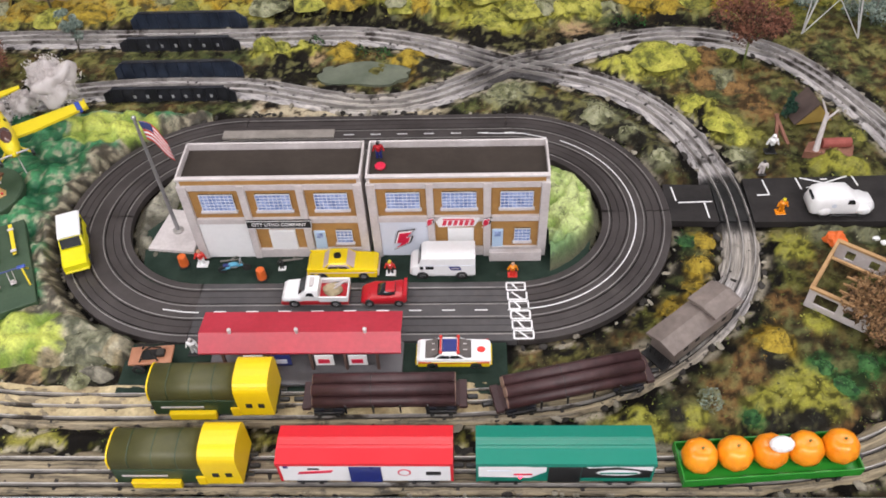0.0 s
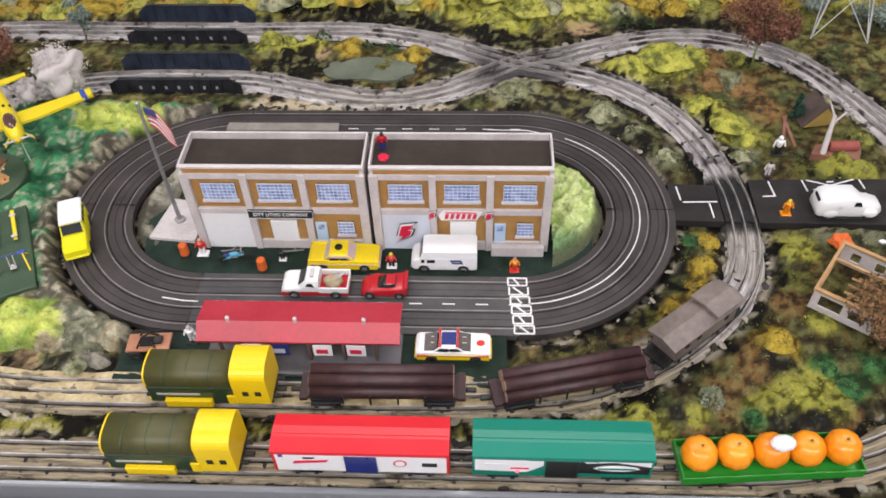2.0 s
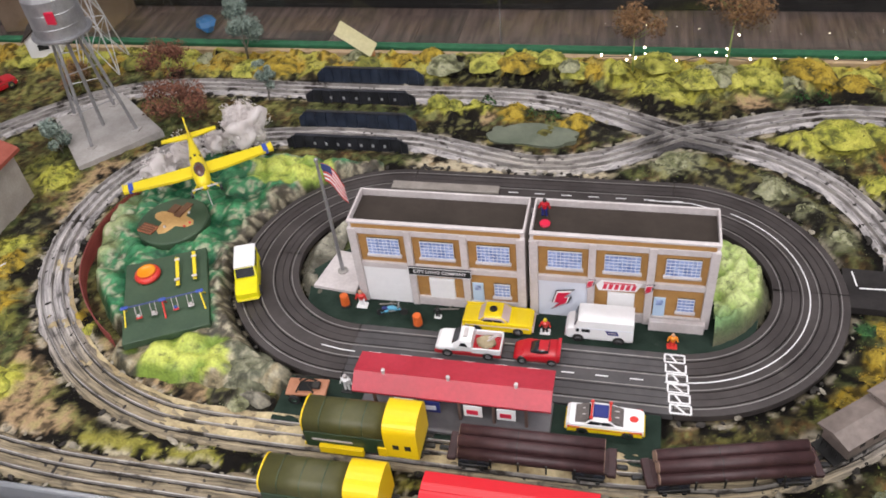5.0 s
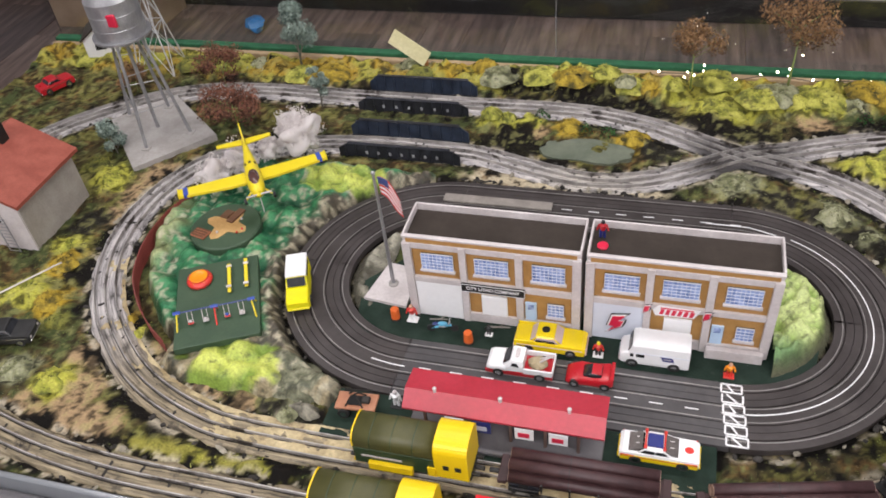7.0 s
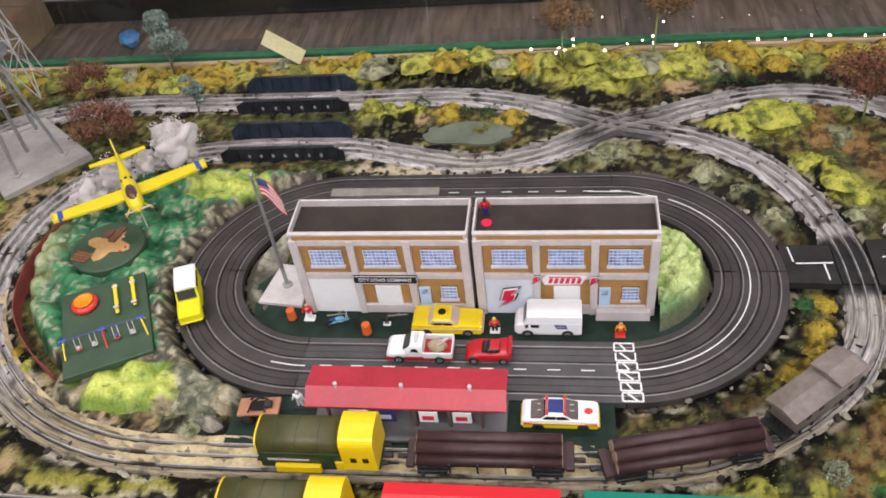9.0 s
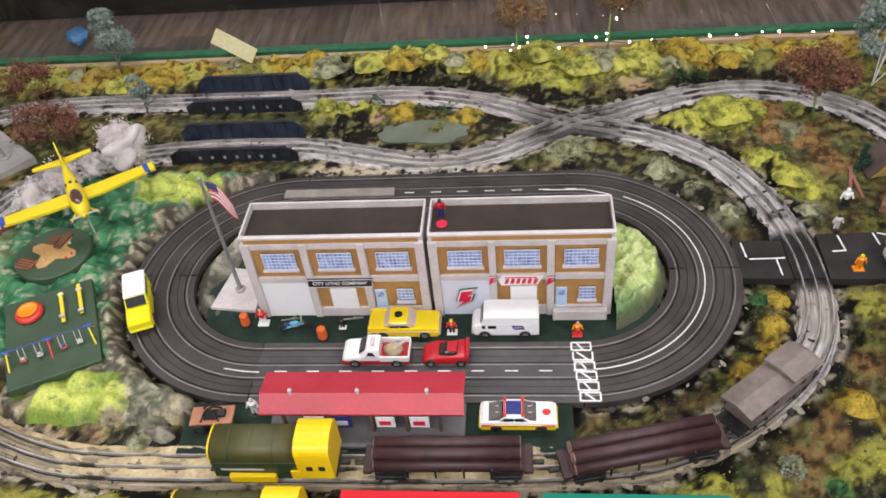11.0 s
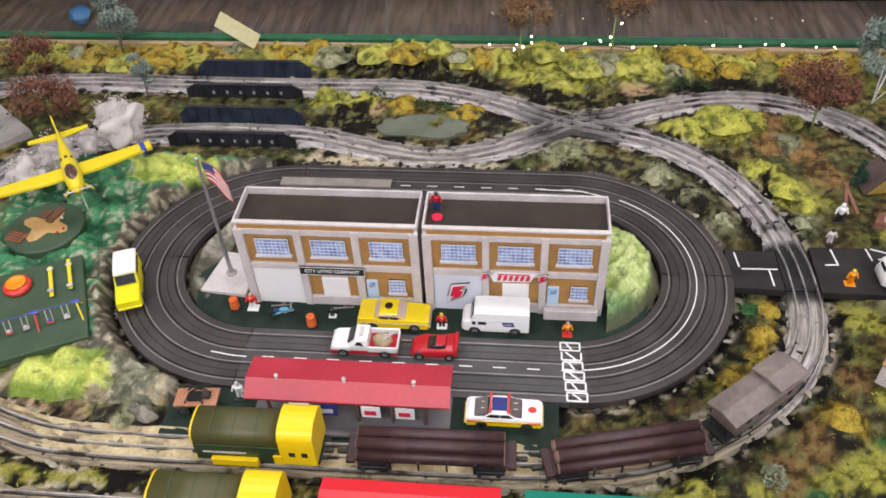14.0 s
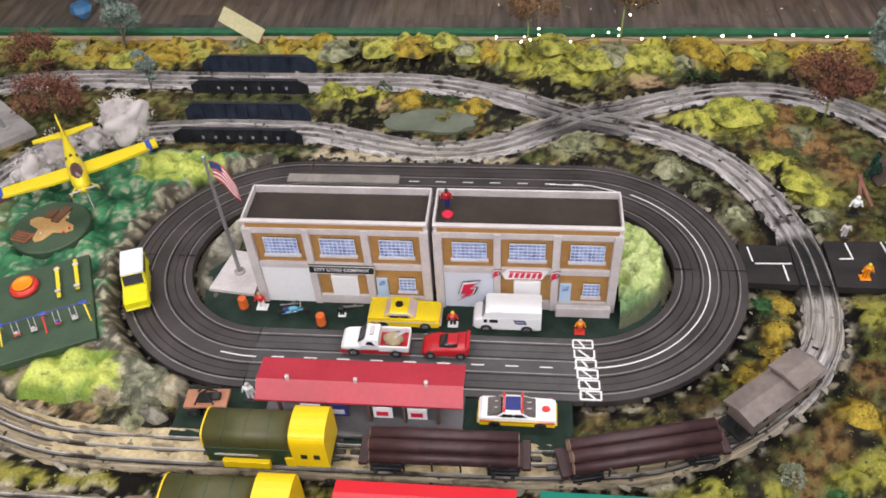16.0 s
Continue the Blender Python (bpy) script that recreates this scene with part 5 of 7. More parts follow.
def clump(x, y, r, h, tones, label, seed, flecks=110, flat=1.0, fit=True):
    """A low lump of ground foam: an uneven dome with torn edges and loose crumbs."""
    g = random.Random(seed)
    room = min(off_rail(x, y) - 0.017, off_oval(x, y) - RHALF - 0.003)
    r = min(r, room) if fit else r
    if r < 0.006 or inside_flat(x, y):
        return
    z0 = ground_height(x, y) - 0.003
    a, b, c = (Vector(t) for t in tones)
    vs, cols, fs, seg, rings = [], [], [], 30, 10
    for i in range(rings + 1):
        q = i / rings
        for k in range(seg):
            t = 2 * math.pi * k / seg
            edge = 1 + 0.34 * noise.noise(Vector((math.cos(t) * 1.6, math.sin(t) * 1.6, seed * 1.3)))
            px, py = x + r * edge * q * math.cos(t), y + flat * r * edge * q * math.sin(t)
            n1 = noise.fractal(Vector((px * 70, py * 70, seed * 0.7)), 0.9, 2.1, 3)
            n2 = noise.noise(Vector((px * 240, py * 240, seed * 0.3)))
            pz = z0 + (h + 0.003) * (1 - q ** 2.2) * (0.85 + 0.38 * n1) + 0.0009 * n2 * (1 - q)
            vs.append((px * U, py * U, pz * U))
            # hollows and skirt go to the dark tone: crevice shading put into the colour
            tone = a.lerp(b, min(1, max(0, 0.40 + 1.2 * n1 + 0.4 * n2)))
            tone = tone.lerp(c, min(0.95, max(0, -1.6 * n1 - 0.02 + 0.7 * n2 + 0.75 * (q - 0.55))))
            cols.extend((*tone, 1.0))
    for i in range(rings):
        for k in range(seg):
            p, q = i * seg + k, i * seg + (k + 1) % seg
            fs.append((p, p + seg, q + seg, q))
    smooth_faces = len(fs)
    for k in range(int(flecks * r / 0.02)):
        base = Vector(vs[g.randrange(seg, seg * (rings + 1))])
        tone, n0 = (a, b, b, c)[g.randrange(4)], len(vs)
        for _ in range(3):
            vs.append(tuple(base + Vector((g.uniform(-1, 1), g.uniform(-1, 1), g.uniform(-0.3, 1))) * 0.0019 * U))
            cols.extend((*tone, 1.0))
        fs.append((n0, n0 + 1, n0 + 2))
    me = bpy.data.meshes.new("bush")
    me.from_pydata(vs, [], fs)
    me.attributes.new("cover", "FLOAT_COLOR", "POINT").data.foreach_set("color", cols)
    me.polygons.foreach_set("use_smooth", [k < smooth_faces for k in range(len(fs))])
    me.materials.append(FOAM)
    tagged(new("bush", me), label, "bush")


T = TURF_TONES
# three tones each: base, lump tops, painted crevice shade
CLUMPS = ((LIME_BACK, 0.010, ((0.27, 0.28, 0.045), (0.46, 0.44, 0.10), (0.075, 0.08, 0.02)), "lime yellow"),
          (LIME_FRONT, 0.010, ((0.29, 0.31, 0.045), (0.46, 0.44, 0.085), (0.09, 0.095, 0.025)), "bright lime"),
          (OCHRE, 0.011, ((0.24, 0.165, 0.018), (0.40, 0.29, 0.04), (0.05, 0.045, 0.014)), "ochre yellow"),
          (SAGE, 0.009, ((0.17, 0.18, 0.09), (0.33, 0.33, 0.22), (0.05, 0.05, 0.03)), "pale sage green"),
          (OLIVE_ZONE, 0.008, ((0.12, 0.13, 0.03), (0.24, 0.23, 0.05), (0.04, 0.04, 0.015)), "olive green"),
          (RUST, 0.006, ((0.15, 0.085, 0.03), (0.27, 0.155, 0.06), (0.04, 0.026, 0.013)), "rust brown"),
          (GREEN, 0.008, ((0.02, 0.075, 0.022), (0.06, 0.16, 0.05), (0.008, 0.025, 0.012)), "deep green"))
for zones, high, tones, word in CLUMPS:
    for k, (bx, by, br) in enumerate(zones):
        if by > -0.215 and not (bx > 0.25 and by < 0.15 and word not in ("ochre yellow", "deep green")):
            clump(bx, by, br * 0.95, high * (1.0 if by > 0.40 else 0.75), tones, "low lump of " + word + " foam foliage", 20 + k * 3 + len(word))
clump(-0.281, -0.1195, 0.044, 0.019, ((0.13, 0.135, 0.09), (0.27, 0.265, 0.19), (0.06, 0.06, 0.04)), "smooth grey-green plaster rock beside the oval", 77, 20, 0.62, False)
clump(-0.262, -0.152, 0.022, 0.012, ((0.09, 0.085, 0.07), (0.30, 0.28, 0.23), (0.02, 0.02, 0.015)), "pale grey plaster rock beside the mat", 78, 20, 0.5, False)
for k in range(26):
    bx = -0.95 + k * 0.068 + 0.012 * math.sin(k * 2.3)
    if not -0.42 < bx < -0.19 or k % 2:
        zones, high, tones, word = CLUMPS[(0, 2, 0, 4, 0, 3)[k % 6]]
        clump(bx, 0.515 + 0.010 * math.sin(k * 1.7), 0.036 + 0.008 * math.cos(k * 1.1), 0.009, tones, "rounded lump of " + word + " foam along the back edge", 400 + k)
for k, (bx, by) in enumerate(((-0.109, 0.407), (-0.045, 0.393), (-0.012, 0.386), (0.36, 0.462), (0.33, 0.458))):
    foam(bx, by, 0.012, 0.022, [T[4], T[3], T[3]], 260, "bush", "small dark green model shrub", "bush", 300 + k)

# ---- trees ----
BARKS = {"green": surf("pale_green_stem", (0.16, 0.22, 0.06), (0.28, 0.34, 0.12), 60, 0.6, 0.1), "grey": surf("grey_stem", (0.13, 0.12, 0.1), (0.22, 0.2, 0.17), 60, 0.8, 0.2)}
# second leaf of each pair: darker copy for shaded undersides and random flecks
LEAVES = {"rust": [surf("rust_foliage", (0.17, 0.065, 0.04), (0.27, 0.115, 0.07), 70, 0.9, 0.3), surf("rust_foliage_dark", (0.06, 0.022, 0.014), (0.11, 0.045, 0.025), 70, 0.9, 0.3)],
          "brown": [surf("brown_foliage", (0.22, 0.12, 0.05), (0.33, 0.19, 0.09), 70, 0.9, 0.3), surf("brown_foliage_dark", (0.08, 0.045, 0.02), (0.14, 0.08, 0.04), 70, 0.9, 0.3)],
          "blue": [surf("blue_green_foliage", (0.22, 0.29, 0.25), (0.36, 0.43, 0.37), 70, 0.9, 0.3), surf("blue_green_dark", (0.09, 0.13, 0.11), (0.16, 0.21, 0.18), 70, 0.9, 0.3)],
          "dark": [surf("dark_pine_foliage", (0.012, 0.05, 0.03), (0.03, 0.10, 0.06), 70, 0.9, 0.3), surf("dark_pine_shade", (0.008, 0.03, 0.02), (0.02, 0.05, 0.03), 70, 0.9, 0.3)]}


def tree(x, y, h, r, tone, bark, label, seed, crown_from=0.45, n=2200, conic=0.0, fleck=0.0026):
    g = random.Random(seed)
    z0 = max(ground_height(x, y), -0.008) - 0.002
    t = thing("tree", x, y, z0, g.uniform(0, 360), label, "tree")
    part("trunk", rod((0, 0, 0), (0.002, 0.001, h * 0.62), h * 0.016, h * 0.008, 8), BARKS[bark], t, "", True)
    hubs = []
    for k in range(9):
        a, e = 2.4 * k + g.uniform(-0.3, 0.3), g.uniform(0, 1)
        zb = h * (0.05 + 0.68 * e) if conic else h * (crown_from * 0.55 + 0.35 * e)
        rr = r * g.uniform(0.35, 0.85) * (1 - conic * e)
        tip = Vector((rr * math.cos(a), rr * math.sin(a), min(h * 0.96, zb + h * g.uniform(0.16, 0.34))))
        part("limb", rod((0.001, 0, zb), tip, h * 0.007, h * 0.003, 6), BARKS[bark], t)
        hubs.append((tip, r * g.uniform(0.28, 0.5) * (1 - conic * 0.5 * e)))
    hubs.append((Vector((0, 0, h * 0.9)), r * 0.42 * (1 - 0.75 * conic)))
    vs, fs, ms = [], [], []
    for k in range(int(n * 1.5)):
        c, rad = hubs[g.randrange(len(hubs))]
        d = Vector((g.gauss(0, 1), g.gauss(0, 1), g.gauss(0, 0.75))).normalized() * rad * (g.random() ** 0.45)
        p = c + d
        n0 = len(vs)
        for _ in range(3):
            vs.append(tuple((p + Vector((g.uniform(-1, 1), g.uniform(-1, 1), g.uniform(-1, 1))) * fleck) * U))
        fs.append((n0, n0 + 1, n0 + 2))
        # undersides always take the darker leaf, shade put into the colour
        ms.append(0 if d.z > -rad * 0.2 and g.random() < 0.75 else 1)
    me = bpy.data.meshes.new("crown")
    me.from_pydata(vs, [], fs)
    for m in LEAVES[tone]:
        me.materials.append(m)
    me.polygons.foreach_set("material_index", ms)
    new("crown", me).parent = t
    return t


tree(-0.545, 0.532, 0.120, 0.052, "blue", "grey", "wispy blue-green model conifer by the back edge", 1, 0.2, 6200, 0.85)
tree(-0.462, 0.415, 0.075, 0.018, "blue", "grey", "small wispy blue-green tree between the tracks", 2, 0.2, 1300, 0.4)
tree(-0.648, 0.450, 0.072, 0.042, "rust", "green", "rust-red model tree with pale stems", 3, 0.5, 2000)
tree(-0.570, 0.335, 0.068, 0.050, "rust", "green", "broad rust-brown model tree behind the plane", 4, 0.4, 2600)
tree(0.095, 0.515, 0.094, 0.036, "brown", "green", "bare-stemmed brown-topped tree hung with lights", 5, 0.85, 1700)
tree(0.230, 0.520, 0.125, 0.050, "brown", "green", "tall bare-stemmed brown tree hung with lights", 6, 0.85, 2400)
tree(0.483, 0.341, 0.105, 0.054, "rust", "green", "rust-brown tree with pale green stems", 7, 0.5, 3400)
tree(0.600, 0.490, 0.080, 0.040, "blue", "grey", "bushy blue-green tree by the back edge", 8, 0.15, 3000, 0.3)
tree(0.690, 0.445, 0.085, 0.040, "blue", "grey", "bushy blue-green tree beside the pylon", 9, 0.15, 2600, 0.3)
tree(0.515, 0.235, 0.042, 0.010, "dark", "grey", "small dark green pine behind the camp", 10, 0.1, 900, 0.7)
tree(0.520, -0.105, 0.055, 0.052, "brown", "green", "sprawling dry brown shrub beside the ruined hut", 11, 0.3, 3400)
tree(-0.73, 0.245, 0.060, 0.026, "blue", "grey", "small blue-green tree by the water tower", 12, 0.2, 1500, 0.3)
tree(-0.80, 0.420, 0.055, 0.026, "brown", "green", "small orange-brown tree behind the water tower", 13, 0.3, 1500)
foam(0.332, -0.185, 0.013, 0.026, [T[5], T[5], LEAVES["blue"][0]], 700, "shrub", "pale grey-green shrub beside the track", "shrub", 901)
tagged(part("fallen_pole", rod((-0.715, -0.075, 0.004), (-0.640, -0.015, 0.022), 0.0012, 0.0010, 8), OFFWHITE), "thin white pole leaning over the grass", "pole")
# ---- girder bridges ----
# bluer black for the far girders: their blue sheen put into the colour
BLUEBLACK = surf("blue_black_girder", (0.014, 0.020, 0.035), (0.035, 0.05, 0.08), 40, 0.35, 0.15, wear=(0.08, 0.09, 0.11), wear_at=0.7)


GREYMARK = paint("faded_mark", (0.32, 0.33, 0.34), 0.6)


def bridge(x0, x1, yf, yb, h, n_marks, label):
    b = thing("girder_bridge", x0, 0, 0, 0, label, "bridge", "girder bridges")
    w = x1 - x0
    for y, zlow in ((yf, -0.014), (yb, -0.006)):
        top = h if y == yb else h * 0.75
        g = part("girder", prism([(0, zlow), (w, zlow), (w, top * 0.45), (w - 0.014, top), (0.014, top), (0, top * 0.45)], y - 0.0012, y + 0.0012), BLACKMETAL if y == yf else BLUEBLACK, b)
        part("flange", box(0.014, w - 0.014, y - 0.003, y + 0.003, top - 0.0005, top + 0.001), BLACKMETAL, g)
        part("flange", box(0, w, y - 0.003, y + 0.003, zlow - 0.001, zlow + 0.0006), BLACKMETAL, g)
        for k in range(11):
            x = 0.010 + k * (w - 0.020) / 10
            part("stiffener", box(x - 0.0008, x + 0.0008, y - 0.0028, y - 0.0011, zlow, top - 0.001), BLACKMETAL if y == yf else BLUEBLACK, g)
        if y == yf:
            for k in range(n_marks):
                x = w * 0.24 + k * w * 0.58 / (n_marks - 1)
                part("letter_bar", box(x - 0.0018, x + 0.0018, y - 0.0034, y - 0.0027, 0.0010, 0.0056), GREYMARK, g)
    part("deck", box(0.002, w - 0.002, yf + 0.003, yb - 0.003, -0.013, -0.0085), BLACK, b)


bridge(-0.385, -0.205, 0.292, 0.346, 0.020, 7, "black plate girder bridge with pale lettering bars under the front track")
bridge(-0.398, -0.222, 0.413, 0.472, 0.020, 6, "black plate girder bridge with pale lettering bars under the back track")

# ---- playground, ball field, fence ----
PLAYMAT = surf("green_play_mat", (0.03, 0.062, 0.032), (0.048, 0.085, 0.045), 24, 0.6, 0.1)
TOYYEL = paint("toy_yellow", (0.75, 0.60, 0.02), 0.35)
TOYBLUE = paint("toy_blue", (0.04, 0.08, 0.38), 0.35)
TOYRED = paint("toy_red", (0.62, 0.04, 0.03), 0.3)
play = thing("playground", -0.413, -0.036, 0.013, 26, "green playground board with swings, seesaws and a red roundabout", "playground")
play.matrix_world = play.matrix_world @ Matrix.Diagonal((1.05, 1.10, 1, 1))
part("board", box(-0.046, 0.046, -0.061, 0.061, -0.006, 0.004, 0.0008), PLAYMAT, play)
rb = part("roundabout", lathe([(0.0135, 0), (0.0148, 0.003), (0.0135, 0.006), (0.009, 0.0075), (0.0085, 0.006), (0.004, 0.006)], 24, at=(-0.020, 0.034, 0.004)), TOYRED, play, "red roundabout with an orange rim", True)
part("roundabout_ring", lathe([(0.0085, 0.0065), (0.0105, 0.0085), (0.0100, 0.0092), (0.0080, 0.0082)], 24, at=(-0.020, 0.034, 0.004)), ORANGE, rb, "", True)
for k in range(6):
    a = k * math.pi / 3
    part("spoke", rod((-0.020 + 0.003 * math.cos(a), 0.034 + 0.003 * math.sin(a), 0.0115), (-0.020 + 0.012 * math.cos(a), 0.034 + 0.012 * math.sin(a), 0.0100), 0.0007, seg=6), TOYYEL, rb)
for k, x in enumerate((0.014, 0.033)):
    sw = part("seesaw", box(x - 0.0020, x + 0.0020, 0.004 + 0.004 * k, 0.046 + 0.004 * k, 0.0085, 0.0100, 0.0004, rot=pose(0, 0, 0, 5, 0, 0)), TOYYEL, play, "yellow seesaw")
    part("seesaw_post", rod((x, 0.025, 0.004), (x, 0.025, 0.0085), 0.0014, seg=8), OFFWHITE, sw)
    for s in (0.010, 0.042):
        part("seat", box(x - 0.003, x + 0.003, s - 0.001, s + 0.002, 0.010, 0.012, 0.0004), OFFWHITE, sw)
SW = -0.024
DULLBLUE = paint("dull_blue", (0.05, 0.07, 0.20), 0.4)
sf = part("swing_frame", rod((-0.041, SW, 0.019), (0.041, SW, 0.019), 0.0008, seg=8), DULLBLUE, play, "thin blue swing bar")
for x in (-0.040, 0.0, 0.040):
    part("swing_joint", box(x - 0.004, x + 0.004, SW - 0.002, SW + 0.002, 0.0178, 0.0202, 0.0006), TOYBLUE, sf)
    for y in (-0.014, 0.010):
        part("swing_leg", rod((x, SW, 0.019), (x * 1.06, SW + y, 0.004), 0.0009, seg=8), TOYYEL if abs(x) > 0.01 else TOYRED, sf)
for k, x in enumerate((-0.027, -0.011, 0.012, 0.028)):
    s = part("swing_seat", box(x - 0.003, x + 0.003, SW - 0.009, SW - 0.005, 0.0070, 0.0082, 0.0004), TOYRED if k % 2 == 0 else OFFWHITE, sf)
    for d in (-0.0026, 0.0026):
        part("chain", rod((x + d, SW, 0.0185), (x + d, SW - 0.007, 0.0080), 0.00035, seg=5), OFFWHITE, s)
    part("doll", ball((x, SW - 0.007, 0.0100), 0.0022, (1, 0.8, 1.1), 1), TOYBLUE if k == 2 else OFFWHITE, s)

FIELDSAND = surf("field_sand", (0.42, 0.24, 0.08), (0.55, 0.35, 0.14), 30, 0.8, 0.2)
FIELDBROWN = surf("field_brown", (0.10, 0.045, 0.02), (0.17, 0.08, 0.04), 30, 0.8, 0.2)
fld = thing("ball_field", DISC[0], DISC[1], 0.013, -14, "round green ball field disc with a sand diamond", "ball field")
part("disc", lathe([(0.0455, -0.006), (0.0455, 0.006), (0.044, 0.0075)], 40), PLAYMAT, fld)
star = []
for k in range(24):
    a = 2 * math.pi * k / 24
    star.append(((0.023 + 0.008 * math.cos(4 * a)) * math.cos(a), 0.002 + (0.023 + 0.008 * math.cos(4 * a)) * math.sin(a)))
part("sand", prism(star, 0.0070, 0.0080, axis="z"), FIELDSAND, fld)
part("dugout", box(-0.030, -0.008, -0.034, -0.018, 0.0075, 0.0105, 0.0006), surf("dugout_brown", (0.26, 0.09, 0.045), (0.36, 0.14, 0.07), 50, 0.7, 0.2), fld)
for k in range(4):
    part("bench", box(-0.029, -0.009, -0.033 + k * 0.004, -0.0315 + k * 0.004, 0.0105, 0.012), FIELDBROWN, fld)
part("stand", box(-0.004, 0.006, 0.006, 0.034, 0.008, 0.0105, 0.0005), FIELDBROWN, fld)
part("stand", box(-0.018, -0.006, 0.010, 0.026, 0.008, 0.0100, 0.0005), FIELDBROWN, fld)
for x, y in ((0.026, 0.002), (0.012, 0.018), (0.024, -0.006), (0.0, -0.016)):
    part("player", ball((x, y, 0.0095), 0.0016, (1, 1, 1.4), 1), TOYRED if x > 0.02 else OFFWHITE, fld)

FENCE = surf("dark_red_fence", (0.20, 0.035, 0.03), (0.30, 0.065, 0.055), 60, 0.6, 0.2)
fpath = spline([(x, y, 0) for x, y in ((-0.500, 0.205), (-0.538, 0.165), (-0.559, 0.11), (-0.560, 0.05), (-0.542, -0.01), (-0.510, -0.055), (-0.475, -0.087), (-0.445, -0.107))], 0.0045)
fence = thing("picket_fence", 0, 0, 0, 0, "dark red wooden picket fence round the hill", "fence")
for z in (0.006, 0.013):
    part("fence_rail", sweep(fpath, [(-0.0006, z), (-0.0006, z + 0.0014), (0.0006, z + 0.0014), (0.0006, z)]), FENCE, fence)
picket = mesh_of("picket", prism([(-0.0016, -0.008), (0.0016, -0.008), (0.0016, 0.016), (0, 0.018), (-0.0016, 0.016)], -0.0005, 0.0005), FENCE)
for p, q in zip(fpath, fpath[1:]):
    ob = new("picket", picket)
    ob.parent = fence
    ob.matrix_basis = pose(p.x * U, p.y * U, 0, 0, 0, math.degrees(math.atan2(q.y - p.y, q.x - p.x)))

# ---- stunt plane and its cotton smoke ----
plane = thing("toy_plane", -0.428, 0.128, 0.075, -56, "bright yellow toy plane held up on a thin rod", "plane")
plane.matrix_world = plane.matrix_world @ Matrix.Diagonal((0.82, 1, 1, 1))
PX = [(-0.098, 0.0022, 0.004), (-0.06, 0.0045, 0.003), (-0.025, 0.0085, 0.001), (0.01, 0.0105, 0), (0.035, 0.0100, 0), (0.050, 0.0075, 0), (0.055, 0.0035, 0)]
bm = bmesh.new()
rings = [[bm.verts.new((x, r * math.cos(2 * math.pi * k / 16), z + r * 1.15 * math.sin(2 * math.pi * k / 16))) for k in range(16)] for x, r, z in PX]
for a, b in zip(rings, rings[1:]):
    for k in range(16):
        bm.faces.new((a[k], a[(k + 1) % 16], b[(k + 1) % 16], b[k]))
bm.faces.new(rings[0]), bm.faces.new(rings[-1][::-1])
bmesh.ops.recalc_face_normals(bm, faces=bm.faces)
part("fuselage", bm, TOYYEL, plane, "", True)
wing = part("wing", prism([(-0.015, -0.094), (0.004, -0.094), (0.014, -0.03), (0.014, 0.03), (0.004, 0.094), (-0.015, 0.094), (-0.014, 0.03), (-0.014, -0.03)], -0.006, -0.002, axis="z", bevel=0.0008), TOYYEL, plane)
for s in (-1, 1):
    part("wing_band", box(-0.0152, 0.0054, s * 0.0855 - 0.003, s * 0.0855 + 0.003, -0.0064, -0.0016), TOYBLUE, wing, "blue wing-tip band")
    part("wing_tip", box(-0.0155, 0.004, s * 0.0945 - 0.0008, s * 0.0945 + 0.0008, -0.0065, -0.0005, 0.0004), TOYYEL, wing)
    part("gear_leg", rod((0.030, s * 0.006, -0.006), (0.034, s * 0.018, -0.018), 0.0014, seg=8), TOYYEL, plane)
    part("gear_wheel", rod((0.034, s * 0.0165, -0.019), (0.034, s * 0.0200, -0.019), 0.0042, seg=14), BLACK, plane)
part("tailplane", prism([(-0.096, -0.036), (-0.088, -0.036), (-0.080, 0.0), (-0.088, 0.036), (-0.096, 0.036)], 0.003, 0.0048, axis="z"), TOYYEL, plane)
part("fin", prism([(-0.102, 0.004), (-0.080, 0.005), (-0.092, 0.026), (-0.104, 0.026)], -0.0009, 0.0009), TOYYEL, plane)
CANOPY = surf("dark_canopy", (0.07, 0.035, 0.03), (0.12, 0.06, 0.05), 30, 0.15, 0.05, coat=0.5)
part("canopy", ball((0.022, 0, 0.0065), 0.0085, (3.0, 0.88, 0.85), 2), CANOPY, plane, "dark brown canopy", True)
for y in (-0.005, 0.0, 0.005):
    part("side_window", box(-0.017, -0.011, y * 1.1 - 0.0017, y * 1.1 + 0.0017, 0.0085 - abs(y) * 0.5, 0.0118 - abs(y) * 0.5, 0.0004), BLACK, plane)
part("propeller", box(0.0555, 0.0568, -0.016, 0.016, -0.0012, 0.0012, 0.0005), OFFWHITE, plane)
part("spinner", ball((0.057, 0, 0), 0.003, (1.3, 1, 1), 1), TOYYEL, plane)
part("support_rod", rod((0, 0, -0.006), (0.002, 0, -0.068), 0.0008, seg=6), OFFWHITE, plane)

COTTON, cnt, cp = nodes_of("smoke_cotton")
cdif, ctra, cmix = cnt.nodes.new("ShaderNodeBsdfDiffuse"), cnt.nodes.new("ShaderNodeBsdfTranslucent"), cnt.nodes.new("ShaderNodeMixShader")
cn = ramp_node(cnt, noise_node(cnt, 40, 4).outputs[0], [(0.3, (0.72, 0.67, 0.655)), (0.7, (0.88, 0.845, 0.83))]).outputs[0]
cnt.links.new(cn, cdif.inputs[0])
cnt.links.new(cn, ctra.inputs[0])
cnt.links.new(cdif.outputs[0], cmix.inputs[1])
cnt.links.new(ctra.outputs[0], cmix.inputs[2])
cnt.links.new(cmix.outputs[0], cnt.nodes["Material Output"].inputs[0])
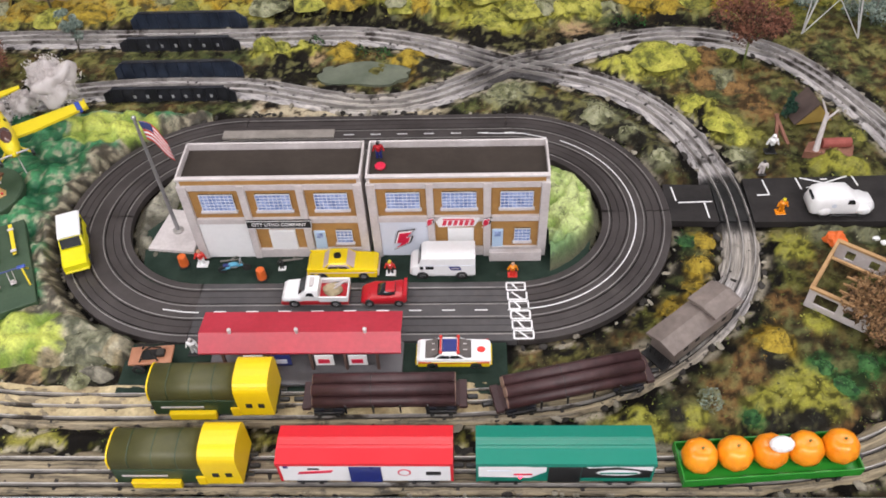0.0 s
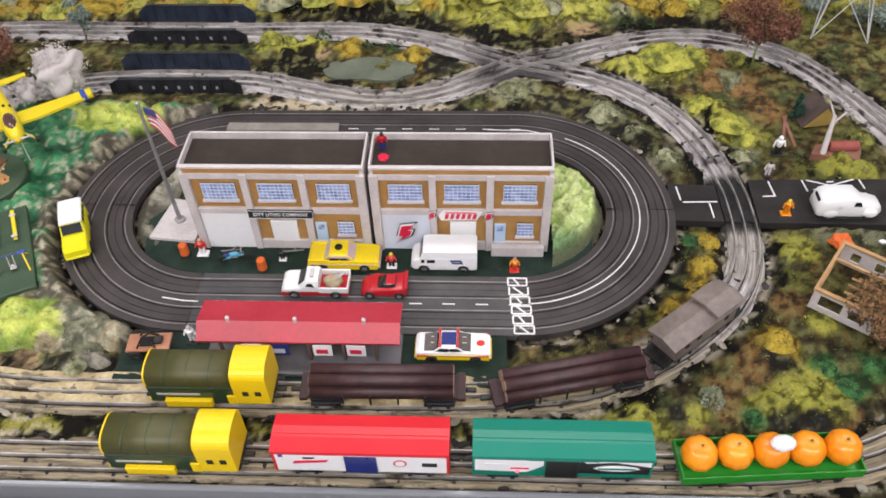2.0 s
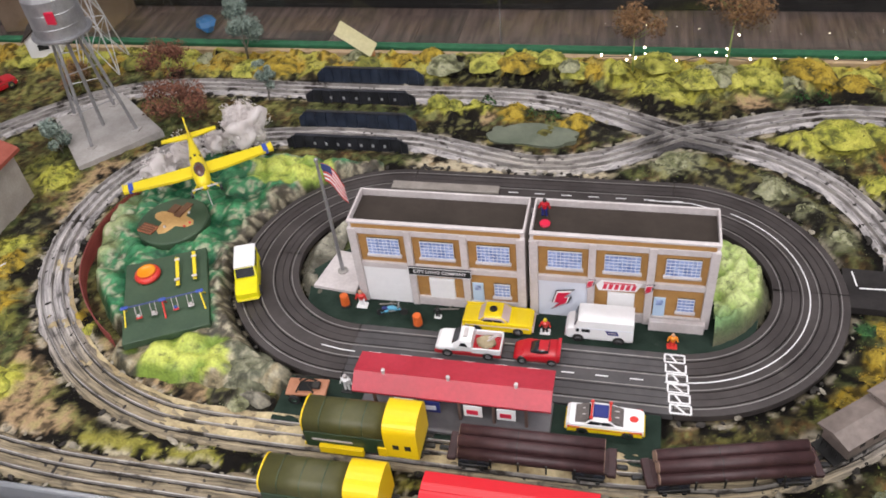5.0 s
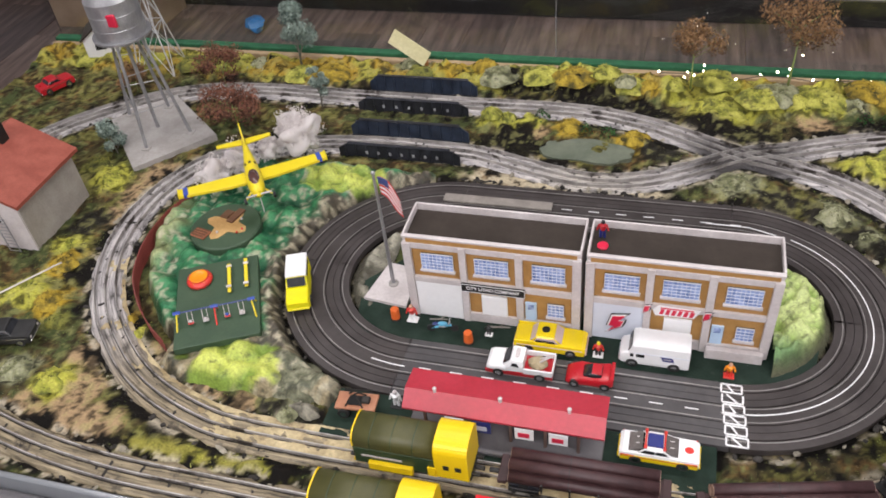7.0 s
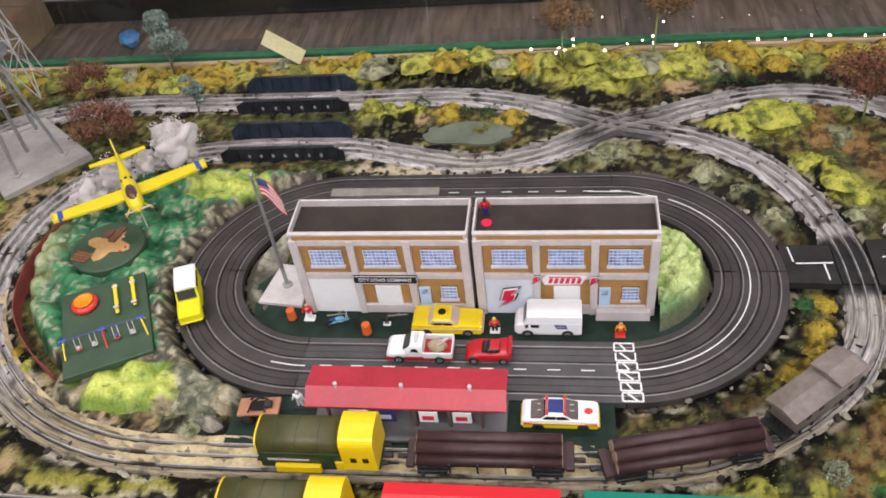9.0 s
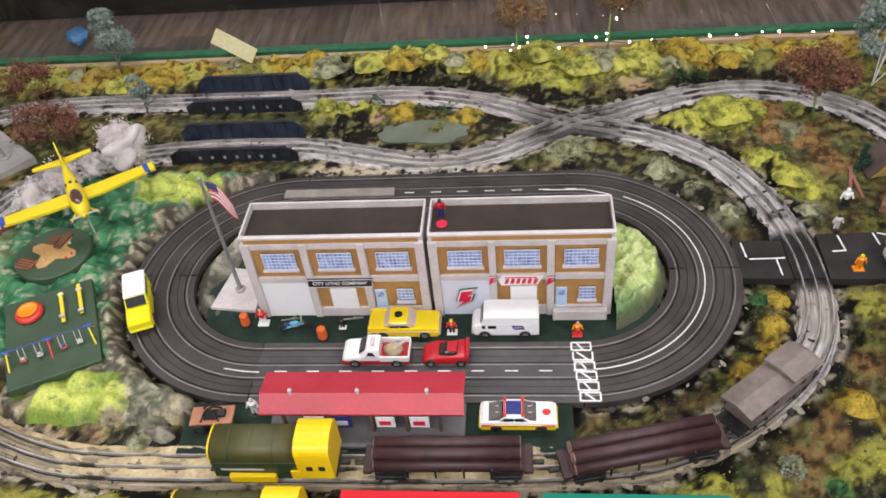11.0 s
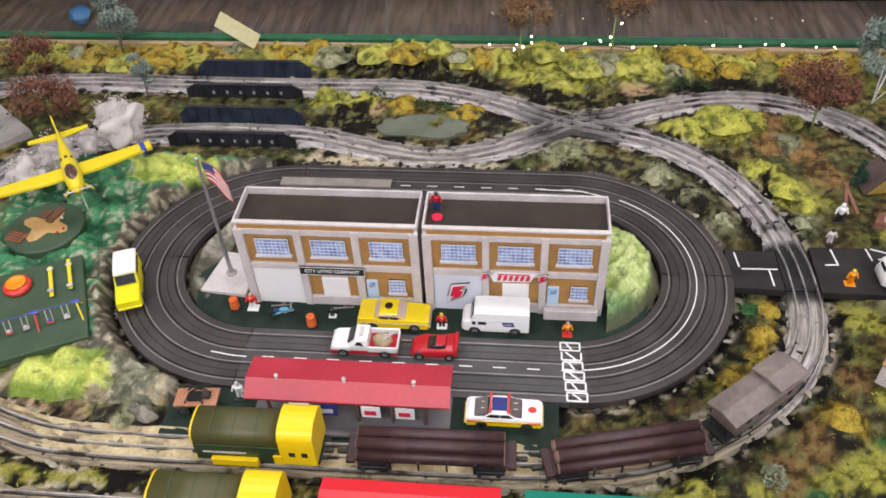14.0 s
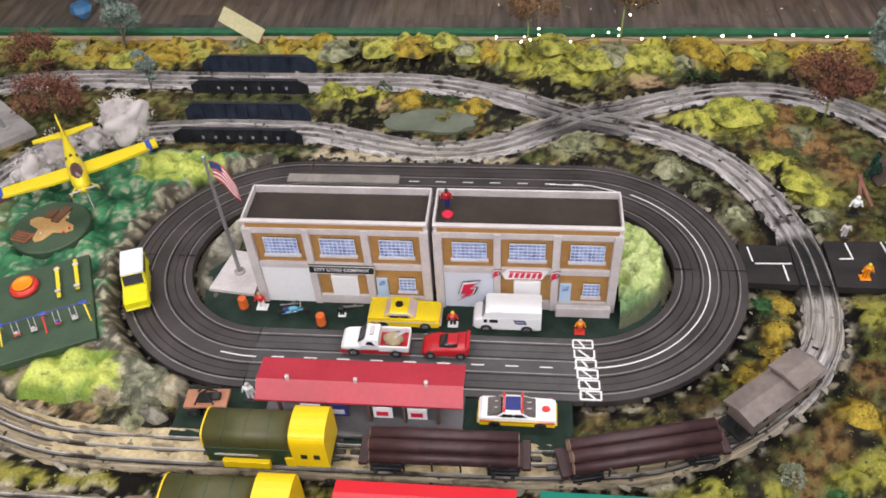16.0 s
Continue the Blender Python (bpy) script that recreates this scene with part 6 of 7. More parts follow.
cotton = thing("cotton_smoke", -0.47, 0.22, 0.0, 0, "off-white cotton wool smoke behind the plane", "cotton wool")
g = random.Random(21)
for cx, cy, cz, r in ((0.050, 0.030, 0.056, 0.034), (0.030, 0.052, 0.050, 0.026), (-0.020, -0.020, 0.042, 0.028), (-0.046, -0.050, 0.036, 0.025), (0.010, 0.010, 0.042, 0.018)):
    bm = bmesh.new()
    for k in range(2600):
        d = Vector((g.gauss(0, 1), g.gauss(0, 1), g.gauss(0, 1))).normalized()
        d *= r * g.random() ** 0.6 * (0.9 + 0.55 * noise.noise(d * 2.2 + Vector((cx * 90, cy * 90, 0))))
        a = Vector((cx, cy, cz)) + d
        bm.faces.new([bm.verts.new(a + Vector((g.uniform(-1, 1), g.uniform(-1, 1), g.uniform(-1, 1))) * 0.0026) for _ in range(3)])
    ball((cx, cy, cz), r * 0.74, (1, 1, 0.9), 4, bm, 0.8, int(cx * 900))
    part("tuft", bm, COTTON, cotton, "", True)
part("wire", rod((-0.01, 0.0, -0.008), (-0.01, 0.0, 0.04), 0.0006, seg=6), TIE, cotton)

# ---- water tower, pylons ----
STEEL = surf("galvanised_steel", (0.30, 0.30, 0.31), (0.42, 0.42, 0.43), 40, 0.4, 0.1, 0.6)
CONCRETE = surf("grey_concrete", (0.30, 0.28, 0.26), (0.40, 0.38, 0.36), 20, 0.8, 0.25, wear=(0.24, 0.22, 0.2))
tagged(part("concrete_pad", prism([(-0.678, 0.205), (-0.592, 0.305), (-0.716, 0.405), (-0.788, 0.322)], -0.010, 0.003, axis="z"), CONCRETE), "grey concrete slab under the water tower", "pad")
tower = thing("water_tower", -0.697, 0.312, 0.003, 0, "silver water tower on four slim legs", "water tower")
base = [(0.014, -0.058), (0.062, -0.008), (-0.012, 0.056), (-0.066, 0.026)]
for k, (x, y) in enumerate(base):
    part("leg", rod((x, y, 0), (x * 0.5, y * 0.5, 0.160), 0.0026, 0.0022, 10), STEEL, tower)
    part("foot", box(x - 0.006, x + 0.006, y - 0.006, y + 0.006, -0.0005, 0.002, 0.0006), CONCRETE, tower)
    x2, y2 = base[(k + 1) % 4]
    for z in (0.055, 0.11):
        f2 = 1 - 0.5 * z / 0.16
        part("brace", rod((x * f2, y * f2, z), (x2 * f2, y2 * f2, z), 0.0008, seg=6), STEEL, tower)
part("riser_pipe", rod((0, 0, 0), (0, 0, 0.16), 0.0028, seg=10), STEEL, tower)
part("catwalk", lathe([(0.030, 0.158), (0.042, 0.158), (0.042, 0.161), (0.030, 0.161)], 32), STEEL, tower)
tank = part("tank", lathe([(0.006, 0.140), (0.024, 0.150), (0.036, 0.161), (0.036, 0.175), (0.0365, 0.176), (0.036, 0.177), (0.036, 0.195), (0.0365, 0.196), (0.036, 0.197), (0.036, 0.215), (0.020, 0.232), (0.002, 0.238)], 36), STEEL, tower, "", False)
part("badge", box(0.010, 0.024, -0.0345, -0.030, 0.185, 0.203, 0.001), LOGORED, tank, "red square badge")
WHITESTEEL = surf("pale_lattice_steel", (0.50, 0.50, 0.50), (0.66, 0.66, 0.66), 40, 0.4, 0.1, 0.2)


def pylon(x, y, h, w, rz, label):
    p = thing("pylon", x, y, -0.006, rz, label, "pylon", "lattice pylons")
    levels = [(0, w), (0.30, w * 0.62), (0.55, w * 0.36), (0.75, w * 0.2), (1.0, w * 0.12)]
    corners = lambda f, hw: [(sx * hw, sy * hw, f * h) for sx, sy in ((-1, -1), (1, -1), (1, 1), (-1, 1))]
    for (f0, w0), (f1, w1) in zip(levels, levels[1:]):
        a, b = corners(f0, w0), corners(f1, w1)
        for k in range(4):
            part("leg", rod(a[k], b[k], 0.0013, seg=6), WHITESTEEL, p)
            part("diagonal", rod(a[k], b[(k + 1) % 4], 0.0008, seg=5), WHITESTEEL, p)
            part("diagonal", rod(a[(k + 1) % 4], b[k], 0.0008, seg=5), WHITESTEEL, p)
            part("girt", rod(b[k], b[(k + 1) % 4], 0.0008, seg=5), WHITESTEEL, p)
    for f in (0.75, 0.88):
        part("cross_arm", box(-0.055, 0.055, -0.0015, 0.0015, f * h, f * h + 0.002), WHITESTEEL, p)


pylon(-0.795, 0.495, 0.29, 0.032, 12, "pale steel lattice pylon behind the water tower")
pylon(0.630, 0.455, 0.29, 0.038, -10, "pale steel lattice pylon beside the outer track")

# ---- houses ----
HOUSEWALL = surf("beige_house_wall", (0.30, 0.27, 0.23), (0.38, 0.35, 0.31), 30, 0.7, 0.15)
HOUSEROOF = surf("brick_red_roof", (0.24, 0.05, 0.03), (0.33, 0.085, 0.055), 40, 0.6, 0.2)
hs = thing("house", -0.715, 0.026, -0.008, 0, "beige model house with a brick-red gable roof", "house")
part("wall", prism([(-0.15, 0), (0, 0), (0, 0.084), (-0.075, 0.118), (-0.15, 0.084)], 0.002, 0.118), HOUSEWALL, hs)
part("front_wall", box(-0.149, -0.001, -0.0005, 0.0018, 0, 0.083), OFFWHITE, hs)
part("roof", prism([(-0.160, 0.078), (-0.075, 0.119), (0.010, 0.078), (0.010, 0.083), (-0.075, 0.125), (-0.160, 0.083)], -0.008, 0.124), HOUSEROOF, hs)
part("chimney", box(-0.070, -0.056, 0.075, 0.090, 0.110, 0.142, 0.0008), BLACK, hs, "black chimney")
for wx in (-0.055, -0.110):
    w = part("window", box(wx, wx + 0.022, -0.0018, 0.0, 0.048, 0.072), DARKGAP, hs)
    for k in range(4):
        part("window_bar", box(wx + k * 0.0073 - 0.0005, wx + k * 0.0073 + 0.0005, -0.0028, -0.0016, 0.048, 0.072), WHITE, w)
    part("window_bar", box(wx, wx + 0.022, -0.0028, -0.0016, 0.0595, 0.0605), WHITE, w)
lad = part("fire_ladder", box(-0.040, -0.0388, -0.008, -0.0068, 0.0, 0.060, 0, box(-0.024, -0.0228, -0.008, -0.0068, 0.0, 0.060)), STEEL, hs)
for k in range(10):
    part("rung", rod((-0.0394, -0.0074, 0.005 + k * 0.0058), (-0.0234, -0.0074, 0.005 + k * 0.0058), 0.0006, seg=5), STEEL, lad)
wh = thing("cottage", -0.945, 0.500, -0.006, 25, "small white gabled cottage by the table corner", "house")
part("wall", prism([(0, 0), (0.055, 0), (0.055, 0.046), (0.0275, 0.064), (0, 0.046)], 0, 0.06), WHITE, wh)
part("roof", prism([(-0.004, 0.043), (0.0275, 0.0645), (0.059, 0.043), (0.059, 0.046), (0.0275, 0.068), (-0.004, 0.046)], -0.004, 0.064), ROOFTAR, wh)
part("window", box(0.018, 0.036, -0.0012, 0.0005, 0.024, 0.034), DARKGAP, wh)

# ---- road and level crossing ----
ASPHALT = surf("dark_road_sheet", (0.018, 0.016, 0.016), (0.034, 0.031, 0.030), 25, 0.7, 0.3, wear=(0.06, 0.055, 0.05), wear_at=0.66, spec=0.2)
setting("road", prism([(0.330, 0.048), (0.39, 0.046), (0.39, 0.106), (0.336, 0.108)], -0.010, -0.0008, axis="z"), ASPHALT, "dark road sheet up to the crossing", "road")
setting("road", prism([(0.428, 0.045), (0.75, 0.042), (0.75, 0.122), (0.43, 0.116)], -0.010, -0.0008, axis="z"), ASPHALT, "dark road sheet beyond the crossing", "road")
setting("crossing_plate", box(0.3915, 0.4265, 0.047, 0.110, -0.010, -0.0016), BLACK, "black level crossing infill between the rails", "crossing")
for k, (x0, y0, x1, y1) in enumerate(((0.347, 0.080, 0.345, 0.103), (0.349, 0.077, 0.388, 0.078), (0.3795, 0.052, 0.3785, 0.076), (0.455, 0.090, 0.453, 0.113), (0.441, 0.0875, 0.456, 0.0885), (0.494, 0.097, 0.492, 0.116),
                                      (0.497, 0.116, 0.545, 0.099), (0.501, 0.099, 0.552, 0.118), (0.560, 0.102, 0.558, 0.118), (0.590, 0.092, 0.604, 0.092), (0.520, 0.113, 0.528, 0.1135), (0.62, 0.093, 0.65, 0.093))):
    pts = [Vector((x0, y0, -0.0006)), Vector((x1, y1, -0.0006))]
    setting("road_mark", sweep(pts, [(-0.0008, -0.0005), (-0.0008, 0.0004), (0.0008, 0.0004), (0.0008, -0.0005)]), WHITE, "white road marking line", "road marking")

# ---- vehicles ----
GLASSDARK = surf("dark_car_glass", (0.012, 0.013, 0.016), (0.03, 0.032, 0.036), 30, 0.12, 0.02)
CHROME = surf("chrome", (0.55, 0.55, 0.55), (0.7, 0.7, 0.7), 40, 0.15, 0.02, 1.0)
TYRE = surf("black_tyre", (0.012, 0.012, 0.012), (0.025, 0.025, 0.025), 60, 0.7, 0.1)


def loft(sections, bm=None):
    """Body from cross-sections (x, half width low, half width high, z low, z high), with soft shoulders."""
    t = bmesh.new()
    rings = []
    for x, wl, wh, zl, zh in sections:
        m = zl + (zh - zl) * 0.55
        pts = [(-wl * 0.94, zl), (-wl, zl + (zh - zl) * 0.12), (-wl, m), (-wh, zh - (zh - zl) * 0.06), (-wh * 0.88, zh), (wh * 0.88, zh), (wh, zh - (zh - zl) * 0.06), (wl, m), (wl, zl + (zh - zl) * 0.12), (wl * 0.94, zl)]
        rings.append([t.verts.new((x, y, z)) for y, z in pts])
    for a, b in zip(rings, rings[1:]):
        for k in range(10):
            t.faces.new((a[k], a[(k + 1) % 10], b[(k + 1) % 10], b[k]))
    t.faces.new(rings[0][::-1]), t.faces.new(rings[-1])
    bmesh.ops.recalc_face_normals(t, faces=t.faces)
    return join(bm or bmesh.new(), t)


def wheels(v, xs, w, r):
    for x in xs:
        for s in (-1, 1):
            wl = part("wheel", rod((x, s * (w - 0.0030), r), (x, s * (w + 0.0006), r), r, seg=18), TYRE, v)
            part("hub", rod((x, s * (w + 0.0005), r), (x, s * (w + 0.0010), r), r * 0.55, seg=14), CHROME, wl)


def glazing(v, x0, x1, wl, z0, z1, slope=0.004, split=2):
    for s in (-1, 1):
        step = (x1 - x0) / split
        for k in range(split):
            a, b = x0 + k * step + 0.0008, x0 + (k + 1) * step - 0.0008
            part("side_window", prism([(a + (slope * 0.6 if k == 0 else 0), z1), (b - (slope * 0.6 if k == split - 1 else 0), z1), (b, z0), (a, z0)], s * wl - 0.0004, s * wl + 0.0004), GLASSDARK, v)


def sedan(x, y, rz, paint_mat, lower, roof_mat, label, name="toy_car", L=0.074, W=0.0145, H=0.0245, z=0.0, trim=CHROME):
    v = thing(name, x, y, z, rz, label, "toy car")
    h = L / 2
    part("body", loft([(-h, W * 0.93, W * 0.86, 0.0052, 0.0135), (-h + 0.003, W, W * 0.94, 0.0040, 0.0152), (-h * 0.45, W, W * 0.95, 0.0036, 0.0158), (h * 0.3, W, W * 0.95, 0.0036, 0.0158), (h - 0.004, W, W * 0.93, 0.0038, 0.0148), (h, W * 0.93, W * 0.85, 0.0055, 0.0130)]), paint_mat, v)
    part("sill", loft([(-h * 0.97, W * 1.015, W * 1.02, 0.0034, 0.0112), (h * 0.97, W * 1.015, W * 1.02, 0.0034, 0.0112)]), lower, v)
    cab = part("cabin", loft([(-h * 0.52, W * 0.84, W * 0.76, 0.0148, 0.0158), (-h * 0.34, W * 0.88, W * 0.74, 0.0148, H - 0.0008), (h * 0.10, W * 0.88, W * 0.74, 0.0148, H - 0.0006), (h * 0.32, W * 0.84, W * 0.76, 0.0148, 0.0158)]), GLASSDARK, v, "dark glazed cabin")
    part("roof", loft([(-h * 0.38, W * 0.79, W * 0.71, H - 0.0022, H - 0.0002), (-h * 0.3, W * 0.82, W * 0.73, H - 0.0022, H + 0.0004), (h * 0.06, W * 0.82, W * 0.73, H - 0.0022, H + 0.0004), (h * 0.14, W * 0.79, W * 0.71, H - 0.0022, H - 0.0002)]), roof_mat, cab)
    for s in (-1, 1):
        for px, qx in ((-h * 0.52, -h * 0.36), (-h * 0.10, -h * 0.10), (h * 0.32, h * 0.12)):
            part("pillar", rod((px, s * W * 0.86, 0.0152), (qx, s * W * 0.77, H - 0.001), 0.0009, seg=6), roof_mat, cab)
        part("headlight", rod((h - 0.0012, s * W * 0.68, 0.0100), (h + 0.0003, s * W * 0.68, 0.0100), 0.0018, seg=10), OFFWHITE, v)
        part("tail_light", box(-h - 0.0003, -h + 0.001, s * W * 0.68 - 0.0015, s * W * 0.68 + 0.0015, 0.0090, 0.0110), TOYRED, v)
        part("side_trim", box(-h * 0.92, h * 0.92, s * W * 1.022 - 0.0003, s * W * 1.022 + 0.0003, 0.0112, 0.0120), trim, v)
    for s in (-1, 1):
        part("bumper", box(s * h - 0.0014, s * h + 0.0014, -W * 0.93, W * 0.93, 0.0050, 0.0075, 0.0006), trim, v)
    wheels(v, (-h * 0.58, h * 0.60), W, 0.0056)
    return v


CARYEL = paint("taxi_yellow", (0.78, 0.58, 0.012), 0.22, 0.04)
PINKGREY = paint("pinkish_trim", (0.55, 0.42, 0.40), 0.3)
taxi = sedan(-0.0265, -0.0215, 0, CARYEL, CARYEL, CARYEL, "yellow vintage taxi sedan parked before the building", "taxi", 0.075, 0.0145, 0.0225, 0, PINKGREY)
for s in (-1, 1):
    part("fender_fin", box(-0.037, -0.014, s * 0.0135 - 0.0008, s * 0.0135 + 0.0008, 0.0140, 0.0172, 0.0005), CARYEL, taxi)
part("roof_sign", lathe([(0.0042, 0.0226), (0.0042, 0.0238), (0.0030, 0.0240), (0.0028, 0.0230)], 20, at=(-0.005, 0, 0)), BLACK, taxi, "black ring on the roof")
for s in (-1, 1):
    part("side_glass", prism([(-0.0165, 0.0160), (0.0105, 0.0160), (0.0052, 0.0212), (-0.0128, 0.0212)], s * 0.0121 - 0.0005, s * 0.0124 + 0.0005), PINKGREY, taxi, "pale pinkish side glass")
for px, qx in ((-0.0205, -0.0138), (0.0128, 0.0050)):
    part("screen_frame", prism([(px, 0.0158), (px + (0.0022 if px < 0 else -0.0022), 0.0158), (qx + (0.0022 if px < 0 else -0.0022), 0.0223), (qx, 0.0223)], -0.0108, 0.0108), PINKGREY, taxi, "pink-grey screen surround")

ESTATE = surf("grey_tinted_glass", (0.10, 0.09, 0.085), (0.17, 0.15, 0.14), 60, 0.18, 0.02)
police = sedan(0.0930, -0.1375, 0, WHITE, CARYEL, WHITE, "white and yellow patrol car with a roof light bar", "patrol_car", 0.0715, 0.0150, 0.0215, 0, CARYEL)
part("rear_screen", loft([(-0.0275, 0.0118, 0.0112, 0.0150, 0.0162), (-0.0150, 0.0112, 0.0104, 0.0150, 0.0218)]), ESTATE, police, "grey tinted rear screen")
part("front_screen", loft([(0.0050, 0.0112, 0.0104, 0.0150, 0.0218), (0.0170, 0.0120, 0.0114, 0.0150, 0.0160)]), ESTATE, police, "grey tinted windscreen")
bar = part("light_bar", box(-0.0110, 0.0030, -0.0085, 0.0085, 0.0220, 0.0236, 0.0006), NAVY, police, "navy roof panel between red light bars")
for bx in (-0.0125, 0.0045):
    part("bar_rail", box(bx - 0.0008, bx + 0.0008, -0.0118, 0.0118, 0.0222, 0.0240, 0.0004), TOYRED, bar)
    for s in (-1, 1):
        part("beacon", box(bx - 0.0015, bx + 0.0015, s * 0.0105 - 0.0020, s * 0.0105 + 0.0020, 0.0225, 0.0256, 0.0007), TOYRED, bar)
for bx in (-0.0190, 0.0110):
    for by in (-0.004, 0.004):
        part("wiper", box(bx - 0.002, bx + 0.002, by - 0.0004, by + 0.0004, 0.0196, 0.0204), OFFWHITE, police)
for s in (-1, 1):
    part("door_stripe", prism([(-0.034, 0.0098), (0.034, 0.0098), (0.034, 0.0128), (0.016, 0.0116), (-0.016, 0.0116), (-0.034, 0.0128)], s * 0.01515 - 0.0004, s * 0.01515 + 0.0004), TOYRED, police, "red wavy stripe")
part("bonnet_badge", lathe([(0.0042, 0), (0.0036, 0.0006)], 14, at=(0.0265, 0, 0.0152)), TOYRED, police)

police.matrix_world = police.matrix_world @ Matrix.Diagonal((1, 0.88, 0.92, 1))

# delivery van
van = thing("delivery_van", 0.0805, -0.0215, 0, 0, "white step van with a small dark emblem, parked by the shop", "van")
part("body", loft([(-0.022, 0.0148, 0.0140, 0.0040, 0.0340), (-0.017, 0.0150, 0.0142, 0.0038, 0.0355), (0.031, 0.0150, 0.0142, 0.0038, 0.0355), (0.0345, 0.0148, 0.0138, 0.0045, 0.0345)]), WHITE, van)
part("nose", loft([(-0.0345, 0.0125, 0.0115, 0.0055, 0.0155), (-0.032, 0.0140, 0.0132, 0.0040, 0.0190), (-0.0255, 0.0146, 0.0138, 0.0038, 0.0215), (-0.0218, 0.0148, 0.0140, 0.0038, 0.0330)]), WHITE, van)
for s in (-1, 1):
    for a, b in ((-0.0240, -0.0205), (-0.0180, -0.0095)):
        part("cab_window", box(a, b, s * 0.0150 - 0.0004, s * 0.0150 + 0.0004, 0.0165, 0.0215, 0.0002), GLASSDARK, van)
    part("emblem", prism([(0.006, 0.0215), (0.018, 0.0215), (0.020, 0.0150), (0.009, 0.0150)], s * 0.0151 - 0.0003, s * 0.0151 + 0.0003), NAVY, van, "small dark blue emblem")
    part("emblem_bar", box(0.009, 0.017, s * 0.0154 - 0.0002, s * 0.0154 + 0.0002, 0.0178, 0.0190), OFFWHITE, van)
    part("belt_line", box(-0.021, 0.034, s * 0.0151 - 0.0002, s * 0.0151 + 0.0002, 0.0228, 0.0233), PALEBLUE, van)
part("windscreen", prism([(-0.0260, 0.0225), (-0.0232, 0.0315), (-0.0226, 0.0315), (-0.0254, 0.0225)], -0.0115, 0.0115), GLASSDARK, van)
part("front_bumper", box(-0.0358, -0.0342, -0.013, 0.013, 0.0045, 0.0070, 0.0005), CHROME, van)
wheels(van, (-0.0215, 0.0200), 0.0150, 0.0060)

van.matrix_world = van.matrix_world @ Matrix.Diagonal((1, 0.92, 0.90, 1))

# slot cars
tow = thing("tow_truck", -0.051, -0.060, 0.0005, 180, "white and red tow truck slot car towing a red car", "slot car", "slot cars")
part("chassis", loft([(-0.034, 0.0130, 0.0135, 0.0030, 0.0090), (0.034, 0.0130, 0.0135, 0.0030, 0.0090)]), RED, tow, "red lower body")
part("bonnet", loft([(0.014, 0.0135, 0.0125, 0.0085, 0.0160), (0.030, 0.0135, 0.0120, 0.0085, 0.0150), (0.0345, 0.0125, 0.0110, 0.0085, 0.0125)]), WHITE, tow, "", True)
cab = part("cab", loft([(-0.004, 0.0130, 0.0105, 0.0085, 0.0235), (0.008, 0.0132, 0.0105, 0.0085, 0.0242), (0.016, 0.0132, 0.0115, 0.0085, 0.0165)]), WHITE, tow)
glazing(cab, -0.001, 0.010, 0.0127, 0.0165, 0.0215, 0.004, 1)
part("windscreen", prism([(0.0165, 0.0168), (0.0098, 0.0232), (0.0104, 0.0236), (0.0172, 0.0172)], -0.0095, 0.0095), GLASSDARK, cab)
part("roof_light", box(0.001, 0.005, -0.006, 0.006, 0.0240, 0.0262, 0.0005), OFFWHITE, cab)
for s in (-1, 1):
    part("bed_side", box(-0.034, -0.004, s * 0.0128 - 0.0010, s * 0.0128 + 0.0010, 0.0085, 0.0160, 0.0005), WHITE, tow)
    part("hook_strut", rod((-0.010, s * 0.004, 0.010), (-0.032, 0.0, 0.026), 0.0010, seg=6), OFFWHITE, tow)
part("tailgate", box(-0.0345, -0.0330, -0.0128, 0.0128, 0.0085, 0.0150, 0.0005), WHITE, tow)
part("load", ball((-0.018, 0, 0.0125), 0.0080, (1.3, 1.1, 0.7), 2, None, 0.3, 4), surf("beige_load", (0.30, 0.24, 0.14), (0.42, 0.35, 0.22), 60, 0.8, 0.3), tow, "beige tarpaulin load")
part("front_bumper", box(0.0335, 0.0358, -0.0135, 0.0135, 0.0040, 0.0075, 0.0006), RED, tow)
wheels(tow, (-0.021, 0.022), 0.0132, 0.0056)

sport = thing("sports_car", 0.0200, -0.0600, 0.0005, 180, "low red sports slot car behind the tow truck", "slot car", "slot cars")
part("body", loft([(-0.0235, 0.0115, 0.0105, 0.0050, 0.0125), (-0.018, 0.0132, 0.0118, 0.0028, 0.0145), (-0.004, 0.0128, 0.0112, 0.0028, 0.0120), (0.010, 0.0130, 0.0116, 0.0028, 0.0125), (0.020, 0.0126, 0.0105, 0.0028, 0.0085), (0.0240, 0.0105, 0.0085, 0.0035, 0.0060)]), RED, sport, "", True)
part("cockpit", loft([(-0.012, 0.0085, 0.0060, 0.0115, 0.0165), (-0.003, 0.0088, 0.0065, 0.0115, 0.0170), (0.007, 0.0080, 0.0062, 0.0115, 0.0125)]), GLASSDARK, sport, "", True)
part("roof", loft([(-0.0115, 0.0068, 0.0056, 0.0158, 0.0172), (-0.002, 0.0070, 0.0058, 0.0160, 0.0177)]), RED, sport)
part("rear_wing", box(-0.0240, -0.0205, -0.0120, 0.0120, 0.0155, 0.0165, 0.0003), RED, sport)
wheels(sport, (-0.0155, 0.0150), 0.0130, 0.0048)

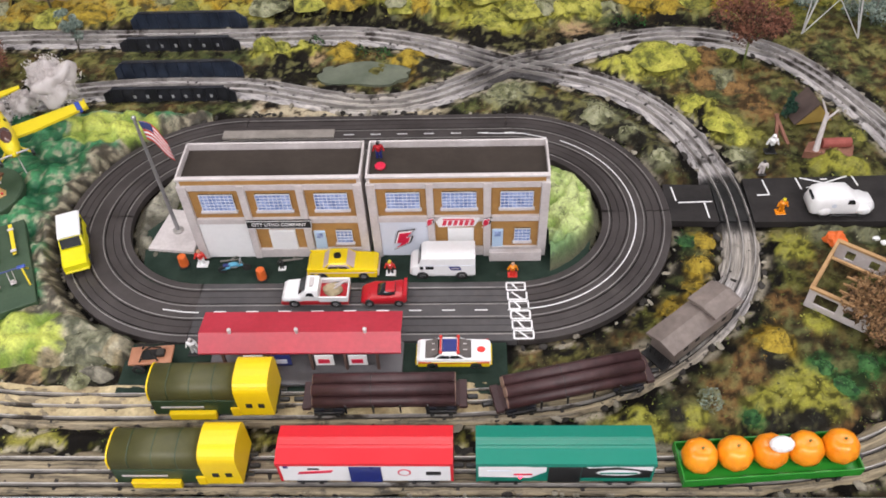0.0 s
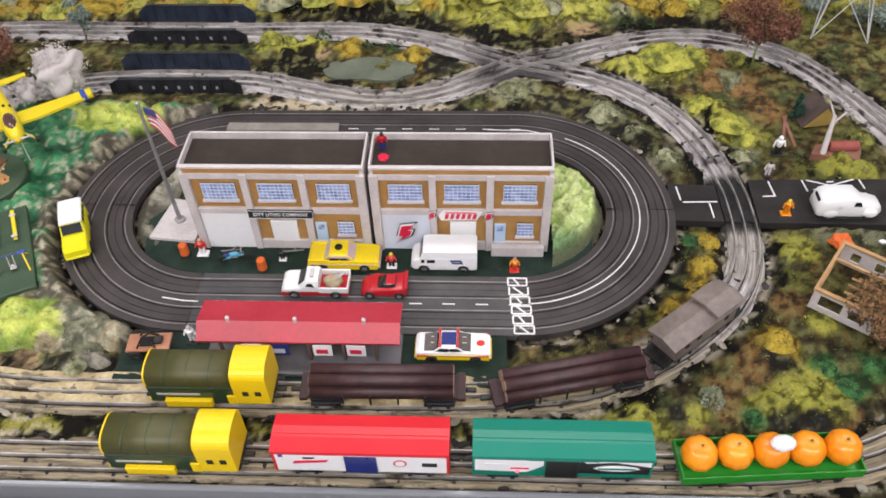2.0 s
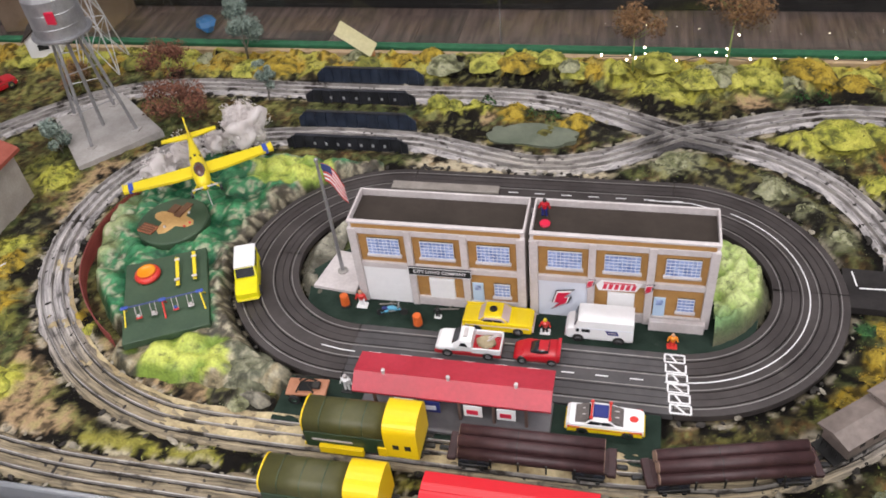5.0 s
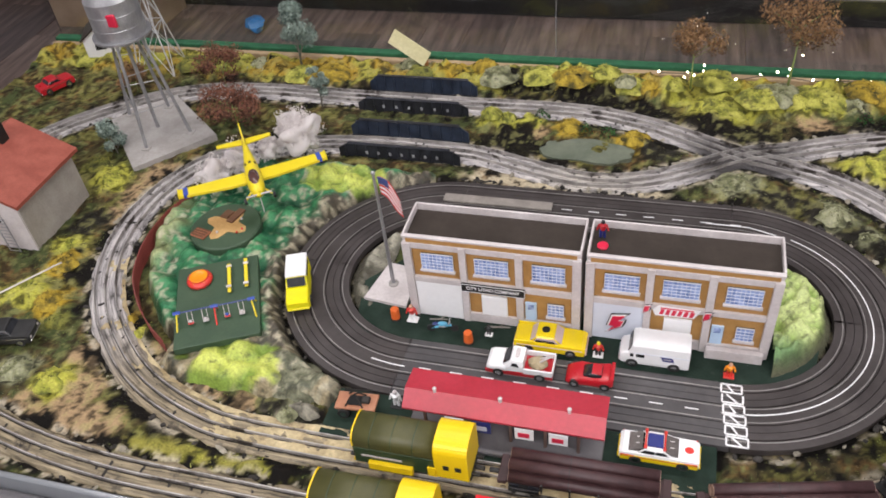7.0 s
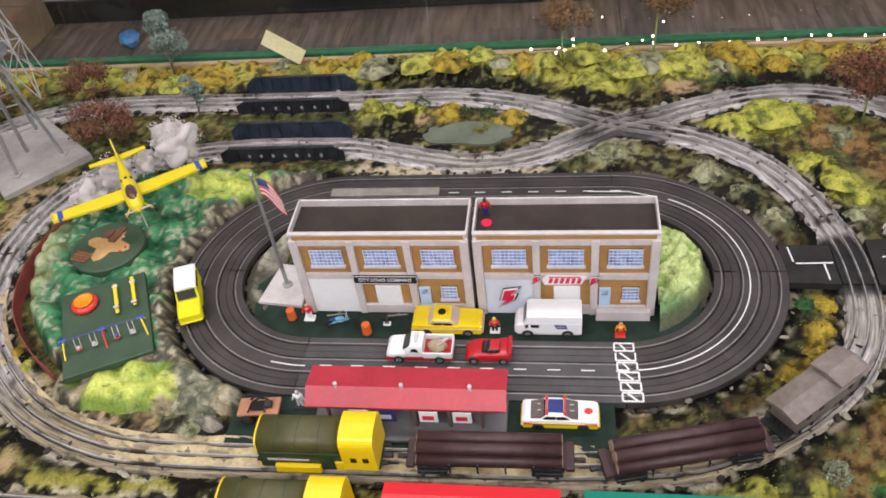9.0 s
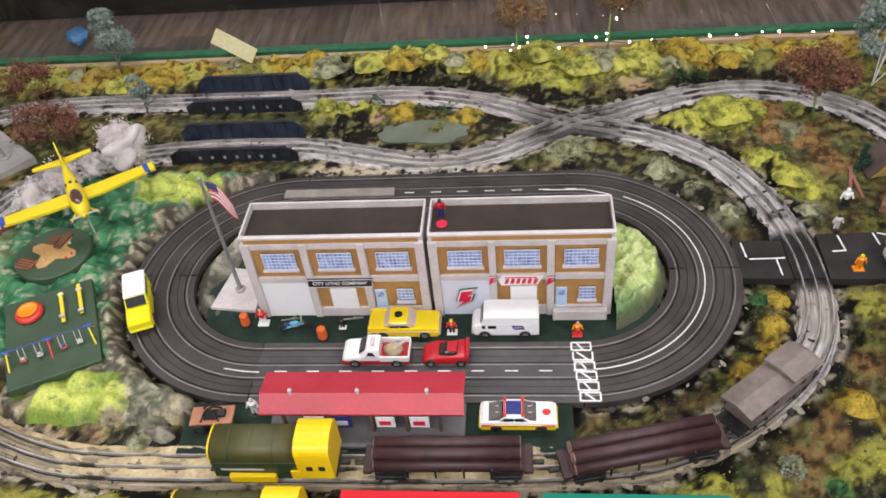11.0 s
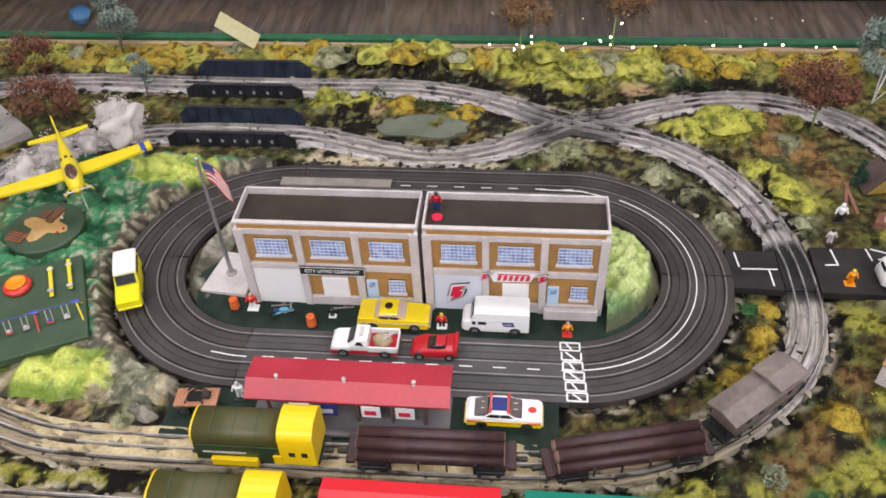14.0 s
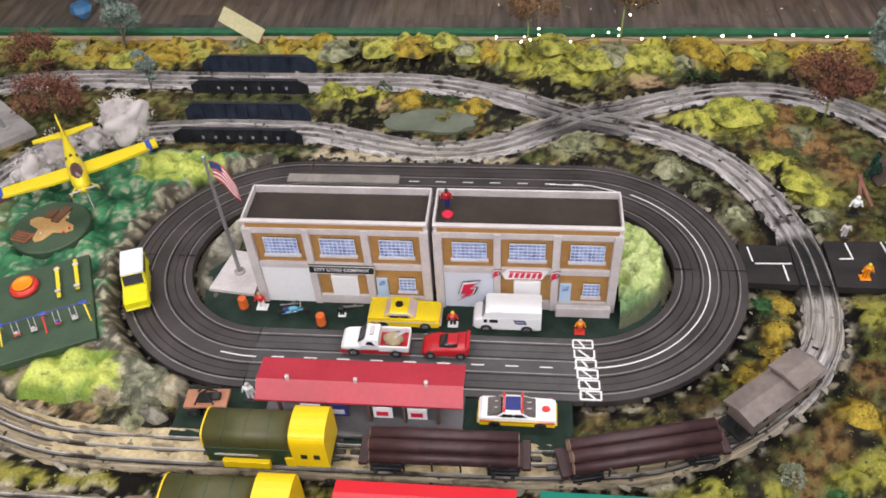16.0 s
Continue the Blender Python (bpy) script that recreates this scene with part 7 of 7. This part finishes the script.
JEEPYEL = paint("bright_yellow_green", (0.72, 0.66, 0.01), 0.25, 0.04)
jeep = thing("off_road_car", -0.3296, 0.007, 0.0005, -69, "bright yellow off-roader slot car with a white roof", "slot car", "slot cars")
part("body", loft([(-0.034, 0.0132, 0.0125, 0.0045, 0.0190), (-0.030, 0.0140, 0.0130, 0.0040, 0.0195), (0.010, 0.0140, 0.0130, 0.0040, 0.0195), (0.030, 0.0140, 0.0128, 0.0040, 0.0175), (0.0345, 0.0130, 0.0118, 0.0050, 0.0150)]), JEEPYEL, jeep)
gl = part("cabin", loft([(-0.033, 0.0128, 0.0112, 0.0190, 0.0290), (0.004, 0.0128, 0.0112, 0.0190, 0.0290), (0.011, 0.0126, 0.0115, 0.0190, 0.0200)]), JEEPYEL, jeep)
glazing(gl, -0.030, 0.002, 0.0124, 0.0208, 0.0265, 0.003, 3)
part("windscreen", prism([(0.0115, 0.0205), (0.0046, 0.0286), (0.0052, 0.0290), (0.0121, 0.0209)], -0.0105, 0.0105), GLASSDARK, gl)
part("roof", loft([(-0.0345, 0.0125, 0.0108, 0.0285, 0.0312), (-0.008, 0.0125, 0.0108, 0.0285, 0.0315), (0.004, 0.0120, 0.0105, 0.0285, 0.0306)]), WHITE, gl, "white roof")
part("spare_wheel", rod((-0.0350, 0, 0.0165), (-0.0385, 0, 0.0165), 0.0060, seg=16), TYRE, jeep)
part("front_bumper", box(0.0340, 0.0362, -0.0125, 0.0125, 0.0055, 0.0080, 0.0005), JEEPYEL, jeep)
wheels(jeep, (-0.0215, 0.0220), 0.0140, 0.0064)

amb = thing("ambulance", 0.524, 0.0655, -0.0005, 0, "white vintage ambulance on the road with a faint grey crest", "van")
part("body", loft([(-0.035, 0.0120, 0.0095, 0.0050, 0.0180), (-0.031, 0.0148, 0.0128, 0.0042, 0.0255), (-0.022, 0.0152, 0.0132, 0.0040, 0.0285), (0.004, 0.0152, 0.0130, 0.0040, 0.0285), (0.014, 0.0148, 0.0125, 0.0040, 0.0200), (0.018, 0.0135, 0.0105, 0.0040, 0.0185), (0.032, 0.0120, 0.0085, 0.0045, 0.0165), (0.036, 0.0095, 0.0065, 0.0055, 0.0125)]), WHITE, amb, "", True)
for s in (-1, 1):
    part("fender", ball((0.023, s * 0.0125, 0.0085), 0.0072, (1.3, 0.62, 0.9), 2), WHITE, amb, "", True)
    part("fender", ball((-0.020, s * 0.0135, 0.0085), 0.0072, (1.3, 0.5, 0.9), 2), WHITE, amb, "", True)
    part("cab_window", prism([(0.002, 0.0195), (0.011, 0.0195), (0.0085, 0.0250), (0.003, 0.0250)], s * 0.0143 - 0.0006, s * 0.0143 + 0.0006), GLASSDARK, amb)
    part("crest", lathe([(0.0028, 0), (0.0026, 0.0004)], 12), PALEBLUE, amb).matrix_basis = pose(-0.012 * U, s * 0.0153 * U, 0.0175 * U, 90 * s, 0, 0)
part("rear_window", box(-0.0345, -0.0325, -0.007, 0.007, 0.0200, 0.0235, 0.0004), GLASSDARK, amb)
part("running_board", box(-0.014, 0.016, -0.0170, 0.0170, 0.0030, 0.0045, 0.0004), BLACK, amb)
wheels(amb, (-0.020, 0.0225), 0.0150, 0.0058)

cart = thing("rusty_buggy", -0.2035, -0.1420, 0, 4, "copper-brown open buggy on fat black wheels", "buggy")
COPPER = surf("copper_brown", (0.34, 0.14, 0.07), (0.46, 0.22, 0.13), 40, 0.5, 0.2, wear=(0.12, 0.05, 0.03))
part("tray", box(-0.021, 0.021, -0.0105, 0.0105, 0.0110, 0.0140, 0.0006), COPPER, cart)
part("tray_hole", box(-0.008, 0.006, -0.006, 0.006, 0.0138, 0.0146), DARKGAP, cart)
for a, b in (((-0.010, -0.008, 0.014), (-0.004, -0.003, 0.024)), ((-0.010, 0.008, 0.014), (-0.004, 0.003, 0.024)), ((0.008, -0.008, 0.014), (0.002, -0.003, 0.023)), ((0.008, 0.008, 0.014), (0.002, 0.003, 0.023)), ((-0.004, -0.003, 0.024), (0.002, 0.003, 0.023)), ((-0.014, 0.009, 0.018), (0.014, 0.009, 0.020))):
    part("roll_bar", rod(a, b, 0.0009, seg=6), TIE, cart)
part("engine", box(0.006, 0.014, -0.004, 0.004, 0.014, 0.019, 0.001), TIE, cart)
wheels(cart, (-0.012, 0.011), 0.0120, 0.0062)
red_far = sedan(-0.950, 0.405, 60, RED, RED, RED, "small red toy car near the table corner", "toy_car", 0.06, 0.014, 0.022, 0.0)
black_far = sedan(-0.640, -0.125, 15, BLACK, BLACK, BLACK, "glossy black toy car in the grass", "toy_car", 0.062, 0.015, 0.022, 0.004)

# ---- figures, barrels, street things ----
SKIN = paint("figure_tan", (0.52, 0.30, 0.19), 0.5)


def figure(name, x, y, z, h, mats, label, rz=0, slab=True):
    """A plain little figure in one mesh: legs, body, arms, head."""
    bm = bmesh.new()
    def add(src, idx):
        for f in src.faces:
            f.material_index = idx
        join(bm, src)
    for s in (-1, 1):
        add(rod((s * h * 0.09, 0, 0), (s * h * 0.07, 0, h * 0.45), h * 0.065, h * 0.075, 8), 1)
        add(rod((s * h * 0.17, 0, h * 0.74), (s * h * 0.26, -h * 0.06, h * 0.46), h * 0.05, h * 0.04, 8), 0)
    add(lathe([(h * 0.11, h * 0.43), (h * 0.15, h * 0.55), (h * 0.17, h * 0.72), (h * 0.07, h * 0.80)], 10), 0)
    add(ball((0, 0, h * 0.89), h * 0.10, (1, 1, 1.1), 2), 2)
    if slab:
        add(box(-h * 0.26, h * 0.26, -h * 0.2, h * 0.2, -0.0002, h * 0.05, 0.0004), 3)
    ob = part(name, bm, mats)
    ob.matrix_world = pose(x * U, y * U, z * U, 0, 0, rz)
    return tagged(ob, label, "figurine")


figure("figurine", -0.184, -0.012, 0.0, 0.024, [TOYRED, WHITE, SKIN, WHITE], "small figure in red standing by the roller door")
figure("figurine", 0.024, -0.027, 0.0, 0.021, [TOYRED, BLACK, TOYYEL, WHITE], "small figure in a red vest between taxi and van")
figure("figurine", 0.1545, -0.031, 0.0, 0.020, [ORANGE, TOYRED, SKIN, TOYRED], "small orange figure at the end of the start line")
figure("figurine", -0.166, -0.130, 0.0, 0.024, [WHITE, WHITE, OFFWHITE, BLACK], "white figure at the corner of the station")
figure("figurine", 0.460, 0.060, -0.001, 0.022, [ORANGE, ORANGE, TOYYEL, ORANGE], "orange worker figure in the road")
figure("figurine", 0.474, 0.163, 0.0, 0.027, [WHITE, BLACK, WHITE, BLACK], "black and white figure by the dirt path")
figure("figurine", 0.456, 0.128, -0.004, 0.022, [OFFWHITE, OFFWHITE, BLACK, TIE], "grey and black figure at the roadside")
figure("figurine", -0.095, -0.019, 0.0, 0.016, [BLACK, BLACK, TIE, WHITE], "small dark figure crouching on a white slab")
rbt = figure("figurine", 0.017, 0.036, 0.1095, 0.022, [RED, NAVY, BLACK, RED], "red and navy figure sitting on the roof", 0, False)
tagged(part("red_disc", lathe([(0.0015, 0.1095), (0.0055, 0.1095), (0.0058, 0.1110), (0.0050, 0.1120), (0.0016, 0.1120)], 18, at=(0.0190, 0.0215, 0)), LOGORED), "small red disc lying on the roof", "disc")
BARREL = paint("traffic_orange", (0.68, 0.13, 0.02), 0.45)
for bx, by in ((-0.204, -0.013), (-0.1145, -0.033)):
    b = thing("barrel", bx, by, 0, 0, "orange ribbed traffic barrel", "barrel", "traffic barrels")
    part("drum", lathe([(0.0050, 0), (0.0052, 0.004), (0.0048, 0.0045), (0.0050, 0.009), (0.0046, 0.0095), (0.0048, 0.014), (0.0040, 0.0152)], 16), BARREL, b, "", False)
    part("base", lathe([(0.0062, 0), (0.0060, 0.0015)], 16), TYRE, b)
bike = thing("motorcycle", -0.146, -0.022, 0, 8, "light blue motorcycle with chrome forks", "motorcycle")
SKYBLUE = paint("light_blue", (0.12, 0.42, 0.62), 0.3)
for wx in (-0.013, 0.013):
    part("wheel", rod((wx, -0.001, 0.0045), (wx, 0.001, 0.0045), 0.0045, seg=16), TYRE, bike)
part("frame", rod((-0.013, 0, 0.0045), (0.010, 0, 0.0095), 0.0012, seg=8), SKYBLUE, bike)
part("tank", ball((0.0, 0, 0.0110), 0.0035, (1.7, 0.8, 0.8), 2), SKYBLUE, bike, "", True)
part("seat", box(-0.011, -0.002, -0.002, 0.002, 0.0100, 0.0120, 0.0006), NAVY, bike)
part("fork", rod((0.013, 0, 0.0045), (0.008, 0, 0.0150), 0.0009, seg=8), CHROME, bike)
part("handlebar", rod((0.008, -0.005, 0.0150), (0.008, 0.005, 0.0150), 0.0007, seg=6), CHROME, bike)
part("engine", box(-0.004, 0.004, -0.0025, 0.0025, 0.0035, 0.0085, 0.0008), CHROME, bike)
tagged(part("branch", rod((-0.006, 0.001, 0.0016), (0.016, 0.004, 0.0016), 0.0012, 0.0008, 6, rod((0.004, 0.002, 0.0016), (0.010, 0.011, 0.0016), 0.0008, 0.0005, 6)), RAMP), "thin grey twig lying on the mat", "twig").matrix_world = pose(-0.090 * U, -0.010 * U, 0)
tagged(part("branch", rod((-0.010, 0.0, 0.0014), (0.010, 0.003, 0.0014), 0.0010, 0.0007, 6, rod((0.0, 0.001, 0.0014), (0.008, 0.009, 0.0014), 0.0008, 0.0005, 6)), RAMP), "thin grey twig lying on the mat", "twig").matrix_world = pose(-0.155 * U, -0.009 * U, 0)

flag = thing("flagpole", -0.222, 0.037, 0.003, 0, "grey flagpole with a drooping striped flag", "flagpole")
part("pole", rod((0, 0, 0), (-0.001, 0, 0.160), 0.0024, 0.0016, 10), STEEL, flag)
part("finial", ball((-0.001, 0, 0.1615), 0.0026), STEEL, flag)
part("base", lathe([(0.006, 0), (0.006, 0.002), (0.003, 0.003)], 14), CONCRETE, flag)


def flag_at(u, v):
    """A point of the cloth: u along the fly, v down the hoist."""
    return Vector((-0.001 + 0.004 + 0.034 * u * (1 - 0.25 * u), 0.003 * math.sin(5 * u + 1.2 * v) - 0.006 * u, 0.158 - 0.026 * v - 0.022 * u ** 1.3))


for s in range(9):
    bm = bmesh.new()
    top = [bm.verts.new(flag_at(k / 12, s / 9)) for k in range(13)]
    low = [bm.verts.new(flag_at(k / 12, (s + 1) / 9)) for k in range(13)]
    for k in range(12):
        bm.faces.new((top[k], top[k + 1], low[k + 1], low[k]))
    ext = bmesh.ops.extrude_face_region(bm, geom=bm.faces[:])
    bmesh.ops.translate(bm, vec=(0, 0.0003, 0), verts=[v for v in ext["geom"] if isinstance(v, bmesh.types.BMVert)])
    part("stripe", bm, TOYRED if s % 2 == 0 else WHITE, flag, "", True)
bm = bmesh.new()
grid = [[bm.verts.new(flag_at(0.34 * i / 5, 0.40 * j / 5) + Vector((0, -0.0006, 0))) for i in range(6)] for j in range(6)]
for j in range(5):
    for i in range(5):
        bm.faces.new((grid[j][i], grid[j][i + 1], grid[j + 1][i + 1], grid[j + 1][i]))
ext = bmesh.ops.extrude_face_region(bm, geom=bm.faces[:])
bmesh.ops.translate(bm, vec=(0, 0.0004, 0), verts=[v for v in ext["geom"] if isinstance(v, bmesh.types.BMVert)])
part("canton", bm, DULLBLUE, flag, "dark blue corner of the flag", True)

# ---- ruined hut and camp ----
hut = thing("ruined_hut", 0.449, -0.073, -0.002, -36, "roofless hut of pale walls and tan roof beams", "hut")
TANBEAM = surf("tan_beam", (0.36, 0.21, 0.09), (0.48, 0.30, 0.14), 50, 0.7, 0.2)
def holed(x0, x1, y0, y1, h, holes, along):
    """A wall sheet in one piece with openings cut through it."""
    us = sorted({0.0, 1.0, *(v for a in holes for v in a[:2])})
    zs = sorted({0.0, h, *(v for a in holes for v in a[2:])})
    bm, vid = bmesh.new(), {}
    def at(i, j, k):
        if (i, j, k) not in vid:
            u, t = us[i], (0, 1)[k]
            vid[i, j, k] = bm.verts.new((x0 + (x1 - x0) * (u if along == "x" else t), y0 + (y1 - y0) * (t if along == "x" else u), zs[j]))
        return vid[i, j, k]
    solid = {(i, j) for i in range(len(us) - 1) for j in range(len(zs) - 1) if not any(p <= us[i] < q and c <= zs[j] < d for p, q, c, d in holes)}
    for i, j in solid:
        for k in (0, 1):
            bm.faces.new([at(i, j, k), at(i + 1, j, k), at(i + 1, j + 1, k), at(i, j + 1, k)])
        for n, e in (((i - 1, j), ((i, j), (i, j + 1))), ((i + 1, j), ((i + 1, j), (i + 1, j + 1))), ((i, j - 1), ((i, j), (i + 1, j))), ((i, j + 1), ((i, j + 1), (i + 1, j + 1)))):
            if n not in solid:
                (a, b), (c, d) = e
                bm.faces.new([at(a, b, 0), at(c, d, 0), at(c, d, 1), at(a, b, 1)])
    bmesh.ops.recalc_face_normals(bm, faces=bm.faces)
    return bm


part("wall", holed(0, 0.062, 0, 0.002, 0.026, [(0.12, 0.48, 0.007, 0.022), (0.60, 0.85, 0.007, 0.020)], "x"), OFFWHITE, hut)
part("wall", holed(0, 0.062, 0.078, 0.080, 0.026, [(0.2, 0.35, 0.008, 0.02), (0.6, 0.75, 0.008, 0.02)], "x"), OFFWHITE, hut)
part("wall", holed(0, 0.002, 0.002, 0.078, 0.024, [(0.15, 0.85, 0.004, 0.0215)], "y"), TANBEAM, hut)
part("wall", holed(0.060, 0.062, 0.002, 0.078, 0.026, [(0.3, 0.5, 0.008, 0.02)], "y"), OFFWHITE, hut)
for y in (0.0, 0.078):
    part("plate_beam", box(-0.001, 0.063, y - 0.0015, y + 0.0030, 0.026, 0.029, 0.0003), TANBEAM, hut)
for x in (0.0, 0.060):
    part("plate_beam", box(x - 0.0010, x + 0.0025, 0.0032, 0.0762, 0.026, 0.029, 0.0003), TANBEAM, hut)
for y in (0.012, 0.023, 0.034):
    part("rafter", box(0.024, 0.0600, y, y + 0.0016, 0.0262, 0.0285, 0.0002), TANBEAM, hut)
part("cross_beam", box(0.003, 0.060, 0.050, 0.053, 0.0262, 0.0290, 0.0003), TANBEAM, hut)
tagged(part("orange_bush", ball((0.506, 0.012, 0.004), 0.011, (1, 0.9, 0.8), 3, None, 0.5, 5), BARREL), "small orange fabric bundle behind the hut", "bundle")
for k in range(8):
    tagged(part("white_stone", ball((0.552 + 0.006 * k, 0.016 - 0.004 * (k % 3) - 0.002 * k, 0.001), 0.0036, (1.3, 0.9, 0.7), 1, None, 0.3, k), WHITE), "small white painted stone in the grass", "stone", "white stones")
camp = thing("campsite", 0.528, 0.165, 0.0, 22, "brown camp slab with a red log and dead tree", "campsite")
CAMPBROWN = surf("red_brown_earth", (0.17, 0.07, 0.045), (0.26, 0.12, 0.08), 40, 0.8, 0.3)
part("slab", prism([(-0.016, 0.0), (0.030, -0.030), (0.046, -0.014), (0.040, 0.006), (0.0, 0.012)], -0.008, 0.003, axis="z"), CAMPBROWN, camp)
part("red_log", rod((0.008, 0.000, 0.008), (0.040, -0.012, 0.008), 0.0065, 0.0060, 12), surf("dull_red", (0.24, 0.05, 0.04), (0.34, 0.09, 0.07), 50, 0.7, 0.2), camp)
part("dead_trunk", rod((-0.002, -0.004, 0.0), (0.010, 0.010, 0.046), 0.0038, 0.0022, 8, rod((0.008, 0.008, 0.036), (0.022, 0.006, 0.050), 0.0018, 0.001, 6, rod((0.010, 0.010, 0.044), (0.006, 0.020, 0.060), 0.0016, 0.0008, 6))), OFFWHITE, camp, "pale dead tree trunk")
tent = thing("tent", 0.545, 0.222, -0.004, 10, "dark brown ridge tent with an ochre front", "tent")
part("canvas", prism([(-0.026, 0), (0.026, 0), (0.0, 0.030)], 0.0, 0.036), surf("dark_canvas", (0.06, 0.04, 0.035), (0.10, 0.07, 0.06), 50, 0.8, 0.3), tent)
part("front", prism([(-0.023, 0.001), (0.023, 0.001), (0.0, 0.027)], -0.0012, -0.0002), surf("ochre_canvas", (0.30, 0.20, 0.04), (0.4, 0.28, 0.07), 50, 0.8, 0.3), tent)
for s in (-1, 1):
    tagged(part("plank", box(0.493 + s * 0.003, 0.497 + s * 0.003, 0.180, 0.225, 0.0, 0.004, 0.0004, rot=pose(0, 0, 0, 20, 0, 12 * s)), CAMPBROWN), "red-brown plank leaning on the camp", "plank")

# ---- back edge: card, lights, odds and ends ----
CARD = surf("pale_yellow_card", (0.60, 0.55, 0.30), (0.68, 0.63, 0.38), 14, 0.7, 0.08)
card = thing("card_sign", -0.322, 0.535, -0.004, 0, "blank pale yellow card on an orange stick", "card")
part("stick", box(-0.0035, 0.0035, -0.001, 0.001, 0, 0.030, 0.0004), surf("orange_wood", (0.40, 0.16, 0.05), (0.5, 0.24, 0.09), 50, 0.6, 0.2), card)
sheet = part("sheet", box(-0.035, 0.035, -0.0006, 0.0006, -0.013, 0.013, 0.0002), CARD, card)
sheet.matrix_basis = Matrix.Translation((-0.026 * U, 0.001 * U, 0.040 * U)) @ pose(0, 0, 0, -15) @ pose(0, 0, 0, 0, 31, 0)
LED = glow("warm_led", (1.0, 0.82, 0.52), 30.0)
WIRE = surf("dark_wire", (0.02, 0.02, 0.02), (0.04, 0.04, 0.04), 60, 0.6, 0.1)
string_light = thing("string_lights", 0, 0, 0, 0, "string of tiny warm lights along the back edge", "lights")
g = random.Random(5)
pts = []
for k in range(15):
    x = 0.045 + k * 0.037 + g.uniform(-0.008, 0.008)
    pts.append((x, 0.545 - 0.018 * g.random() * (1 if k < 7 else 0.2), 0.012 + 0.008 * g.random()))
for k, (x, y, z) in enumerate(pts):
    part("bulb", ball((x, y, z), 0.0010 if k % 3 else 0.0015, (1, 1, 1), 2), LED, string_light)
for x, y, z in ((0.225, 0.500, 0.050), (0.240, 0.512, 0.066), (0.212, 0.515, 0.036), (0.098, 0.505, 0.030), (0.085, 0.512, 0.022), (0.11, 0.50, 0.05)):
    part("bulb", ball((x, y, z), 0.0013, (1, 1, 1), 2), LED, string_light)
part("cable", sweep([Vector((x, y, z - 0.0024)) for x, y, z in pts], [(-0.0005, -0.0005), (-0.0005, 0.0005), (0.0005, 0.0005), (0.0005, -0.0005)]), WIRE, string_light)
tagged(part("blue_bag", ball((-1.39, 1.82, FLOORZ + 0.032), 0.036, (1, 0.9, 0.9), 2, None, 0.5, 2), paint("blue_plastic", (0.04, 0.25, 0.62), 0.4)), "crumpled bright blue plastic bag on the floor", "bag")
CRATE = surf("brown_carton", (0.27, 0.19, 0.12), (0.37, 0.27, 0.18), 14, 0.7, 0.1)
for k, (cx, cy, cw) in enumerate(((-1.86, 1.90, 0.17), (-2.12, 1.90, 0.20))):
    c = thing("carton", cx, cy, FLOORZ, 8 * k - 4, "plain brown cardboard carton on the floor", "carton")
    part("box_body", box(-cw / 2, cw / 2, -0.1, 0.1, 0, 0.13, 0.002), CRATE, c)
    part("flap", box(-cw / 2, cw / 2, -0.1, -0.004, 0.1305, 0.134, 0.001), CRATE, c)
    part("flap", box(-cw / 2, cw / 2, 0.004, 0.1, 0.1305, 0.134, 0.001), CRATE, c)

# floor planks
plank_floor = bpy.data.objects["floor"]
pl = mesh_of("floor_plank", box(-0.074, 0.074, -0.48, 0.48, -0.004, 0.0, 0.0012), FLOOR)
for i in range(38):
    for j in range(2):
        ob = new("floor_plank", pl)
        ob.parent = plank_floor
        ob.matrix_basis = pose((-3.1 + i * 0.150) * U, (0.28 + j * 0.963 + 0.06 * (i % 6)) * U, FLOORZ * U)
